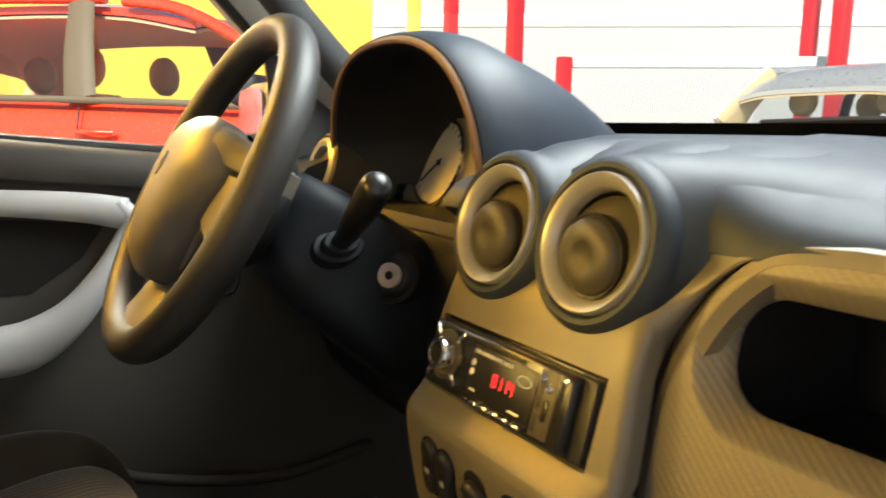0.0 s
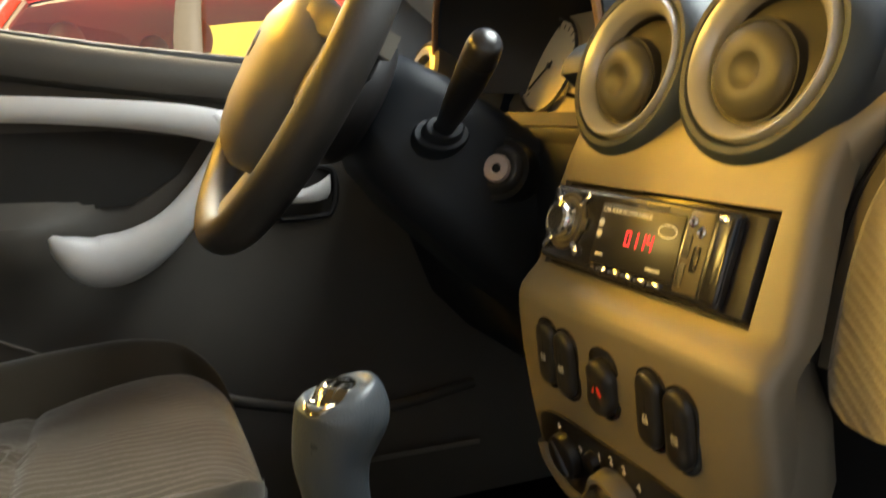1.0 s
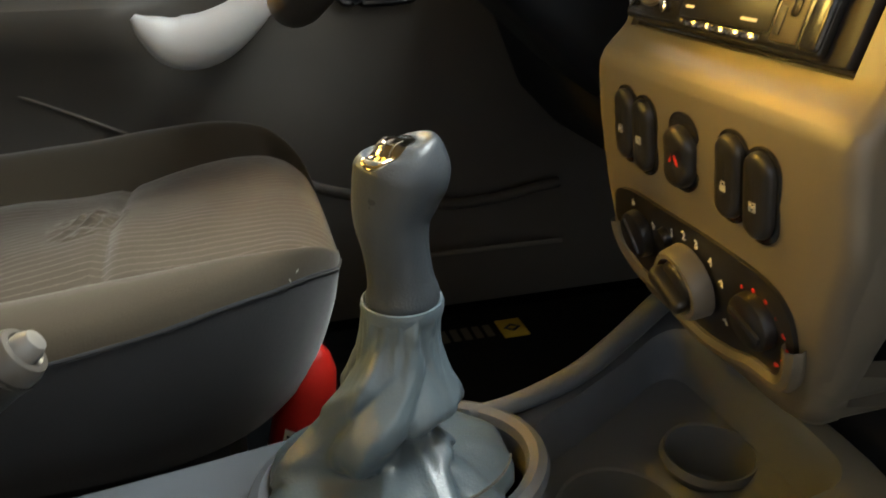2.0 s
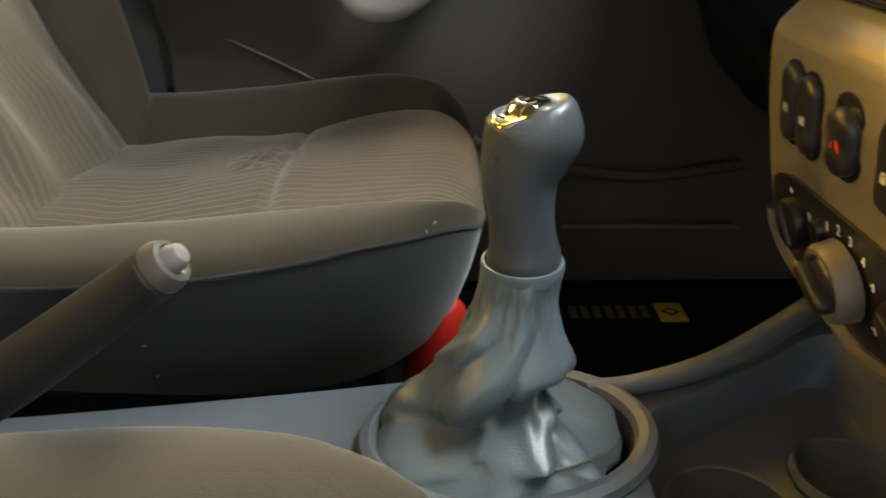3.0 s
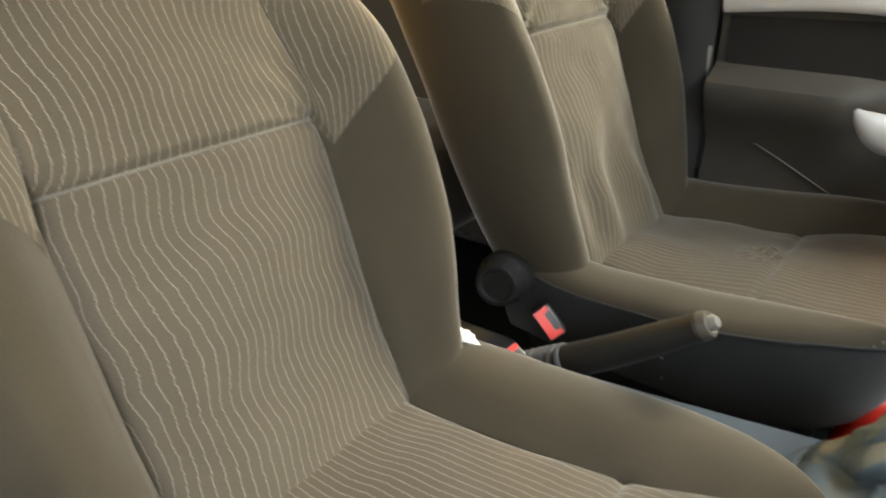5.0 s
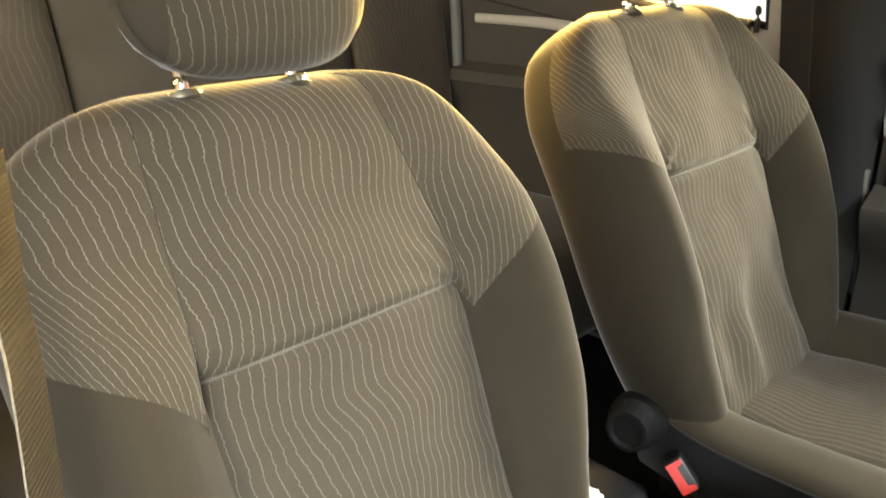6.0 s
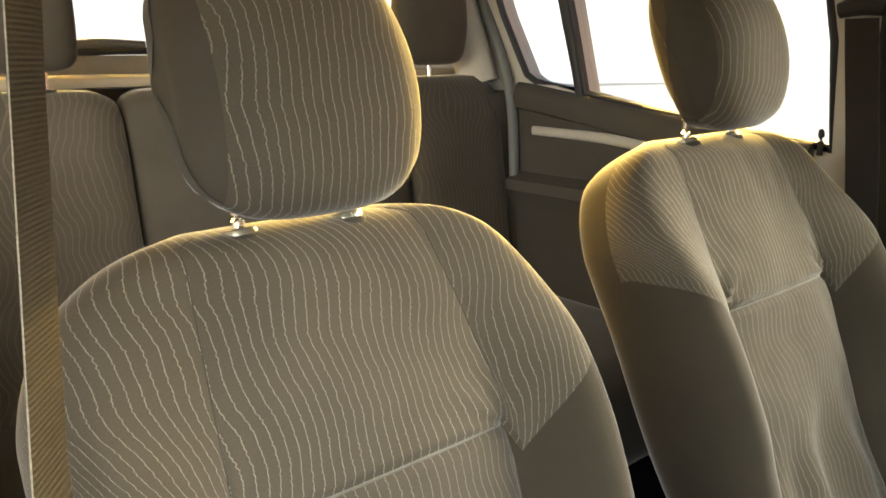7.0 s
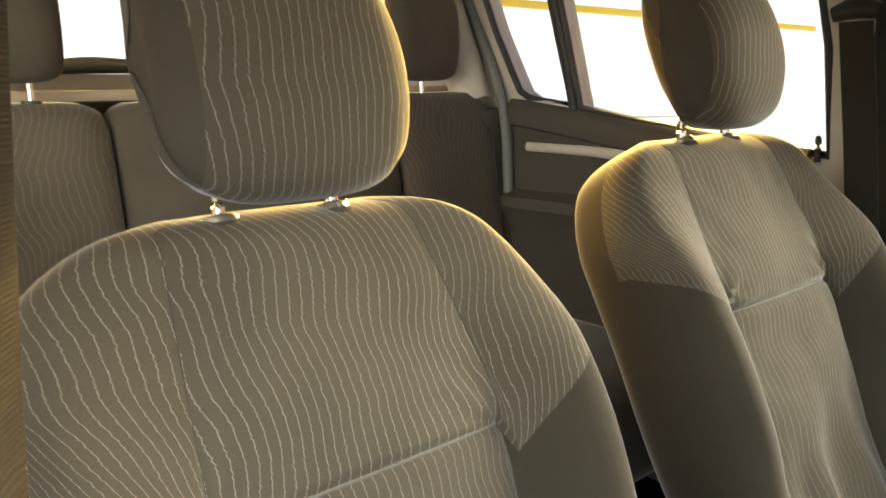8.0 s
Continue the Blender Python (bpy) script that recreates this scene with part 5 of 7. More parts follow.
for s in (-1, 1):
    # sloping shoulder above each side spoke
    rows = []
    for u, v0, v1, h in ((0.060, 0.019, 0.056, 0.028), (0.073, 0.019, 0.053, 0.025), (0.084, 0.0185, 0.050, 0.015), (0.100, 0.018, 0.046, 0.003), (0.120, 0.017, 0.041, -0.006), (0.145, 0.014, 0.036, -0.010), (0.170, 0.012, 0.032, -0.010)):
        vm, hw = (v0 + v1) / 2, (v1 - v0) / 2
        rows.append([on_wheel(s * u, vm + hw * a, h + b) for a, b in ((-1, -0.022), (-1, -0.003), (-0.93, 0.0), (-0.3, 0.002), (0.4, 0.001), (0.85, -0.003), (1, -0.009), (1, -0.022))])
    part("spoke_shoulder", rows_mesh(rows), PADMAT, wheel, "grey sloping spoke shoulder")
    # flat plate under the shoulder, set off by a narrow dark gap
    plate = [(0.095, 0.0125), (0.165, 0.007), (0.167, -0.050), (0.155, -0.062), (0.122, -0.056), (0.104, -0.047), (0.077, -0.037), (0.086, -0.014), (0.094, 0.003)]
    part("side_spoke", fill_plate([(s * u, v) for u, v in plate], [], lambda u, v: on_wheel(u, v, 0.006 - 0.06 * max(0.0, abs(u) - 0.085)), back), PADMAT, wheel, "grey side spoke plate", smooth=False)
    part("pad_border", tube([(*on_wheel(s * 0.078, -0.034, -0.002), 0.0045, 0.004), (*on_wheel(s * 0.070, -0.060, -0.002), 0.0045, 0.004), (*on_wheel(s * 0.063, -0.086, -0.003), 0.003, 0.003)], 12, 8, up=tuple(WNRM)), PADMAT, wheel, "narrow grey border below the pad")
rows = []
for v, w, h in ((-0.098, 0.040, -0.010), (-0.118, 0.042, -0.004), (-0.140, 0.048, 0.000), (-0.158, 0.058, 0.003), (-0.172, 0.072, 0.004)):
    rows.append([on_wheel(w * a, v, h + b) for a, b in ((-1, -0.014), (-1, -0.002), (-0.95, 0.0), (0, 0.002), (0.95, 0.0), (1, -0.002), (1, -0.014))])
part("lower_spoke", rows_mesh(rows), PADMAT, wheel, "broad grey lower spoke")
part("spoke_bridge", fill_plate([(-0.150, 0.030), (0.150, 0.030), (0.150, -0.004), (0.070, -0.030), (0.030, -0.075), (-0.030, -0.075), (-0.070, -0.030), (-0.150, -0.004)], [], lambda u, v: on_wheel(u, v, -0.014), back), BLACK, wheel, "black spoke plate")
part("wheel_boss", revolve([(0.066, -0.020), (0.074, -0.034), (0.074, -0.062), (0.066, -0.072), (0.05, -0.076), (0, -0.076)], WM, 32), BLACK, wheel, "black boss behind the wheel")

column = thing("steering_column", "black steering column shroud with wiper stalk and ignition lock", "steering column", at=(-0.36, 0.05, 0.85))
rows = []
for t, hx, zt, zb in ((0.0, 0.050, 0.045, -0.055), (0.015, 0.064, 0.055, -0.068), (0.06, 0.075, 0.057, -0.085), (0.12, 0.085, 0.054, -0.10), (0.18, 0.088, 0.050, -0.115), (0.30, 0.085, 0.045, -0.13)):
    c = WC - WNRM * (0.072 + t)
    ring = round_rect(-hx, hx, zb, zt, 0.034, 6)
    rows.append([c + Vector((u, 0, 0)) + Vector((0, 0.3, 0.95)).normalized() * v for u, v in ring])
part("shroud", rows_mesh(rows), SOFTDARK, column, "black plastic column shroud")
st = part("wiper_stalk", tube([(-0.300, -0.012, 0.885, 0.009, 0.009), (-0.275, -0.016, 0.898, 0.0095, 0.0095), (-0.245, -0.020, 0.914, 0.0122, 0.0122), (-0.205, -0.024, 0.939, 0.0146, 0.0146), (-0.180, -0.0268, 0.956, 0.0148, 0.0148), (-0.171, -0.0275, 0.962, 0.0126, 0.0126), (-0.167, -0.0278, 0.9645, 0.006, 0.006)], 44, 20, up=(0, 1, 0)), SWITCH, column, "black wiper stalk")
ax = Vector((0.038, -0.003, 0.025)).normalized()
part("stalk_end_ring", revolve([(0.0145, -0.003), (0.0152, -0.0015), (0.0152, 0.0015), (0.0145, 0.003)], frame_to((-0.187, -0.0258, 0.951), ax), 28), BLACK, st)
part("stalk_base", revolve([(0.010, 0.012), (0.0145, 0.011), (0.016, 0.008), (0.017, 0.001), (0.0215, 0.0), (0.023, -0.003), (0.022, -0.03), (0, -0.03)], frame_to((-0.290, -0.0135, 0.890), ax) @ Matrix.Diagonal((0.85, 1.25, 1, 1)), 32), SOFTDARK, column, "black oval stalk collar")
IM = frame_to(Vector((-0.277, 0.037, 0.857)) - Vector((0.60, -0.78, 0.2)) * 0.007, Vector((0.60, -0.78, 0.2)))
part("ignition_bezel", revolve([(0.012, 0.002), (0.0165, 0.0035), (0.020, 0.002), (0.024, -0.003), (0.030, -0.002), (0.0315, -0.008), (0.0315, -0.035), (0.012, -0.035)], IM, 44), SWITCH, column, "black ignition bezel")
ig = part("ignition_lock", revolve([(0.0045, 0.006), (0.0055, 0.0075), (0.0125, 0.0075), (0.0135, 0.006), (0.0138, -0.01), (0.0045, -0.01)], IM, 40), IGN, column, "pale metal ignition lock")
part("keyhole", revolve([(0, 0.003), (0.0046, 0.003), (0.0046, 0.0)], IM, 20), BLACK, ig)

# ---- tunnel console ----
con = thing("centre_console", "dark grey plastic tunnel console with gear surround and cup holders", "console", at=(0, -0.3, 0.285))
CON = mat("blue_grey_console_plastic", (0.095, 0.108, 0.122), 0.55, fine=1200, bump=0.25, scale=18, var=0.15)


def con_z(y):
    return interp(y, [-0.95, -0.55, -0.30, -0.10, 0.0, 0.06], [0.50, 0.515, 0.53, 0.540, 0.552, 0.57])


outl = [tuple(p) for p in spline([(-0.062, -0.95), (-0.066, -0.6), (-0.078, -0.35), (-0.088, -0.20), (-0.066, -0.11), (-0.066, -0.06), (-0.088, -0.01), (-0.115, 0.06), (0.0, 0.07), (0.115, 0.06), (0.098, -0.01), (0.088, -0.06), (0.086, -0.11), (0.078, -0.20), (0.072, -0.35), (0.064, -0.6), (0.062, -0.95)], 90)]
GX, GY, GRX, GRY = -0.018, -0.195, 0.060, 0.084
gear_hole = [(GX + GRX * math.cos(a), GY + GRY * math.sin(a)) for a in np.linspace(0, 2 * math.pi, 41)[:-1]]
tray = [tuple(p) for p in spline([(0.070, -0.110), (0.030, -0.1125), (0.0, -0.1115), (-0.025, -0.105), (-0.044, -0.088), (-0.058, -0.055), (-0.078, -0.01), (-0.095, 0.030), (-0.088, 0.052), (-0.05, 0.056), (0.05, 0.056), (0.084, 0.048), (0.088, 0.02), (0.078, -0.05), (0.080, -0.098), (0.070, -0.110)], 91)[:-1]]
part("top_plate", fill_plate(outl, [gear_hole, tray], lambda u, v: Vector((u, v, con_z(v))), (0, 0, -0.02)), CON, con, "blue grey console top")
mid = (0.01, -0.03)
part("tray_wall", rows_mesh([[(mid[0] + (u - mid[0]) * k, mid[1] + (v - mid[1]) * k, con_z(v) - d) for u, v in tray] for k, d in ((1.0, 0.0), (0.985, 0.003), (0.975, 0.010), (0.96, 0.034), (0.93, 0.042))], True, False), CON, con, "sloping wall of the sunken tray")
cups = [(0.022, -0.058, 0.040), (0.0, 0.022, 0.030)]
cup_holes = [[(cx + r * math.cos(a), cy + r * math.sin(a)) for a in np.linspace(0, 2 * math.pi, 33)[:-1]] for cx, cy, r in cups]
part("tray_floor", fill_plate([(mid[0] + (u - mid[0]) * 0.935, mid[1] + (v - mid[1]) * 0.935) for u, v in tray], cup_holes, lambda u, v: Vector((u, v, con_z(v) - 0.041)), (0, 0, -0.004)), CON, con, "sunken tray floor")
low = []
for u, v in outl:
    low.append((u, v))
bm = rows_mesh([[(u * 1.02, v, con_z(v) - 0.006) for u, v in low], [(u * 1.12, v, con_z(v) - 0.05) for u, v in low], [(u * 1.35, v, 0.29) for u, v in low]], True, False)
part("side_walls", bm, CON, con, "dark grey console sides")
part("gear_surround", bead([Vector((GX + (GRX + 0.006) * math.cos(a), GY + (GRY + 0.006) * math.sin(a), con_z(GY + GRY * math.sin(a)) + 0.004)) for a in np.linspace(0, 2 * math.pi, 61)[:-1]], 0.008, True), CON, con, "raised oval gear surround")
part("gear_well", revolve([(0.0, -0.05), (0.07, -0.05), (0.075, 0.0)], pose(GX, GY, 0.53) @ Matrix.Diagonal((0.85, 1.15, 1, 1)), 40), BLACK, con, "black well under the boot")
for cx, cy, r in cups:
    z = con_z(cy) - 0.041
    part("cup_holder", revolve([(0, -0.035), (r * 0.82, -0.035), (r * 0.9, -0.032), (r - 0.001, -0.004), (r, 0.0055), (r + 0.002, 0.0065), (r + 0.004, 0.0005)], pose(cx, cy, z), 44), CON, con, "round cup holder")
    part("drain_button", revolve([(0, 0.004), (0.007, 0.003), (0.009, 0)], pose(cx, cy, z - 0.035), 20), BLACK, con)
part("rim_rail", tube([(-0.062, -0.135, 0.543, 0.006, 0.006), (-0.060, -0.10, 0.548, 0.008, 0.007), (-0.070, -0.05, 0.556, 0.009, 0.008), (-0.090, -0.005, 0.566, 0.009, 0.009), (-0.118, 0.05, 0.580, 0.010, 0.010), (-0.135, 0.10, 0.60, 0.010, 0.010)], 30, 12), CON, con, "raised rail along the console edge")
part("rear_box", box(-0.058, 0.058, -0.93, -0.62, 0.50, 0.545, 0.015, 3), BLACK, con, "black rear console tray")

# ---- gear lever ----
gear = thing("gear_lever", "black gear lever with bright shift badge and folded leatherette boot", "gear lever", at=(GX, GY, 0.535))
BOOT_T = [0.0, 0.08, 0.16, 0.24, 0.32, 0.39, 0.46, 0.56, 0.70, 0.85, 1.0]
BOOT_R = {  # reach of the boot at each height, round the lever
    -90: [0.080, 0.086, 0.084, 0.076, 0.066, 0.057, 0.050, 0.042, 0.032, 0.0255, 0.0238],
    -45: [0.074, 0.082, 0.068, 0.040, 0.045, 0.050, 0.049, 0.044, 0.034, 0.0255, 0.0238],
    0: [0.060, 0.070, 0.068, 0.060, 0.030, 0.025, 0.038, 0.040, 0.031, 0.0245, 0.0238],
    45: [0.062, 0.068, 0.056, 0.043, 0.045, 0.030, 0.021, 0.034, 0.029, 0.0240, 0.0238],
    90: [0.072, 0.076, 0.066, 0.040, 0.020, 0.016, 0.024, 0.036, 0.026, 0.0235, 0.0240],
    150: [0.068, 0.074, 0.068, 0.050, 0.032, 0.026, 0.025, 0.028, 0.025, 0.0235, 0.0238],
    210: [0.070, 0.076, 0.072, 0.060, 0.046, 0.038, 0.034, 0.031, 0.027, 0.0242, 0.0238],
}
rows = []
NB = 144
for t in np.linspace(0, 1, 72):
    cx = interp(t, [0, 0.4, 1], [GX, -0.024, -0.030])
    cy = interp(t, [0, 0.4, 1], [GY, -0.194, -0.1885])
    ring = [(deg, curve(t, BOOT_T, r)) for deg, r in BOOT_R.items()] + [(270, curve(t, BOOT_T, BOOT_R[-90]))]
    row = []
    for k in range(NB):
        deg = -90 + 360 * k / NB
        a = radians(deg)
        r = curve(deg, [q[0] for q in ring], [q[1] for q in ring])

        def fold(d0, t0, d1, t1, wd, h):
            """Sharp slanting crease from one point of the boot to another."""
            u, v = (deg - d0) / 90, t - t0
            du, dv = (d1 - d0) / 90, t1 - t0
            f = min(1.0, max(0.0, (u * du + v * dv) / (du * du + dv * dv)))
            off = math.hypot(u - f * du, v - f * dv)
            return h * math.exp(-abs(off / wd) ** 1.5) * (0.35 + 0.65 * math.sin(math.pi * (0.15 + 0.7 * f)))

        d = fold(-70, 0.20, -10, 0.34, 0.06, -0.008) + fold(-10, 0.34, 60, 0.47, 0.06, -0.009)
        d += fold(-25, 0.25, 12, 0.33, 0.05, 0.015) + fold(-25, 0.25, -55, 0.12, 0.06, 0.010) + fold(10, 0.30, 50, 0.13, 0.05, 0.014)
        d += fold(30, 0.40, 85, 0.58, 0.06, 0.007) + fold(55, 0.30, 80, 0.18, 0.05, -0.010) + fold(0, 0.17, 40, 0.22, 0.05, -0.014)
        d += fold(-15, 0.60, 5, 0.95, 0.07, 0.0022) + fold(35, 0.64, 15, 0.92, 0.05, -0.0025) + fold(-60, 0.55, -35, 0.92, 0.06, 0.002)
        d += noise.noise(Vector((math.cos(a) * 3, math.sin(a) * 3, t * 5))) * 0.0018 + noise.noise(Vector((math.cos(a) * 8, math.sin(a) * 8, t * 14))) * 0.0008
        d += (0.5 - abs(noise.noise(Vector((math.cos(a) * 2.2 + 5, math.sin(a) * 2.2, t * 6.0 - deg * 0.01))))) * 0.006 * smooth01((0.5 - t) / 0.35) * smooth01(t / 0.06) - 0.004 * smooth01((0.5 - t) / 0.35)
        # slanting pleats with crisp ridges, fading towards the collar and the foot
        ph = deg / 62.0 - t * 2.1 + 0.35 * noise.noise(Vector((math.cos(a), math.sin(a), t * 2.5)))
        tri = 1 - 2 * abs(2 * (ph - math.floor(ph)) - 1)
        d += 0.0062 * tri * abs(tri) ** 0.2 * smooth01((0.86 - t) / 0.35) * smooth01((t - 0.04) / 0.12)
        row.append((cx + (r + d) * math.cos(a), cy + (r + d) * math.sin(a), 0.528 + 0.130 * t - 0.30 * min(0, d) - 0.2 * max(0, d) - 0.02 * max(0.0, 0.1 - t)))
    rows.append(row)
part("boot", rows_mesh(rows, True, False), BOOT, gear, "folded black leatherette boot")
part("boot_collar", revolve([(0.0232, -0.004), (0.0246, -0.003), (0.0252, 0.002), (0.0244, 0.005), (0.0228, 0.005), (0.0205, 0.002)], pose(-0.030, -0.1885, 0.657), 36), BOOT, gear, "stitched top of the boot")
kpts = [(-0.030, -0.1885, 0.652, 0.0195, 0.0205), (-0.030, -0.1880, 0.664, 0.0210, 0.0222), (-0.030, -0.189, 0.676, 0.0192, 0.0196), (-0.031, -0.191, 0.695, 0.0196, 0.0194), (-0.033, -0.192, 0.713, 0.0222, 0.0225), (-0.034, -0.189, 0.727, 0.0240, 0.0255), (-0.034, -0.185, 0.740, 0.0245, 0.0275), (-0.034, -0.184, 0.750, 0.0205, 0.0235), (-0.034, -0.185, 0.755, 0.0135, 0.0155), (-0.034, -0.185, 0.757, 0.005, 0.006)]
knob = part("knob", tube(kpts, 60, 32, up=(0, 1, 0)), KNOB, gear, "black grained gear knob")
bm_ = frame_to((-0.030, -0.1935, 0.7535), Vector((0.28, -0.40, 0.87)), (0.8, 0.6, 0))
tree = BVHTree.FromPolygons([v.co for v in knob.data.vertices], [tuple(f.vertices) for f in knob.data.polygons])
bm = bmesh.new()
away = bm_.to_3x3() @ Vector((0, 0, 1))
rings = []
for q, h in ((1.05, -0.0006), (1.03, 0.0004), (0.97, 0.0006), (0.9, 0.0003), (0.6, 0.0003), (0.3, 0.0003), (0.02, 0.0003)):
    ring = []
    for k in range(40):
        an = 2 * math.pi * k / 40
        o = bm_ @ Vector((0.0115 * q * math.cos(an), 0.0180 * q * math.sin(an), 0.05))
        hit_at = tree.ray_cast(o, -away)[0]
        ring.append((hit_at or o - away * 0.05) + away * h)
    rings.append(ring)
part("shift_badge", rows_mesh(rings, True, False), BADGE, knob, "bright oval shift pattern badge")
bmx = bmesh.new()
for x0, x1, y0, y1 in ((-0.0062, -0.0054, -0.007, 0.007), (-0.0004, 0.0004, -0.007, 0.007), (0.0054, 0.0062, -0.007, 0.007), (-0.0062, 0.0062, -0.0004, 0.0004)):
    for k in range(8):
        f0, f1 = k / 8, (k + 1) / 8
        q = (x0, x1, y0 + (y1 - y0) * f0, y0 + (y1 - y0) * f1) if y1 - y0 > x1 - x0 else (x0 + (x1 - x0) * f0, x0 + (x1 - x0) * f1, y0, y1)
        o = tree.ray_cast(bm_ @ Vector(((q[0] + q[1]) / 2, (q[2] + q[3]) / 2, 0.05)), -away)[0]
        if o:
            lift = (bm_.inverted() @ o).z
            if lift < -0.010:
                continue
            box(*q, lift - 0.001, lift + 0.0006, bm=bmx, m=bm_)
part("shift_pattern", bmx, BLACK, knob, "dark shift pattern lines", smooth=False)
# stitch line on the boot's foot
for k in range(26):
    a = radians(-15 + k * 3.4)
    p = Vector((GX + 0.050 * math.cos(a), GY + 0.068 * math.sin(a) + 0.004, 0.553))
    part("stitch", box(-0.0022, 0.0022, -0.0006, 0.0006, -0.0006, 0.0008, m=Matrix.Translation(p) @ pose(0, 0, 0, 0, 0, math.degrees(a) + 90)), SEAM, gear)

# ---- handbrake ----
GRIPBLACK = mat("worn_black_grip", (0.012, 0.012, 0.011), 0.6, fine=700, bump=0.3, spec=0.3)
hb = thing("handbrake", "worn black handbrake lever with ribbed gaiter and pale release button", "handbrake", at=(0.02, -0.56, 0.53))
part("grip", tube([(0.020, -0.520, 0.590, 0.0165, 0.0195), (0.020, -0.47, 0.622, 0.0165, 0.0185), (0.020, -0.42, 0.657, 0.0145, 0.0165), (0.020, -0.392, 0.677, 0.0135, 0.0150), (0.020, -0.383, 0.683, 0.0150, 0.0155)], 30, 20), GRIPBLACK, hb, "black handbrake grip")
hd = Vector((0, 0.80, 0.56)).normalized()
part("end_ring", revolve([(0.007, 0.006), (0.0095, 0.0085), (0.0125, 0.008), (0.0145, 0.003), (0.0148, -0.004), (0.0125, -0.006)], frame_to((0.020, -0.382, 0.684), hd), 32), HBRING, hb, "worn grey end ring")
part("release_button", revolve([(0, 0.014), (0.0055, 0.0125), (0.0078, 0.008), (0.008, 0.0), (0, 0)], frame_to((0.020, -0.380, 0.686), hd), 24), BEZEL, hb, "pale grey release button")
for k in range(6):
    t = k / 5
    p = Vector((0.020, -0.522 - 0.042 * t, 0.590 - 0.030 * t))
    part("gaiter_rib", revolve([(0.014, -0.004), (0.0195 + 0.004 * t, -0.003), (0.021 + 0.004 * t, 0.0), (0.0195 + 0.004 * t, 0.003), (0.014, 0.004)], frame_to(p, hd), 28), RUBBER, hb, "ribbed rubber gaiter")
part("lever_base", tube([(0.020, -0.56, 0.565, 0.016, 0.02), (0.020, -0.62, 0.53, 0.02, 0.02), (0.02, -0.68, 0.515, 0.02, 0.02)], 12, 14), BLACK, hb, "black lever base")

# ---- belt buckles between the seats ----
def buckle(name, label, p, aim, along):
    b = thing(name, label, "seat belt buckle", "belt buckles", at=p)
    m = frame_to(p, aim, along)
    part("housing", box(-0.021, 0.021, -0.0125, 0.0125, -0.085, 0.0, 0.004, 3, m=m), BLACK, b, "black buckle housing")
    u_shape = [(-0.0190, -0.0095), (0.0190, -0.0095), (0.0190, 0.0095), (0.0135, 0.0095), (0.0120, 0.0015), (-0.0120, 0.0015), (-0.0135, 0.0095), (-0.0190, 0.0095)]
    bm = fill_plate(u_shape, [], lambda u, v: m @ Vector((u, v, 0.0045)), tuple(m.to_3x3() @ Vector((0, 0, -0.006))))
    part("release_button", bm, REDPL, b, "bright red release button")
    part("stalk_strap", box(-0.013, 0.013, -0.003, 0.003, -0.22, -0.085, 0.001, m=m), BELT, b, "buckle strap")
    return b


buckle("belt_buckle", "black seat belt buckle with bright red button beside the worn seat", (-0.052, -0.583, 0.583), Vector((0.80, 0.42, 0.42)), (0, 0.7, -0.7))
buckle("belt_buckle", "black seat belt buckle with red button, low beside the console", (0.052, -0.563, 0.590), Vector((0.5, 0.45, 0.74)), (0, 0.7, -0.7))
wp = thing("bottle", "small pale bottle cap standing behind the handbrake", "bottle", at=(-0.060, -0.673, 0.470))
part("cap", revolve([(0, 0.05), (0.012, 0.049), (0.017, 0.043), (0.018, 0.0), (0, 0)], pose(-0.060, -0.673, 0.474), 28), PALEBLUE, wp, "pale blue rounded cap")

PAPER = mat("white_tissue_paper", (0.72, 0.70, 0.66), 0.9, bump=0.3)
bm = bmesh.new()
bmesh.ops.create_icosphere(bm, subdivisions=3, radius=1.0)
for v in bm.verts:
    k = 1 + 0.45 * noise.noise(v.co * 2.3) + 0.2 * noise.noise(v.co * 6.0)
    v.co = Vector((0.100 + v.co.x * k * 0.010, -0.612 + v.co.y * k * 0.022, 0.630 + v.co.z * k * 0.008))
solo("paper_scrap", bm, PAPER, "crumpled white paper scrap tucked behind the clean seat cushion", "paper")

# ---- fire extinguisher by the driver seat ----
ex = thing("fire_extinguisher", "red fire extinguisher lying in front of the worn driver seat", "fire extinguisher", at=(-0.2, -0.24, 0.30))
em = frame_to((-0.228, -0.276, 0.318), Vector((0.10, 0.20, 0.90))) @ Matrix.Scale(0.94, 4)
part("cylinder", revolve([(0, 0), (0.020, 0.0), (0.026, 0.006), (0.027, 0.02), (0.027, 0.19), (0.023, 0.213), (0.015, 0.228), (0.008, 0.235), (0, 0.237)], em, 32), REDPL, ex, "glossy red cylinder")
rows = [[em @ Vector((0.0274 * math.cos(q), 0.0274 * math.sin(q), z)) for q in np.linspace(radians(-40), radians(35), 13)] for z in (0.120, 0.132, 0.144, 0.156)]
part("label_sticker", rows_mesh(rows, False), PRINT, ex, "white label with unreadable print")
for z, q0, q1 in ((0.124, -30, 20), (0.131, -34, 28), (0.138, -20, 28), (0.146, -34, 5)):
    rows = [[em @ Vector((0.0277 * math.cos(q), 0.0277 * math.sin(q), zz)) for q in np.linspace(radians(q0), radians(q1), 9)] for zz in (z, z + 0.0035)]
    part("print_bar", rows_mesh(rows, False), BLACK, ex)
part("valve", revolve([(0.012, 0.0), (0.013, -0.015), (0.008, -0.025), (0, -0.025)], em, 20), BLACK, ex, "black valve")
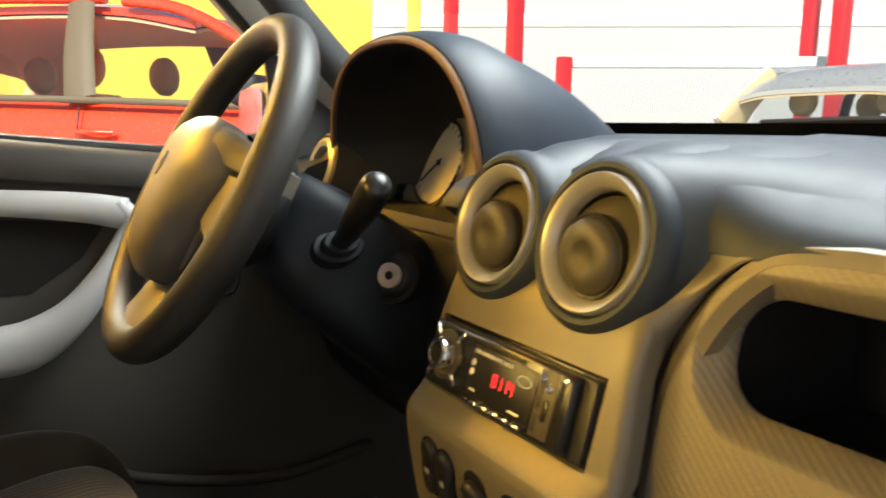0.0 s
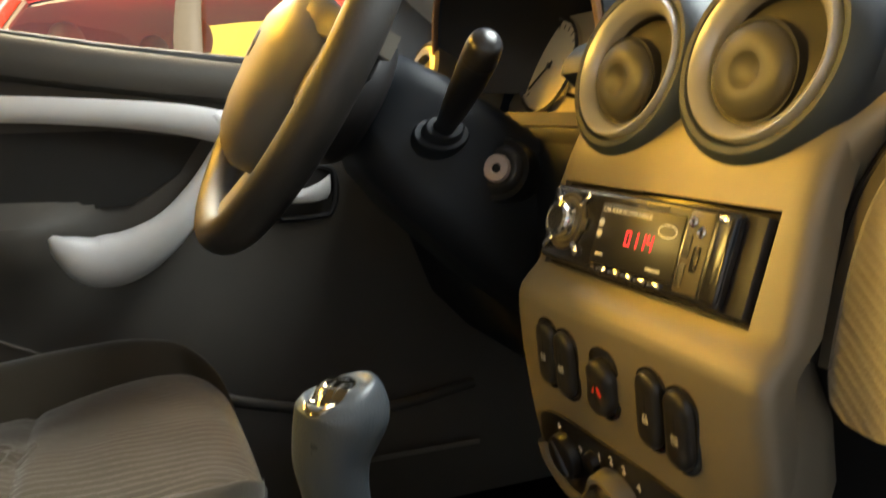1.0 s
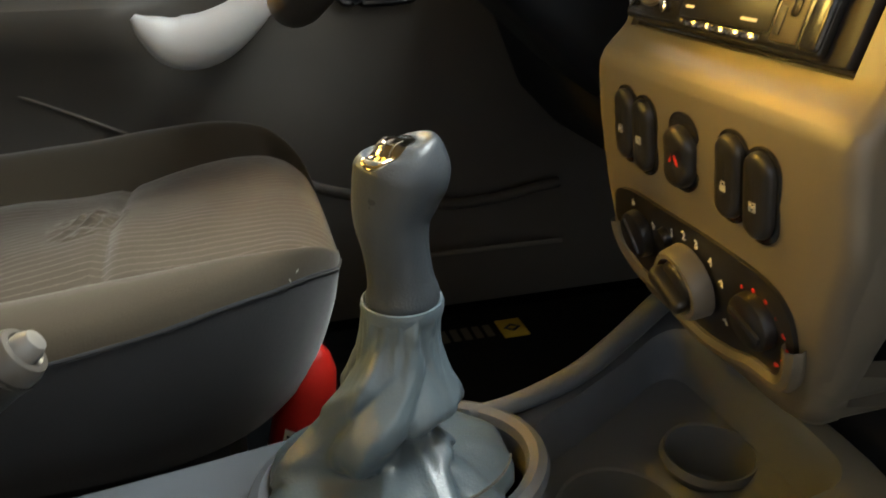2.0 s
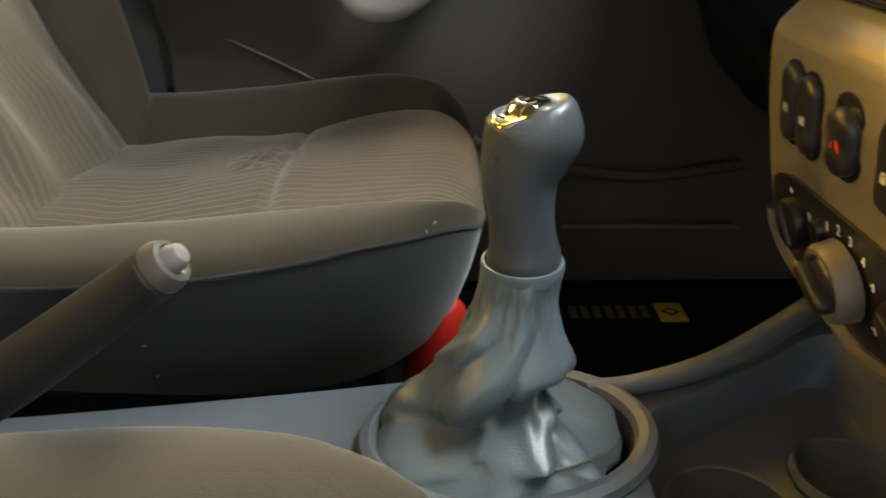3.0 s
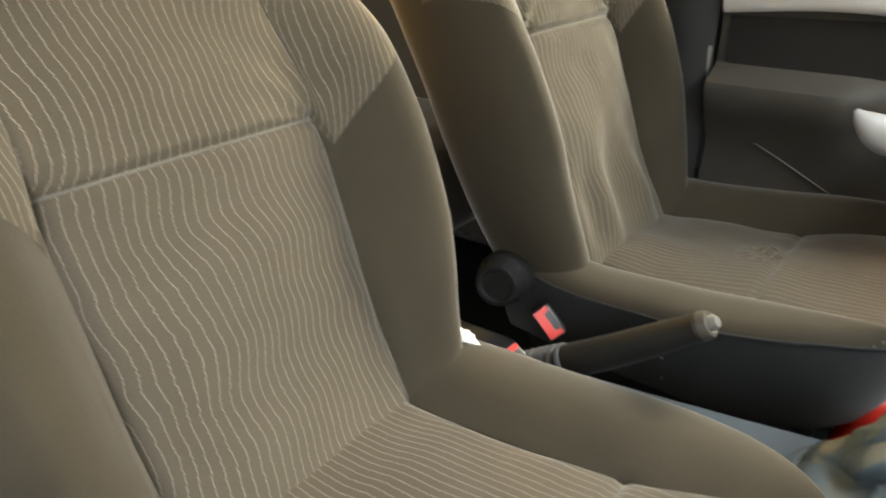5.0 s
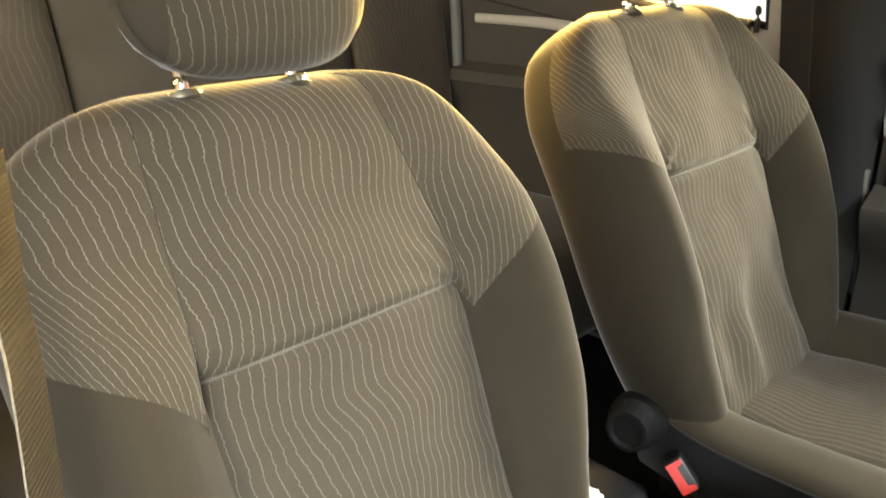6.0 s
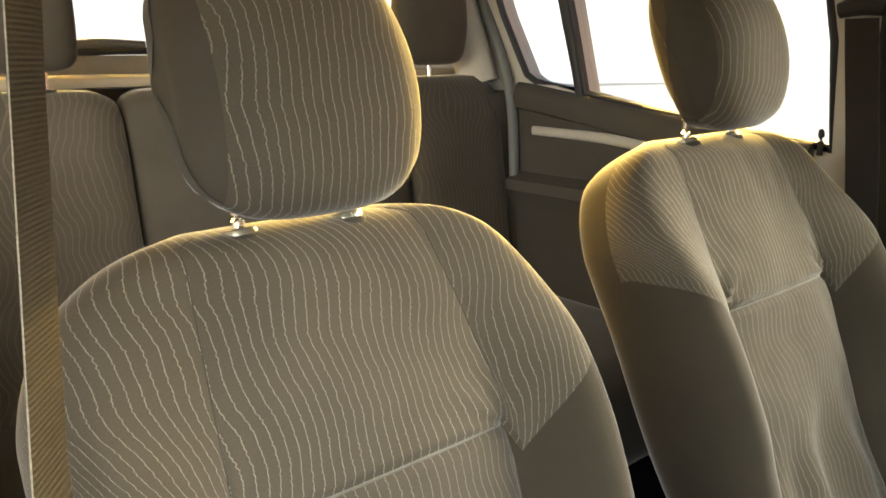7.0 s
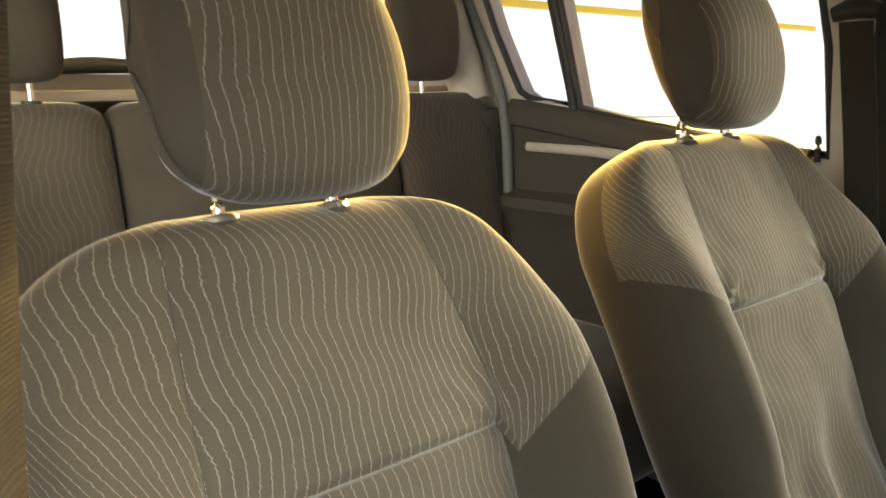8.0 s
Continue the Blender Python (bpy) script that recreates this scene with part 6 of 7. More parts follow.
part("bracket_wire", tube([(-0.17, -0.235, 0.44, 0.003, 0.003), (-0.16, -0.24, 0.40, 0.003, 0.003), (-0.17, -0.28, 0.375, 0.003, 0.003), (-0.2, -0.34, 0.36, 0.003, 0.003)], 20, 8), BLACK, ex, "black wire bracket")

# ---- driver's floor mat ----
THREAD = mat("dull_sewn_thread", (0.10, 0.092, 0.065), 0.9, bump=0.2)
mt = thing("floor_mat", "black carpet floor mat with yellow sewn badge", "floor mat", at=(-0.42, 0.0, 0.285))
part("mat", box(-0.64, -0.20, -0.22, 0.36, 0.282, 0.292, 0.004, 2), CARPET, mt, "black carpet mat")
part("badge", box(-0.597, -0.545, 0.078, 0.118, 0.2915, 0.2935, 0.0008), YELLOWTAG, mt, "yellow square badge")
part("badge_diamond", fill_plate([(-0.571, 0.112), (-0.560, 0.098), (-0.571, 0.084), (-0.582, 0.098)], [[(-0.571, 0.106), (-0.577, 0.098), (-0.571, 0.090), (-0.565, 0.098)]], lambda u, v: Vector((u, v, 0.2942)), (0, 0, -0.001)), BLACK, mt)
for k in range(7):
    part("sewn_bar", box(-0.590, -0.556, 0.066 - 0.0175 * k - 0.011, 0.066 - 0.0175 * k, 0.2915, 0.2932), THREAD, mt, "pale sewn bar", smooth=False)

# ---- body shell ----
def side_z(y):
    """Window sill height along the car."""
    return interp(y, [-2.1, -1.54, -1.385, -1.22, -0.9, -0.3, -0.1, 0.35], [1.20, 1.140, 1.118, 1.092, 1.052, 0.984, 0.968, 0.955])


def side_x(z, y=0.0):
    """The side leans in above the sill."""
    return 0.697 - 0.22 * max(0.0, z - 1.14)


solo("floor", box(-0.75, 0.75, -2.1, 0.75, 0.255, 0.282), CARPET, "black carpeted car floor", "floor", kind="structure")
solo("firewall", box(-0.75, 0.75, 0.64, 0.69, 0.28, 0.96), CARPET, "dark carpeted firewall", "wall", kind="structure")
rows = [[(x, y, z - 0.05 * abs(x / 0.6) ** 3) for y, z in ((-2.15, 1.44), (-1.6, 1.50), (-0.9, 1.52), (-0.2, 1.48), (0.02, 1.42), (0.02, 1.44), (-0.2, 1.50), (-0.9, 1.54), (-1.6, 1.52), (-2.15, 1.46))] for x in np.linspace(-0.60, 0.60, 17)]
solo("ceiling", rows_mesh(rows), HEADLINER, "pale beige roof lining", "ceiling", kind="structure")


def side_frame(name, s, label, open_front):
    """Pillars and window frames of one side as a plate with window openings."""
    outer = [(0.40, 0.90), (0.34, 0.99), (0.105, 1.185), (-0.10, 1.355), (-0.22, 1.42), (-0.9, 1.47), (-1.6, 1.49), (-1.85, 1.47), (-2.12, 1.30), (-2.12, 0.55), (-0.64, 0.55), (-0.64, 0.90)]
    if open_front:
        outer = [(0.40, 0.90), (0.34, 0.99), (0.105, 1.185), (-0.10, 1.355), (-0.22, 1.42), (-0.9, 1.47), (-1.6, 1.49), (-1.85, 1.47), (-2.12, 1.30), (-2.12, 0.55), (-0.80, 0.28), (-0.75, 0.55), (-0.79, 1.0), (-0.83, 1.40), (-0.26, 1.385), (-0.13, 1.30), (0.05, 1.14), (0.26, 0.96), (0.30, 0.55), (0.40, 0.55)]
        holes = []
    else:
        holes = [[tuple(p) for p in ((0.205, 0.968), (0.06, 1.105), (-0.13, 1.285), (-0.24, 1.385), (-0.50, 1.41), (-0.745, 1.415), (-0.765, 1.20), (-0.75, 1.035), (-0.55, 1.012), (-0.3, 0.986), (0.0, 0.967))]]
    holes.append([(-0.832, 1.041), (-0.838, 1.22), (-0.86, 1.41), (-1.2, 1.44), (-1.403, 1.445), (-1.388, 1.27), (-1.373, 1.124), (-1.22, 1.094)])
    holes.append([(-1.398, 1.130), (-1.413, 1.27), (-1.430, 1.446), (-1.53, 1.445), (-1.622, 1.44), (-1.630, 1.41), (-1.604, 1.30), (-1.570, 1.205), (-1.554, 1.163), (-1.528, 1.147)])
    ob = solo(name, fill_plate(outer, holes, lambda y, z: Vector((s * side_x(z, y), y, z)), (s * 0.05, 0, 0)), TRIM, label, "car side", kind="structure")
    return holes


left_holes = side_frame("wall_left", -1, "beige plastic pillars and window frames of the car side", False)
right_holes = side_frame("wall_right", 1, "beige plastic pillars and window frames of the car side", True)
for k, h in enumerate(left_holes):
    w = thing("window_%d" % (k + 1), "clear side window glass in a black rubber seal", "window", kind="structure", at=(-0.7, h[0][0], h[0][1]))
    part("pane", fill_plate(h, [], lambda y, z: Vector((-side_x(z) - 0.03, y, z)), (-0.004, 0, 0)), GLASS, w).visible_shadow = False
    part("window_seal", bead([Vector((-side_x(z) - 0.002, y, z)) for y, z in h], 0.008, True), RUBBER, w, "black rubber window seal")
for k, h in enumerate(right_holes):
    w = thing("window_%d" % (k + 4), "clear side window glass in a black rubber seal", "window", kind="structure", at=(0.7, h[0][0], h[0][1]))
    part("pane", fill_plate(h, [], lambda y, z: Vector((side_x(z) + 0.03, y, z)), (0.004, 0, 0)), GLASS, w).visible_shadow = False
    part("window_seal", bead([Vector((side_x(z) + 0.002, y, z)) for y, z in h], 0.008, True), RUBBER, w, "black rubber window seal")
# dark outer skin below the sills
for s in (-1, 1):
    y1 = 0.75 if s < 0 else -0.80
    solo("body_side", box(min(s * 0.76, s * 0.80), max(s * 0.76, s * 0.80), -2.2, y1, 0.25, 0.955, 0.01), BODYPAINT, "painted lower body side", "car side", kind="structure")
# dark window pillar covers
for y0, y1, z0, z1 in ((0.235, -0.13, 0.965, 1.295),):
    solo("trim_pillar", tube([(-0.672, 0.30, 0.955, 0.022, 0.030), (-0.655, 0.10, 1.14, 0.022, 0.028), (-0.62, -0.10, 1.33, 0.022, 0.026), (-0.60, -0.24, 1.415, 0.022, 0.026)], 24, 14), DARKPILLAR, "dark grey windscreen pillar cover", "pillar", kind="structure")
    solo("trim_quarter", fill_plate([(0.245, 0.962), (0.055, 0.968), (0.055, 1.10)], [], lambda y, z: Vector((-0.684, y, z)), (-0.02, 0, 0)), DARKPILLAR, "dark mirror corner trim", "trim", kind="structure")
    solo("window_post", tube([(-0.69, 0.060, 0.965, 0.008, 0.010), (-0.685, 0.050, 1.06, 0.008, 0.010), (-0.67, 0.035, 1.125, 0.008, 0.010)], 12, 10), RUBBER, "dark slim window post", "window frame", kind="structure")
solo("trim_cowl", box(-0.70, 0.70, 0.60, 0.86, 0.93, 0.965, 0.012, 2), RUBBER, "black plastic windscreen cowl", "trim", kind="structure")
ws = thing("windscreen", "clear windscreen glass with black lower band", "window", kind="structure", at=(0, 0.6, 0.98))
rows = [[(x * (1 - 0.10 * t), 0.68 - 0.78 * t - 0.10 * (x / 0.68) ** 2, 0.972 + 0.43 * t) for x in np.linspace(-0.68, 0.68, 15)] for t in np.linspace(0, 1, 9)]
part("pane", rows_mesh(rows, False), GLASS, ws).visible_shadow = False
rows = [[(x * (1 - 0.10 * t), 0.682 - 0.78 * t - 0.10 * (x / 0.68) ** 2, 0.974 + 0.43 * t) for x in np.linspace(-0.68, 0.68, 15)] for t in np.linspace(0, 0.13, 4)]
part("black_band", rows_mesh(rows, False), GLOSSBAND, ws, "black printed edge band")
wip = thing("windscreen_wiper", "black wiper arm resting at the foot of the windscreen", "wiper", at=(0.2, 0.66, 0.99))
part("arm", tube([(0.55, 0.66, 1.015, 0.008, 0.006), (0.2, 0.655, 1.028, 0.007, 0.006), (-0.10, 0.645, 1.036, 0.006, 0.005), (-0.28, 0.635, 1.032, 0.006, 0.005)], 24, 10), RUBBER, wip, "black wiper arm")
part("blade", tube([(0.42, 0.665, 1.016, 0.004, 0.008), (0.0, 0.665, 1.024, 0.004, 0.009), (-0.38, 0.645, 1.020, 0.004, 0.007)], 20, 8), RUBBER, wip, "black wiper blade")

# rear end: shelf, tailgate frame and glass
solo("parcel_shelf", box(-0.66, 0.66, -2.12, -1.735, 1.158, 1.180, 0.008, 2), SHELF, "pale beige rear parcel shelf", "shelf", kind="structure")
tail = [(-0.66, 0.5), (0.66, 0.5), (0.64, 1.25), (0.56, 1.50), (-0.56, 1.50), (-0.64, 1.25)]
thole = [(-0.54, 1.222), (0.54, 1.222), (0.47, 1.45), (-0.47, 1.45)]
solo("wall_rear", fill_plate(tail, [thole], lambda x, z: Vector((x, -2.14 + 0.25 * max(0, z - 1.2), z)), (0, -0.05, 0)), SHELF, "pale beige tailgate lining with window", "tailgate", kind="structure")
w = thing("window_8", "clear rear window glass with dark arched edge", "window", kind="structure", at=(0, -2.13, 1.26))
part("pane", fill_plate(thole, [], lambda x, z: Vector((x, -2.16 + 0.25 * (z - 1.2), z)), (0, -0.004, 0)), GLASS, w).visible_shadow = False
part("window_seal", bead([Vector((x, -2.135 + 0.25 * (z - 1.2), z)) for x, z in [tuple(p) for p in spline([(-0.54, 1.215), (-0.25, 1.228), (0.0, 1.232), (0.25, 1.228), (0.54, 1.215)], 30)]], 0.009, False), RUBBER, w, "dark arched lower seal")
rwp = thing("rear_wiper", "grey rear wiper motor cover on the tailgate glass", "wiper", at=(0.15, -2.15, 1.30))
part("cover", tube([(0.20, -2.10, 1.243, 0.012, 0.010), (0.12, -2.10, 1.248, 0.014, 0.011), (0.02, -2.10, 1.246, 0.010, 0.008)], 14, 12), GREYPL, rwp, "grey wiper cover")
for s in (-1, 1):
    solo("rear_pillar", tube([(s * 0.640, -1.665, 1.14, 0.05, 0.05), (s * 0.615, -1.715, 1.32, 0.05, 0.05), (s * 0.585, -1.755, 1.45, 0.05, 0.05)], 14, 16, up=(0, 1, 0)), TRIM, "pale beige rear pillar trim", "pillar", kind="structure")
    solo("rear_side_trim", box(min(s * 0.60, s * 0.72), max(s * 0.60, s * 0.72), -2.12, -1.60, 0.5, 1.125, 0.02, 2), DARK, "charcoal rear side trim", "trim", kind="structure")

# ---- driver door ----
door = thing("door_1", "closed charcoal plastic driver door with silver trim strip and pull handle", "car door", kind="structure", at=(-0.70, -0.1, 0.30))
rows = []
for y in np.linspace(0.36, -0.615, 30):
    zs = side_z(y)
    rows.append([(x, y, z) for x, z in ((-0.755, zs - 0.01), (-0.700, zs + 0.001), (-0.690, zs + 0.003), (-0.678, zs - 0.001), (-0.668, zs - 0.012), (-0.662, zs - 0.030), (-0.668, zs - 0.046), (-0.680, zs - 0.052), (-0.755, zs - 0.055))])
part("sill_cap", rows_mesh(rows), DARK, door, "dark grained window sill cap")
rows = []
for y in np.linspace(0.36, -0.612, 40):
    zs = side_z(y)
    arm = smooth01((-0.30 - y) / 0.12)
    rows.append([(x, y, z) for x, z in ((-0.755, zs - 0.05), (-0.688, zs - 0.052), (-0.684, zs - 0.10), (-0.684, 0.80), (-0.684 + 0.030 * arm, 0.785), (-0.684 + 0.052 * arm, 0.772), (-0.684 + 0.054 * arm, 0.757), (-0.684 + 0.035 * arm, 0.715),
                                       (-0.682, 0.66), (-0.676, 0.60), (-0.672, 0.50), (-0.668, 0.44), (-0.655, 0.42), (-0.650, 0.36), (-0.655, 0.30), (-0.755, 0.29))])
part("panel", rows_mesh(rows), DARK, door, "charcoal grained door panel with armrest")
part("silver_strip", tube([(-0.676, -0.612, 0.898, 0.006, 0.017), (-0.672, -0.45, 0.910, 0.007, 0.016), (-0.668, -0.32, 0.908, 0.009, 0.017), (-0.664, -0.22, 0.900, 0.010, 0.020), (-0.660, -0.165, 0.890, 0.010, 0.022)], 30, 14), PALE, door, "pale silver door strip")
part("pull_handle", tube([(-0.664, -0.175, 0.905, 0.012, 0.012), (-0.660, -0.158, 0.880, 0.014, 0.014), (-0.655, -0.172, 0.850, 0.016, 0.014), (-0.642, -0.200, 0.808, 0.018, 0.017), (-0.628, -0.238, 0.765, 0.020, 0.023), (-0.615, -0.285, 0.737, 0.020, 0.031), (-0.606, -0.325, 0.733, 0.018, 0.031), (-0.600, -0.355, 0.750, 0.012, 0.018), (-0.598, -0.371, 0.765, 0.003, 0.004)], 60, 20, up=(0, -0.3, 1)), PALE, door, "pale silver curved door pull")
part("recess", fill_plate([(-0.60, 0.80), (-0.40, 0.782), (-0.28, 0.79), (-0.22, 0.83), (-0.19, 0.875), (-0.30, 0.885), (-0.60, 0.878)], [], lambda y, z: Vector((-0.6805, y, z))), DARKFELT, door, "dark felt door insert")
SPEAKER = mat("grey_black_speaker_plastic", (0.04, 0.042, 0.045), 0.5, fine=500, bump=0.5)
SPEAKRIM = mat("worn_grey_speaker_rim", (0.085, 0.088, 0.09), 0.45, bump=0.1)
SPK = frame_to((-0.662, 0.032, 0.582), (1, 0, 0))
part("speaker_grille", revolve([(0, 0.003), (0.068, 0.003), (0.074, 0.004), (0.078, 0.002), (0.082, 0.006), (0.086, 0.004), (0.088, -0.014), (0, -0.014)], SPK, 48), SPEAKER, door, "round speaker cover")
part("speaker_ring", revolve([(0.0885, -0.004), (0.0885, 0.007), (0.0905, 0.0095), (0.0930, 0.007), (0.0945, -0.004)], SPK, 56), SPEAKRIM, door, "raised ring round the speaker")
cup = [(-0.120, 0.768), (-0.105, 0.762), (-0.030, 0.764), (-0.016, 0.772), (-0.010, 0.790), (-0.010, 0.815), (-0.018, 0.832), (-0.045, 0.836), (-0.085, 0.822), (-0.112, 0.800), (-0.122, 0.782)]
cup = [tuple(p) for p in spline(cup + cup[:1], 45)[:-1]]
lc = part("inside_latch_cup", fill_plate(cup, [], lambda y, z: Vector((-0.682, y, z))), DARKFELT, door, "dark latch recess")
part("cup_rim", bead([Vector((-0.681, y, z)) for y, z in cup], 0.0045), BLACK, lc, "rounded rim of the latch recess")
rows = []
for y, z0, z1, x in ((-0.106, 0.783, 0.788, -0.676), (-0.092, 0.7845, 0.798, -0.669), (-0.075, 0.7845, 0.802, -0.665), (-0.055, 0.785, 0.806, -0.663), (-0.038, 0.787, 0.813, -0.663), (-0.026, 0.790, 0.821, -0.665), (-0.021, 0.797, 0.824, -0.668)):
    rows.append([(x - 0.006, y, z0), (x, y, z0 + 0.002), (x + 0.003, y, z0 + 0.55 * (z1 - z0)), (x - 0.001, y, z1 - 0.002), (x - 0.005, y, z1), (x - 0.010, y, z1 - 0.003)])
part("inside_latch", rows_mesh(rows), PALE, door, "silver inner door latch")
part("pocket_edge", tube([(-0.655, 0.20, 0.49, 0.008, 0.008), (-0.640, 0.03, 0.478, 0.008, 0.008), (-0.640, -0.15, 0.515, 0.008, 0.008), (-0.655, -0.22, 0.55, 0.006, 0.006)], 24, 10), DARK, door, "rounded door pocket edge")
part("crease_line", tube([(-0.680, -0.55, 0.678, 0.002, 0.002), (-0.678, -0.47, 0.640, 0.002, 0.002), (-0.676, -0.39, 0.600, 0.002, 0.002)], 10, 8), SOFTLINE, door, "raised panel crease")
part("sill_plate", tube([(-0.63, 0.2, 0.402, 0.004, 0.004), (-0.63, -0.06, 0.404, 0.004, 0.004)], 6, 8), SOFTLINE, door)
part("seal_line", tube([(-0.690, -0.618, 0.60, 0.006, 0.006), (-0.690, -0.628, 0.80, 0.006, 0.006), (-0.688, -0.65, 0.98, 0.006, 0.006)], 12, 8), RUBBER, door, "black door seal")
part("striker", box(-0.695, -0.675, -0.640, -0.622, 0.765, 0.825, 0.003), GREYPL, door, "pale worn striker plate")
mirror = part("door_mirror", box(-0.90, -0.74, 0.055, 0.13, 0.985, 1.085, 0.03, 4), TRIM, door, "pale door mirror housing")
part("mirror_glass", fill_plate(round_rect(-0.885, -0.755, 1.0, 1.072, 0.02), [], lambda x, z: Vector((x, 0.0535, z)), (0, 0.002, 0)), CHROME, mirror, "mirror glass")

# ---- B-pillar lower cover, rear door ----
for s in (-1, 1):
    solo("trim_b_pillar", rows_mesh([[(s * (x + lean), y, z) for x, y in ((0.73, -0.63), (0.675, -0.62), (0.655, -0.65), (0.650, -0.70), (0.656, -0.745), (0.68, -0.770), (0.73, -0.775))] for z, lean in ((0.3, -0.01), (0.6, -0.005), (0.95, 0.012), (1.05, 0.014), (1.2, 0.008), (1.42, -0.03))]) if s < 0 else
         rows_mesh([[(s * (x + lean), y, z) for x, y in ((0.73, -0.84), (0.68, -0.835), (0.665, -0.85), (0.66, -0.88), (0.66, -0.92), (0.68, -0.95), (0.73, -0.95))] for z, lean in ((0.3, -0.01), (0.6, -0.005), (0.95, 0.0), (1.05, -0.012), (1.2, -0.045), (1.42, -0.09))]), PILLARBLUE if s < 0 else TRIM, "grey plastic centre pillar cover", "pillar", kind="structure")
for s in (-1, 1):
    d2 = thing("door_2" if s < 0 else "door_3", "closed charcoal plastic rear door with pale trim strip", "car door", kind="structure", at=(s * 0.70, -1.2, 0.3))
    rows = []
    for y in np.linspace(-0.86, -1.575, 24):
        zs = side_z(y)
        rows.append([(s * x, y, z) for x, z in ((0.755, zs - 0.01), (0.70, zs + 0.002), (0.686, zs + 0.002), (0.674, zs - 0.008), (0.667, zs - 0.03), (0.670, zs - 0.055), (0.684, zs - 0.062), (0.688, zs - 0.10), (0.688, 0.93), (0.645, 0.915), (0.640, 0.89), (0.675, 0.84), (0.67, 0.6), (0.66, 0.35), (0.755, 0.30))])
    part("panel", rows_mesh(rows), DARK, d2, "charcoal grained rear door panel")
    part("trim_strip", tube([(s * 0.682, -1.520, 1.033, 0.006, 0.011), (s * 0.680, -1.40, 1.031, 0.007, 0.011), (s * 0.680, -1.27, 1.026, 0.007, 0.012), (s * 0.682, -1.02, 1.0, 0.006, 0.012)], 24, 12), TRIM, d2, "pale champagne trim strip")
    part("window_divider", tube([(s * (side_x(1.14) - 0.004), -1.385, 1.11, 0.013, 0.010), (s * (side_x(1.27) - 0.004), -1.400, 1.27, 0.013, 0.010), (s * (side_x(1.43) - 0.004), -1.417, 1.43, 0.013, 0.010)], 10, 10), RUBBER, d2, "black window divider")
    part("door_seal", tube([(s * 0.630, -1.700, 1.46, 0.012, 0.014), (s * 0.650, -1.660, 1.33, 0.012, 0.014), (s * 0.668, -1.612, 1.20, 0.012, 0.014), (s * 0.672, -1.582, 1.08, 0.012, 0.014), (s * 0.672, -1.572, 0.9, 0.012, 0.014)], 24, 12, up=(1, 0, 0)), SEALGREY, d2, "grey rubber door seal")
    part("lock_pin", tube([(s * 0.690, -0.847, 1.03, 0.005, 0.005), (s * 0.690, -0.847, 1.066, 0.0055, 0.0055), (s * 0.690, -0.849, 1.075, 0.003, 0.003)], 8, 10), BLACK, d2, "black lock pin")


# ---- front seat belts ----
def seat_belt(name, label, s, top, low, mid):
    b = thing(name, label, "seat belt", "front seat belts", at=top)
    top, low = Vector(top), Vector(low)
    pts = spline([tuple(top)] + [tuple(p) for p in mid] + [tuple(low)], 32)
    w = Vector((0.30 * s, 0.95, 0.0)).normalized() * 0.0235
    if s > 0:
        w = Vector((0.55, 0.835, 0.0)).normalized() * 0.0235
    rows = []
    for p in pts:
        p = Vector([float(v) for v in p])
        nrm = w.cross(Vector((0, 0, 1))).normalized() * 0.0008
        rows.append([p - w - nrm, p - w * 0.9 - nrm * 1.6, p + w * 0.9 - nrm * 1.6, p + w - nrm, p + w + nrm, p + w * 0.9 + nrm * 1.6, p - w * 0.9 + nrm * 1.6, p - w + nrm])
    part("webbing", rows_mesh(rows), BELT if s > 0 else BELTDARK, b, "brown grey woven webbing" if s > 0 else "dark woven webbing")
    for e in (-0.97, 0.97):
        part("edge_stitching", bead([Vector([float(v) for v in p]) + w * e for p in pts], 0.0009, False), BELTEDGE, b, "pale stitched belt edge")
    part("guide_loop", tube([(top.x - s * 0.002, top.y - 0.034, top.z + 0.012, 0.010, 0.012), (top.x, top.y, top.z + 0.020, 0.013, 0.017), (top.x - s * 0.002, top.y + 0.034, top.z + 0.012, 0.010, 0.012)], 16, 14), BLACK, b, "black plastic guide loop")
    part("anchor_bolt", revolve([(0, 0.01), (0.016, 0.008), (0.018, 0.0), (0, 0)], frame_to(top + Vector((s * 0.012, 0, 0.045)), (-s, 0, 0)), 24), BLACK, b, "black anchor cover")
    return b


seat_belt("seat_belt", "brown grey seat belt hanging down the door pillar", 1, (0.526, -0.752, 1.250), (0.655, -0.46, 0.42), [(0.538, -0.747, 1.122), (0.558, -0.700, 0.985), (0.570, -0.655, 0.93), (0.615, -0.55, 0.68)])
seat_belt("seat_belt", "dark seat belt hanging beside the worn driver seat", -1, (-0.628, -0.778, 1.252), (-0.648, -0.72, 0.42), [(-0.642, -0.748, 0.92)])

# ---- showroom outside ----
solo("ground", box(-40, 40, -40, 40, -0.1, 0), CONCRETE, "pale smooth concrete showroom floor", "floor", kind="structure")
# bright open daylight beyond the showroom
rows = []
for z in (0.0, 6.0, 14.0):
    rows.append([(38 * math.cos(a), 38 * math.sin(a), z) for a in np.linspace(radians(55), radians(285), 49)])
solo("backdrop", rows_mesh(rows, False), DAYLIGHT, "blown out daylight beyond the showroom", "backdrop", kind="structure")


PILLARBROWN = mat("brown_grey_pillar_film", (0.15, 0.115, 0.07), 0.6, bump=0.1)
CABINTRIM = mat("brown_grey_cabin_trim", (0.62, 0.50, 0.30), 0.75, bump=0.1)
CABINSEAT = cloth_mat("brown_grey_cabin_seat", (0.40, 0.32, 0.17))


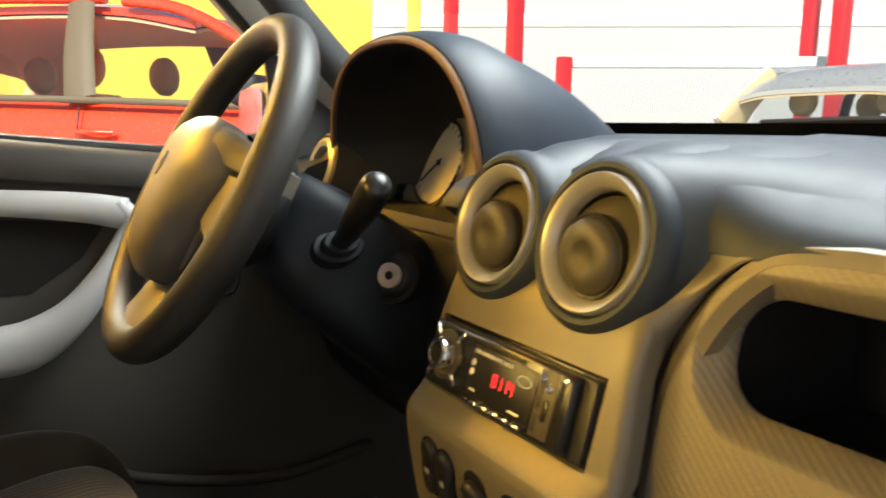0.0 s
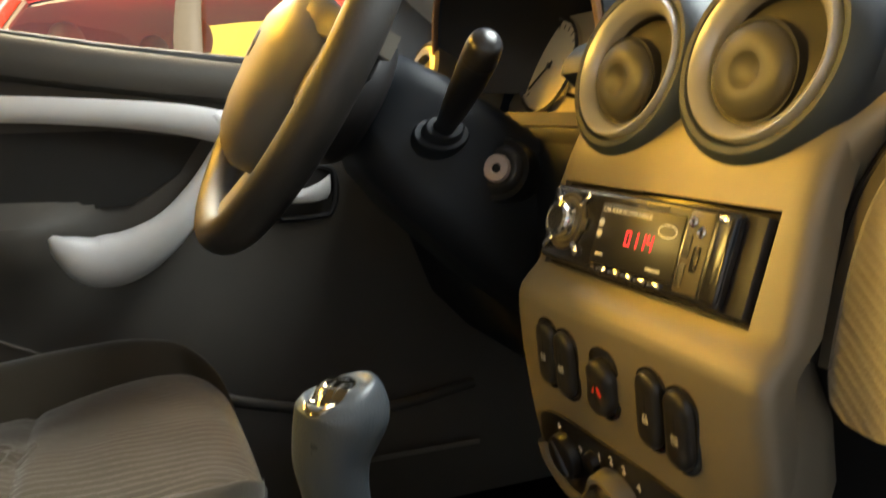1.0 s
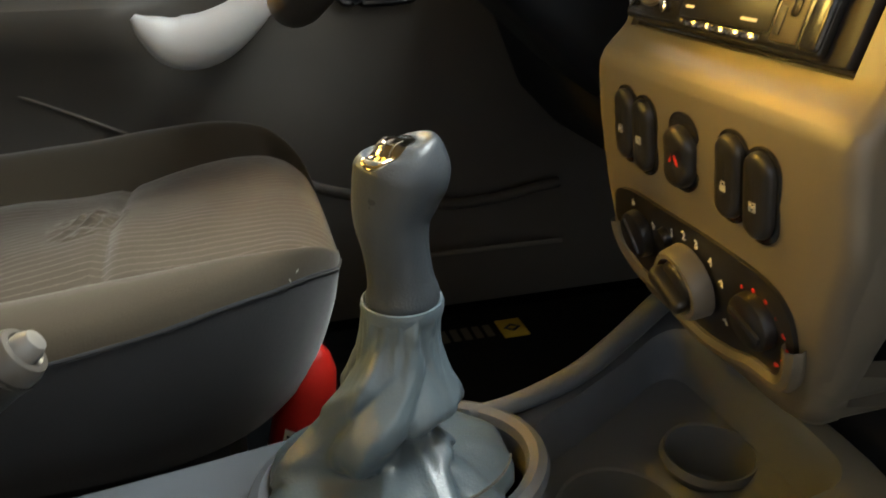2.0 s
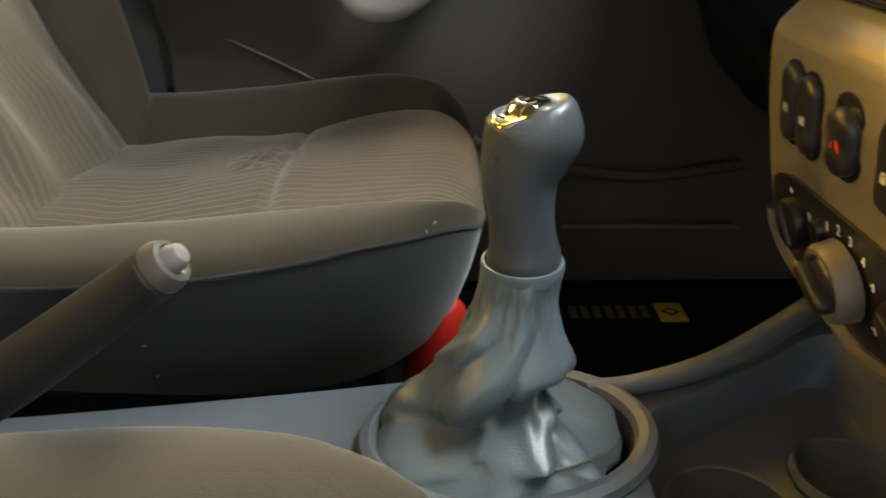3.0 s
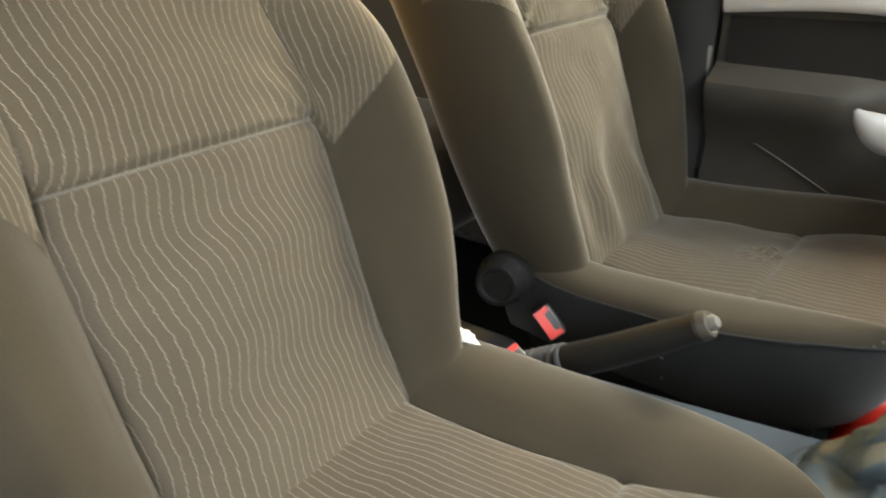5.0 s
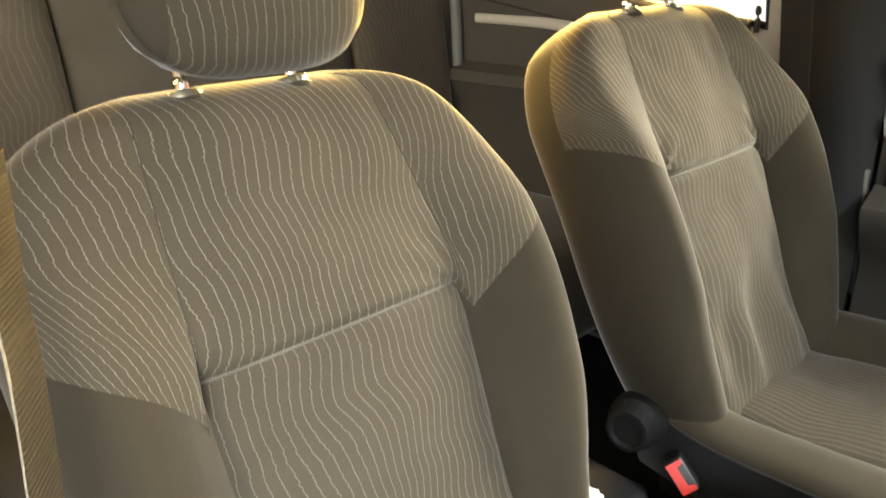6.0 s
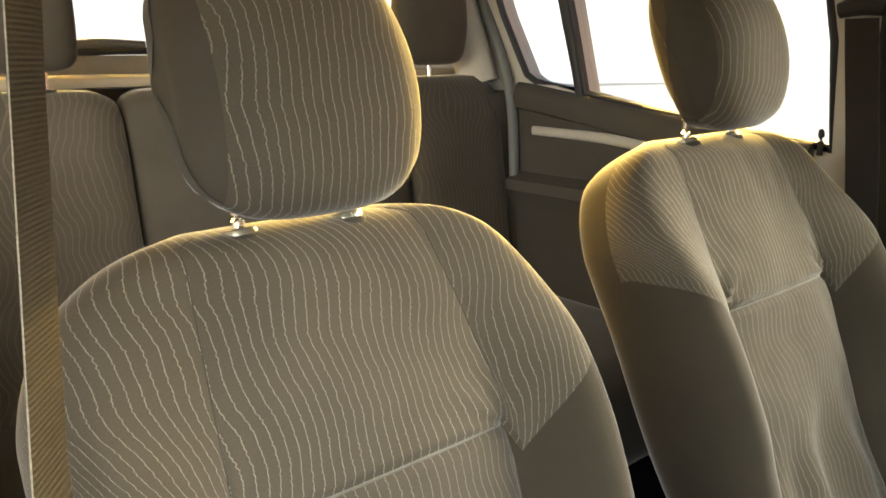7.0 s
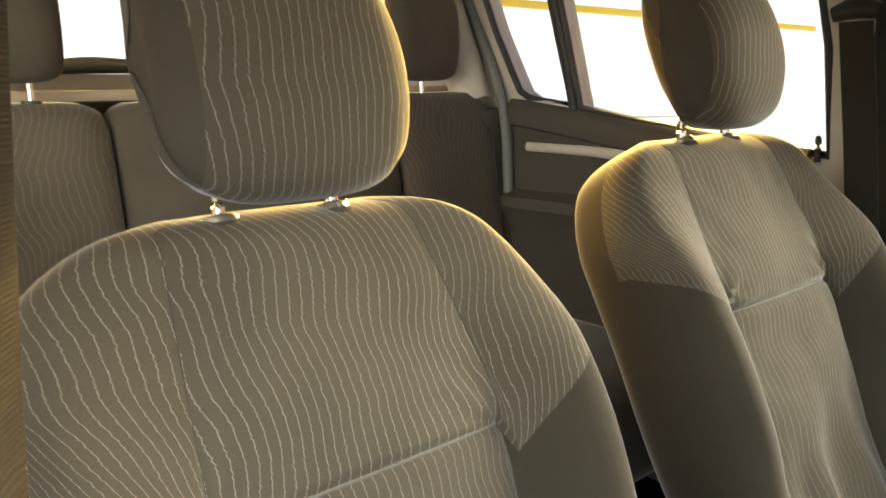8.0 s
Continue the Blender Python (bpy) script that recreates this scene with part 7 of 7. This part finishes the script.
def hatchback(name, label, paint, place, scale=1.0):
    """Parked five-door hatchback: lofted body, glazed cabin with seats, wheels, doors, handles, mirrors and lamps; nose along +y."""
    car = thing(name, label, "car", "parked cars")
    L0, L1 = -1.95, 1.95
    ys = [-1.95, -1.90, -1.75, -1.4, -0.8, 0.0, 0.7, 1.2, 1.6, 1.85, 1.95]
    rows = []
    for y in np.linspace(L0, L1, 40):
        hw = interp(y, ys, [0.62, 0.72, 0.80, 0.84, 0.85, 0.85, 0.85, 0.83, 0.78, 0.66, 0.52])
        top = interp(y, ys, [0.86, 0.98, 1.06, 1.08, 1.08, 1.06, 1.03, 0.98, 0.88, 0.74, 0.62])
        bot = interp(y, ys, [0.42, 0.34, 0.26, 0.22, 0.20, 0.20, 0.20, 0.22, 0.24, 0.30, 0.36])
        ring = []
        for u, v in ((-0.92, 0), (-0.98, 0.12), (-1.0, 0.35), (-0.985, 0.62), (-0.965, 0.80), (-0.93, 0.95), (-0.88, 1.0), (-0.4, 1.0), (0, 1.0), (0.4, 1.0), (0.88, 1.0), (0.93, 0.95), (0.965, 0.80), (0.985, 0.62), (1.0, 0.35), (0.98, 0.12), (0.92, 0)):
            ring.append((u * hw, y, bot + (top - bot) * v + (0.012 * (1 - u * u) if v == 1.0 else 0)))
        rows.append(ring)
    part("body", rows_mesh(rows), paint, car, "glossy painted lower body")
    # roof and pillars
    rl = [(-1.86, 1.06), (-1.70, 1.34), (-1.45, 1.50), (-0.9, 1.56), (-0.2, 1.56), (0.25, 1.49), (0.75, 1.22), (1.02, 1.02)]
    rows = []
    for y, z in [tuple(p) for p in spline(rl[1:6], 24)]:
        hw = interp(z, [1.0, 1.2, 1.45, 1.56], [0.82, 0.76, 0.64, 0.58])
        rows.append([(hw * u, y, z - 0.05 * abs(u) ** 4 - d) for u, d in [(q, 0.0) for q in np.linspace(-1, 1, 13)] + [(q, 0.035) for q in np.linspace(1, -1, 13)]])
    part("roof", rows_mesh(rows), paint, car, "painted roof")
    rows = []
    for y, z in [tuple(p) for p in spline(rl[1:6], 24)]:
        hw = interp(z, [1.0, 1.2, 1.45, 1.56], [0.80, 0.74, 0.625, 0.57])
        rows.append([(hw * u, y, z - 0.05 * abs(u) ** 4 - d) for u, d in [(q, 0.042) for q in np.linspace(-1, 1, 13)] + [(q, 0.055) for q in np.linspace(1, -1, 13)]])
    part("headlining", rows_mesh(rows), CABINTRIM, car, "brownish grey headlining")
    for s in (-1, 1):
        def px(z):
            return s * interp(z, [1.0, 1.2, 1.45, 1.56], [0.815, 0.765, 0.655, 0.60])
        part("front_pillar", tube([(px(1.0), 1.02, 1.01, 0.035, 0.03), (px(1.22), 0.74, 1.22, 0.032, 0.028), (px(1.48), 0.25, 1.47, 0.032, 0.028), (px(1.54), -0.1, 1.535, 0.03, 0.03)], 20, 10), paint, car)
        part("middle_pillar", tube([(px(1.075), -0.22, 1.075, 0.085, 0.02), (px(1.3), -0.27, 1.3, 0.080, 0.02), (px(1.53), -0.32, 1.53, 0.072, 0.02)], 8, 10, up=(1, 0, 0)), PILLARBROWN, car, "brownish grey middle pillar")
        part("window_seal", tube([(s * 0.822, -1.45, 1.075, 0.012, 0.016), (s * 0.826, -0.6, 1.075, 0.012, 0.016), (s * 0.822, 0.2, 1.066, 0.012, 0.016), (s * 0.812, 0.85, 1.045, 0.012, 0.016)], 20, 10), PILLARBROWN, car, "dark window seal")
        part("rear_pillar", tube([(px(1.05), -1.72, 1.04, 0.05, 0.16), (px(1.25), -1.58, 1.25, 0.05, 0.13), (px(1.5), -1.42, 1.49, 0.05, 0.10)], 10, 12, up=(0, 1, 0)), paint, car)
        part("pillar_trim", tube([(px(1.05) - s * 0.022, -1.71, 1.04, 0.05, 0.163), (px(1.25) - s * 0.022, -1.57, 1.25, 0.05, 0.133), (px(1.5) - s * 0.022, -1.41, 1.485, 0.05, 0.103)], 10, 12, up=(0, 1, 0)), CABINTRIM, car, "brownish grey pillar trim")
        part("roof_rail", tube([(px(1.47), -1.42, 1.505, 0.03, 0.03), (px(1.53), -0.9, 1.55, 0.03, 0.03), (px(1.54), -0.2, 1.548, 0.03, 0.03)], 14, 10), paint, car)
        for y0, y1, y2, y3 in ((0.86, -0.20, -0.29, 0.18), (-0.24, -1.42, -1.34, -0.34)):
            lo, hi = 1.065, 1.50
            quad = [(y0, lo), (y1, lo), (y2, hi), (y3, hi)]
            part("side_window", fill_plate(quad, [], lambda y, z: Vector((px(z), y, z)), (s * -0.005, 0, 0)), GLASS, car, "clear side window").visible_shadow = False
        for yd in (-0.23, 0.78, -1.28):
            part("door_gap", tube([(s * 0.852, yd, 0.32, 0.004, 0.004), (s * 0.853, yd, 0.7, 0.004, 0.004), (s * 0.815, yd + 0.02, 1.055, 0.004, 0.004)], 8, 6), RUBBER, car)
        for yh in (-0.12, -1.08):
            part("door_handle", tube([(s * 0.845, yh - 0.09, 0.93, 0.012, 0.012), (s * 0.868, yh, 0.932, 0.012, 0.014), (s * 0.845, yh + 0.09, 0.93, 0.012, 0.012)], 14, 10), paint, car, "painted door handle")
        part("side_moulding", box(min(s * 0.845, s * 0.862), max(s * 0.845, s * 0.862), -1.2, 0.95, 0.55, 0.60, 0.006), RUBBER, car, "black side moulding")
        mr = part("wing_mirror", box(min(s * 0.84, s * 1.02), max(s * 0.84, s * 1.02), 0.60, 0.74, 1.05, 1.18, 0.04, 4), RUBBER if s > 0 else paint, car, "door mirror")
        part("headlamp", box(min(s * 0.50, s * 0.70), max(s * 0.50, s * 0.70), 1.70, 1.84, 0.66, 0.80, 0.04, 3), TINT, car, "headlamp")
        part("tail_lamp", box(min(s * 0.60, s * 0.735), max(s * 0.60, s * 0.735), -1.93, -1.80, 0.72, 1.02, 0.03, 3), REDPL, car, "red tail lamp")
        for yw in (-1.25, 1.25):
            wh = part("wheel", revolve([(0.0, 0.02), (0.17, 0.02), (0.19, 0.05), (0.2, 0.085), (0.27, 0.095), (0.295, 0.07), (0.30, 0.0), (0.295, -0.07), (0.27, -0.095), (0, -0.095)], frame_to((s * 0.76, yw, 0.30), (s, 0, 0)), 36), RUBBER, car, "black tyre")
            part("rim", revolve([(0, 0.07), (0.05, 0.065), (0.16, 0.03), (0.185, 0.05), (0.19, 0.08), (0.2, 0.086)], frame_to((s * 0.762, yw, 0.30), (s, 0, 0)), 30), PALE, wh, "silver wheel rim")
    part("windscreen", fill_plate([(-0.74, 1.0), (0.74, 1.0), (0.60, 1.47), (-0.60, 1.47)], [], lambda x, z: Vector((x, 1.04 - (z - 1.0) * 1.65, z)), (0, -0.004, 0)), GLASS, car, "windscreen").visible_shadow = False
    part("rear_glass", fill_plate([(-0.68, 1.06), (0.68, 1.06), (0.58, 1.44), (-0.58, 1.44)], [], lambda x, z: Vector((x, -1.88 + (z - 1.06) * 0.95, z)), (0, 0.004, 0)), GLASS, car, "rear window").visible_shadow = False
    for x in (-0.36, 0.36):
        for y in (-0.30, -1.15):
            st = part("seat_back", rows_mesh([[(x + u * w, y - 0.16 * t + n, 0.62 + 0.50 * t) for u, n in ((-1, 0), (-0.9, 0.06), (0.9, 0.06), (1, 0), (0.9, -0.06), (-0.9, -0.06))] for t, w in ((0, 0.22), (0.5, 0.23), (0.9, 0.20), (1.0, 0.14))]), CABINSEAT, car, "seat back")
            part("headrest", rows_mesh([[(x + 0.12 * k * math.cos(q), y - 0.20 + d, 1.26 + 0.115 * k * math.sin(q)) for q in np.linspace(0, 2 * math.pi, 21)[:-1]] for d, k in ((-0.05, 0.5), (-0.045, 0.8), (-0.02, 0.97), (0.015, 1.0), (0.04, 0.85), (0.05, 0.5))]), CABINSEAT, st, "headrest")
    part("dash_shelf", box(-0.7, 0.7, 0.62, 0.98, 0.98, 1.08, 0.04, 3), RUBBER, car, "dark dash top")
    car.matrix_world = place @ Matrix.Scale(scale, 4)
    return car


hatchback("red_hatchback", "bright red five-door hatchback parked alongside", RED, pose(-4.0, 0.78, 0.0, 0, 0, -42), 1.05)
hatchback("silver_hatchback", "pale silver five-door hatchback parked ahead", SILVERPAINT, pose(-3.0, 6.9, 0.0, 0, 0, -3), 1.06)

# steel frame of the showroom: red columns, white beams, pale and yellow walls
def column_at(x, y, h, label="red painted steel column on the showroom floor", paint=None):
    c = thing("steel_column", label, "column", "showroom columns", at=(x, y, 0))
    m = pose(x, y, 0)
    part("shaft", box(-0.09, 0.09, -0.09, 0.09, 0.02, h, 0.01, 2, m=m), paint or REDPAINT, c, "red painted shaft")
    part("base_plate", box(-0.16, 0.16, -0.16, 0.16, 0, 0.025, 0.004, m=m), REDPAINT, c, "steel base plate")
    for dx in (-0.12, 0.12):
        part("bolt", revolve([(0, 0.045), (0.012, 0.045), (0.014, 0.02), (0, 0.02)], m @ pose(dx, 0.12, 0.005), 8), RUBBER, c)


column_at(-9.97, 6.0, 4.6)
column_at(-8.25, 6.0, 4.6)
column_at(-8.6, 7.2, 2.2)
column_at(-5.5, 9.2, 4.6)
column_at(-6.6, 10.2, 3.3)
column_at(-11.2, 6.0, 4.6, "yellow painted steel column on the showroom floor", YELLOWWALL)
solo("beam_white", box(0.0, 11.0, -0.1, 0.1, 2.06, 2.22, 0.01, m=pose(-8.7, 7.4, 0, 0, 0, 46)), BEAM, "white painted steel beam", "beam", kind="structure")
solo("beam_upper", box(-0.1, 0.1, -6.0, 9.0, 3.1, 3.35, 0.01, m=pose(-10.2, 10.4, 0, 0, 0, -41)), WHITEWALL, "white painted roof beam", "beam", kind="structure")
# unseen slab added overhead: blocks sun from the cabin, leaves the red car lit
solo("sun_blocker", box(0.7, 9, -9, 8, 4.6, 4.75), WHITEWALL, "unseen white slab added overhead to keep the sun out of the car", "ceiling", kind="structure")
solo("wall_yellow", box(-12.2, -12.0, -2.5, 5.6, 0, 3.6), YELLOWWALL, "bright yellow painted showroom wall", "wall", kind="structure")
solo("gate_rail", box(-12, -0.8, -6.05, -6.0, 2.05, 2.13, 0.005), YELLOWWALL, "yellow painted steel gate rail", "rail", kind="structure")
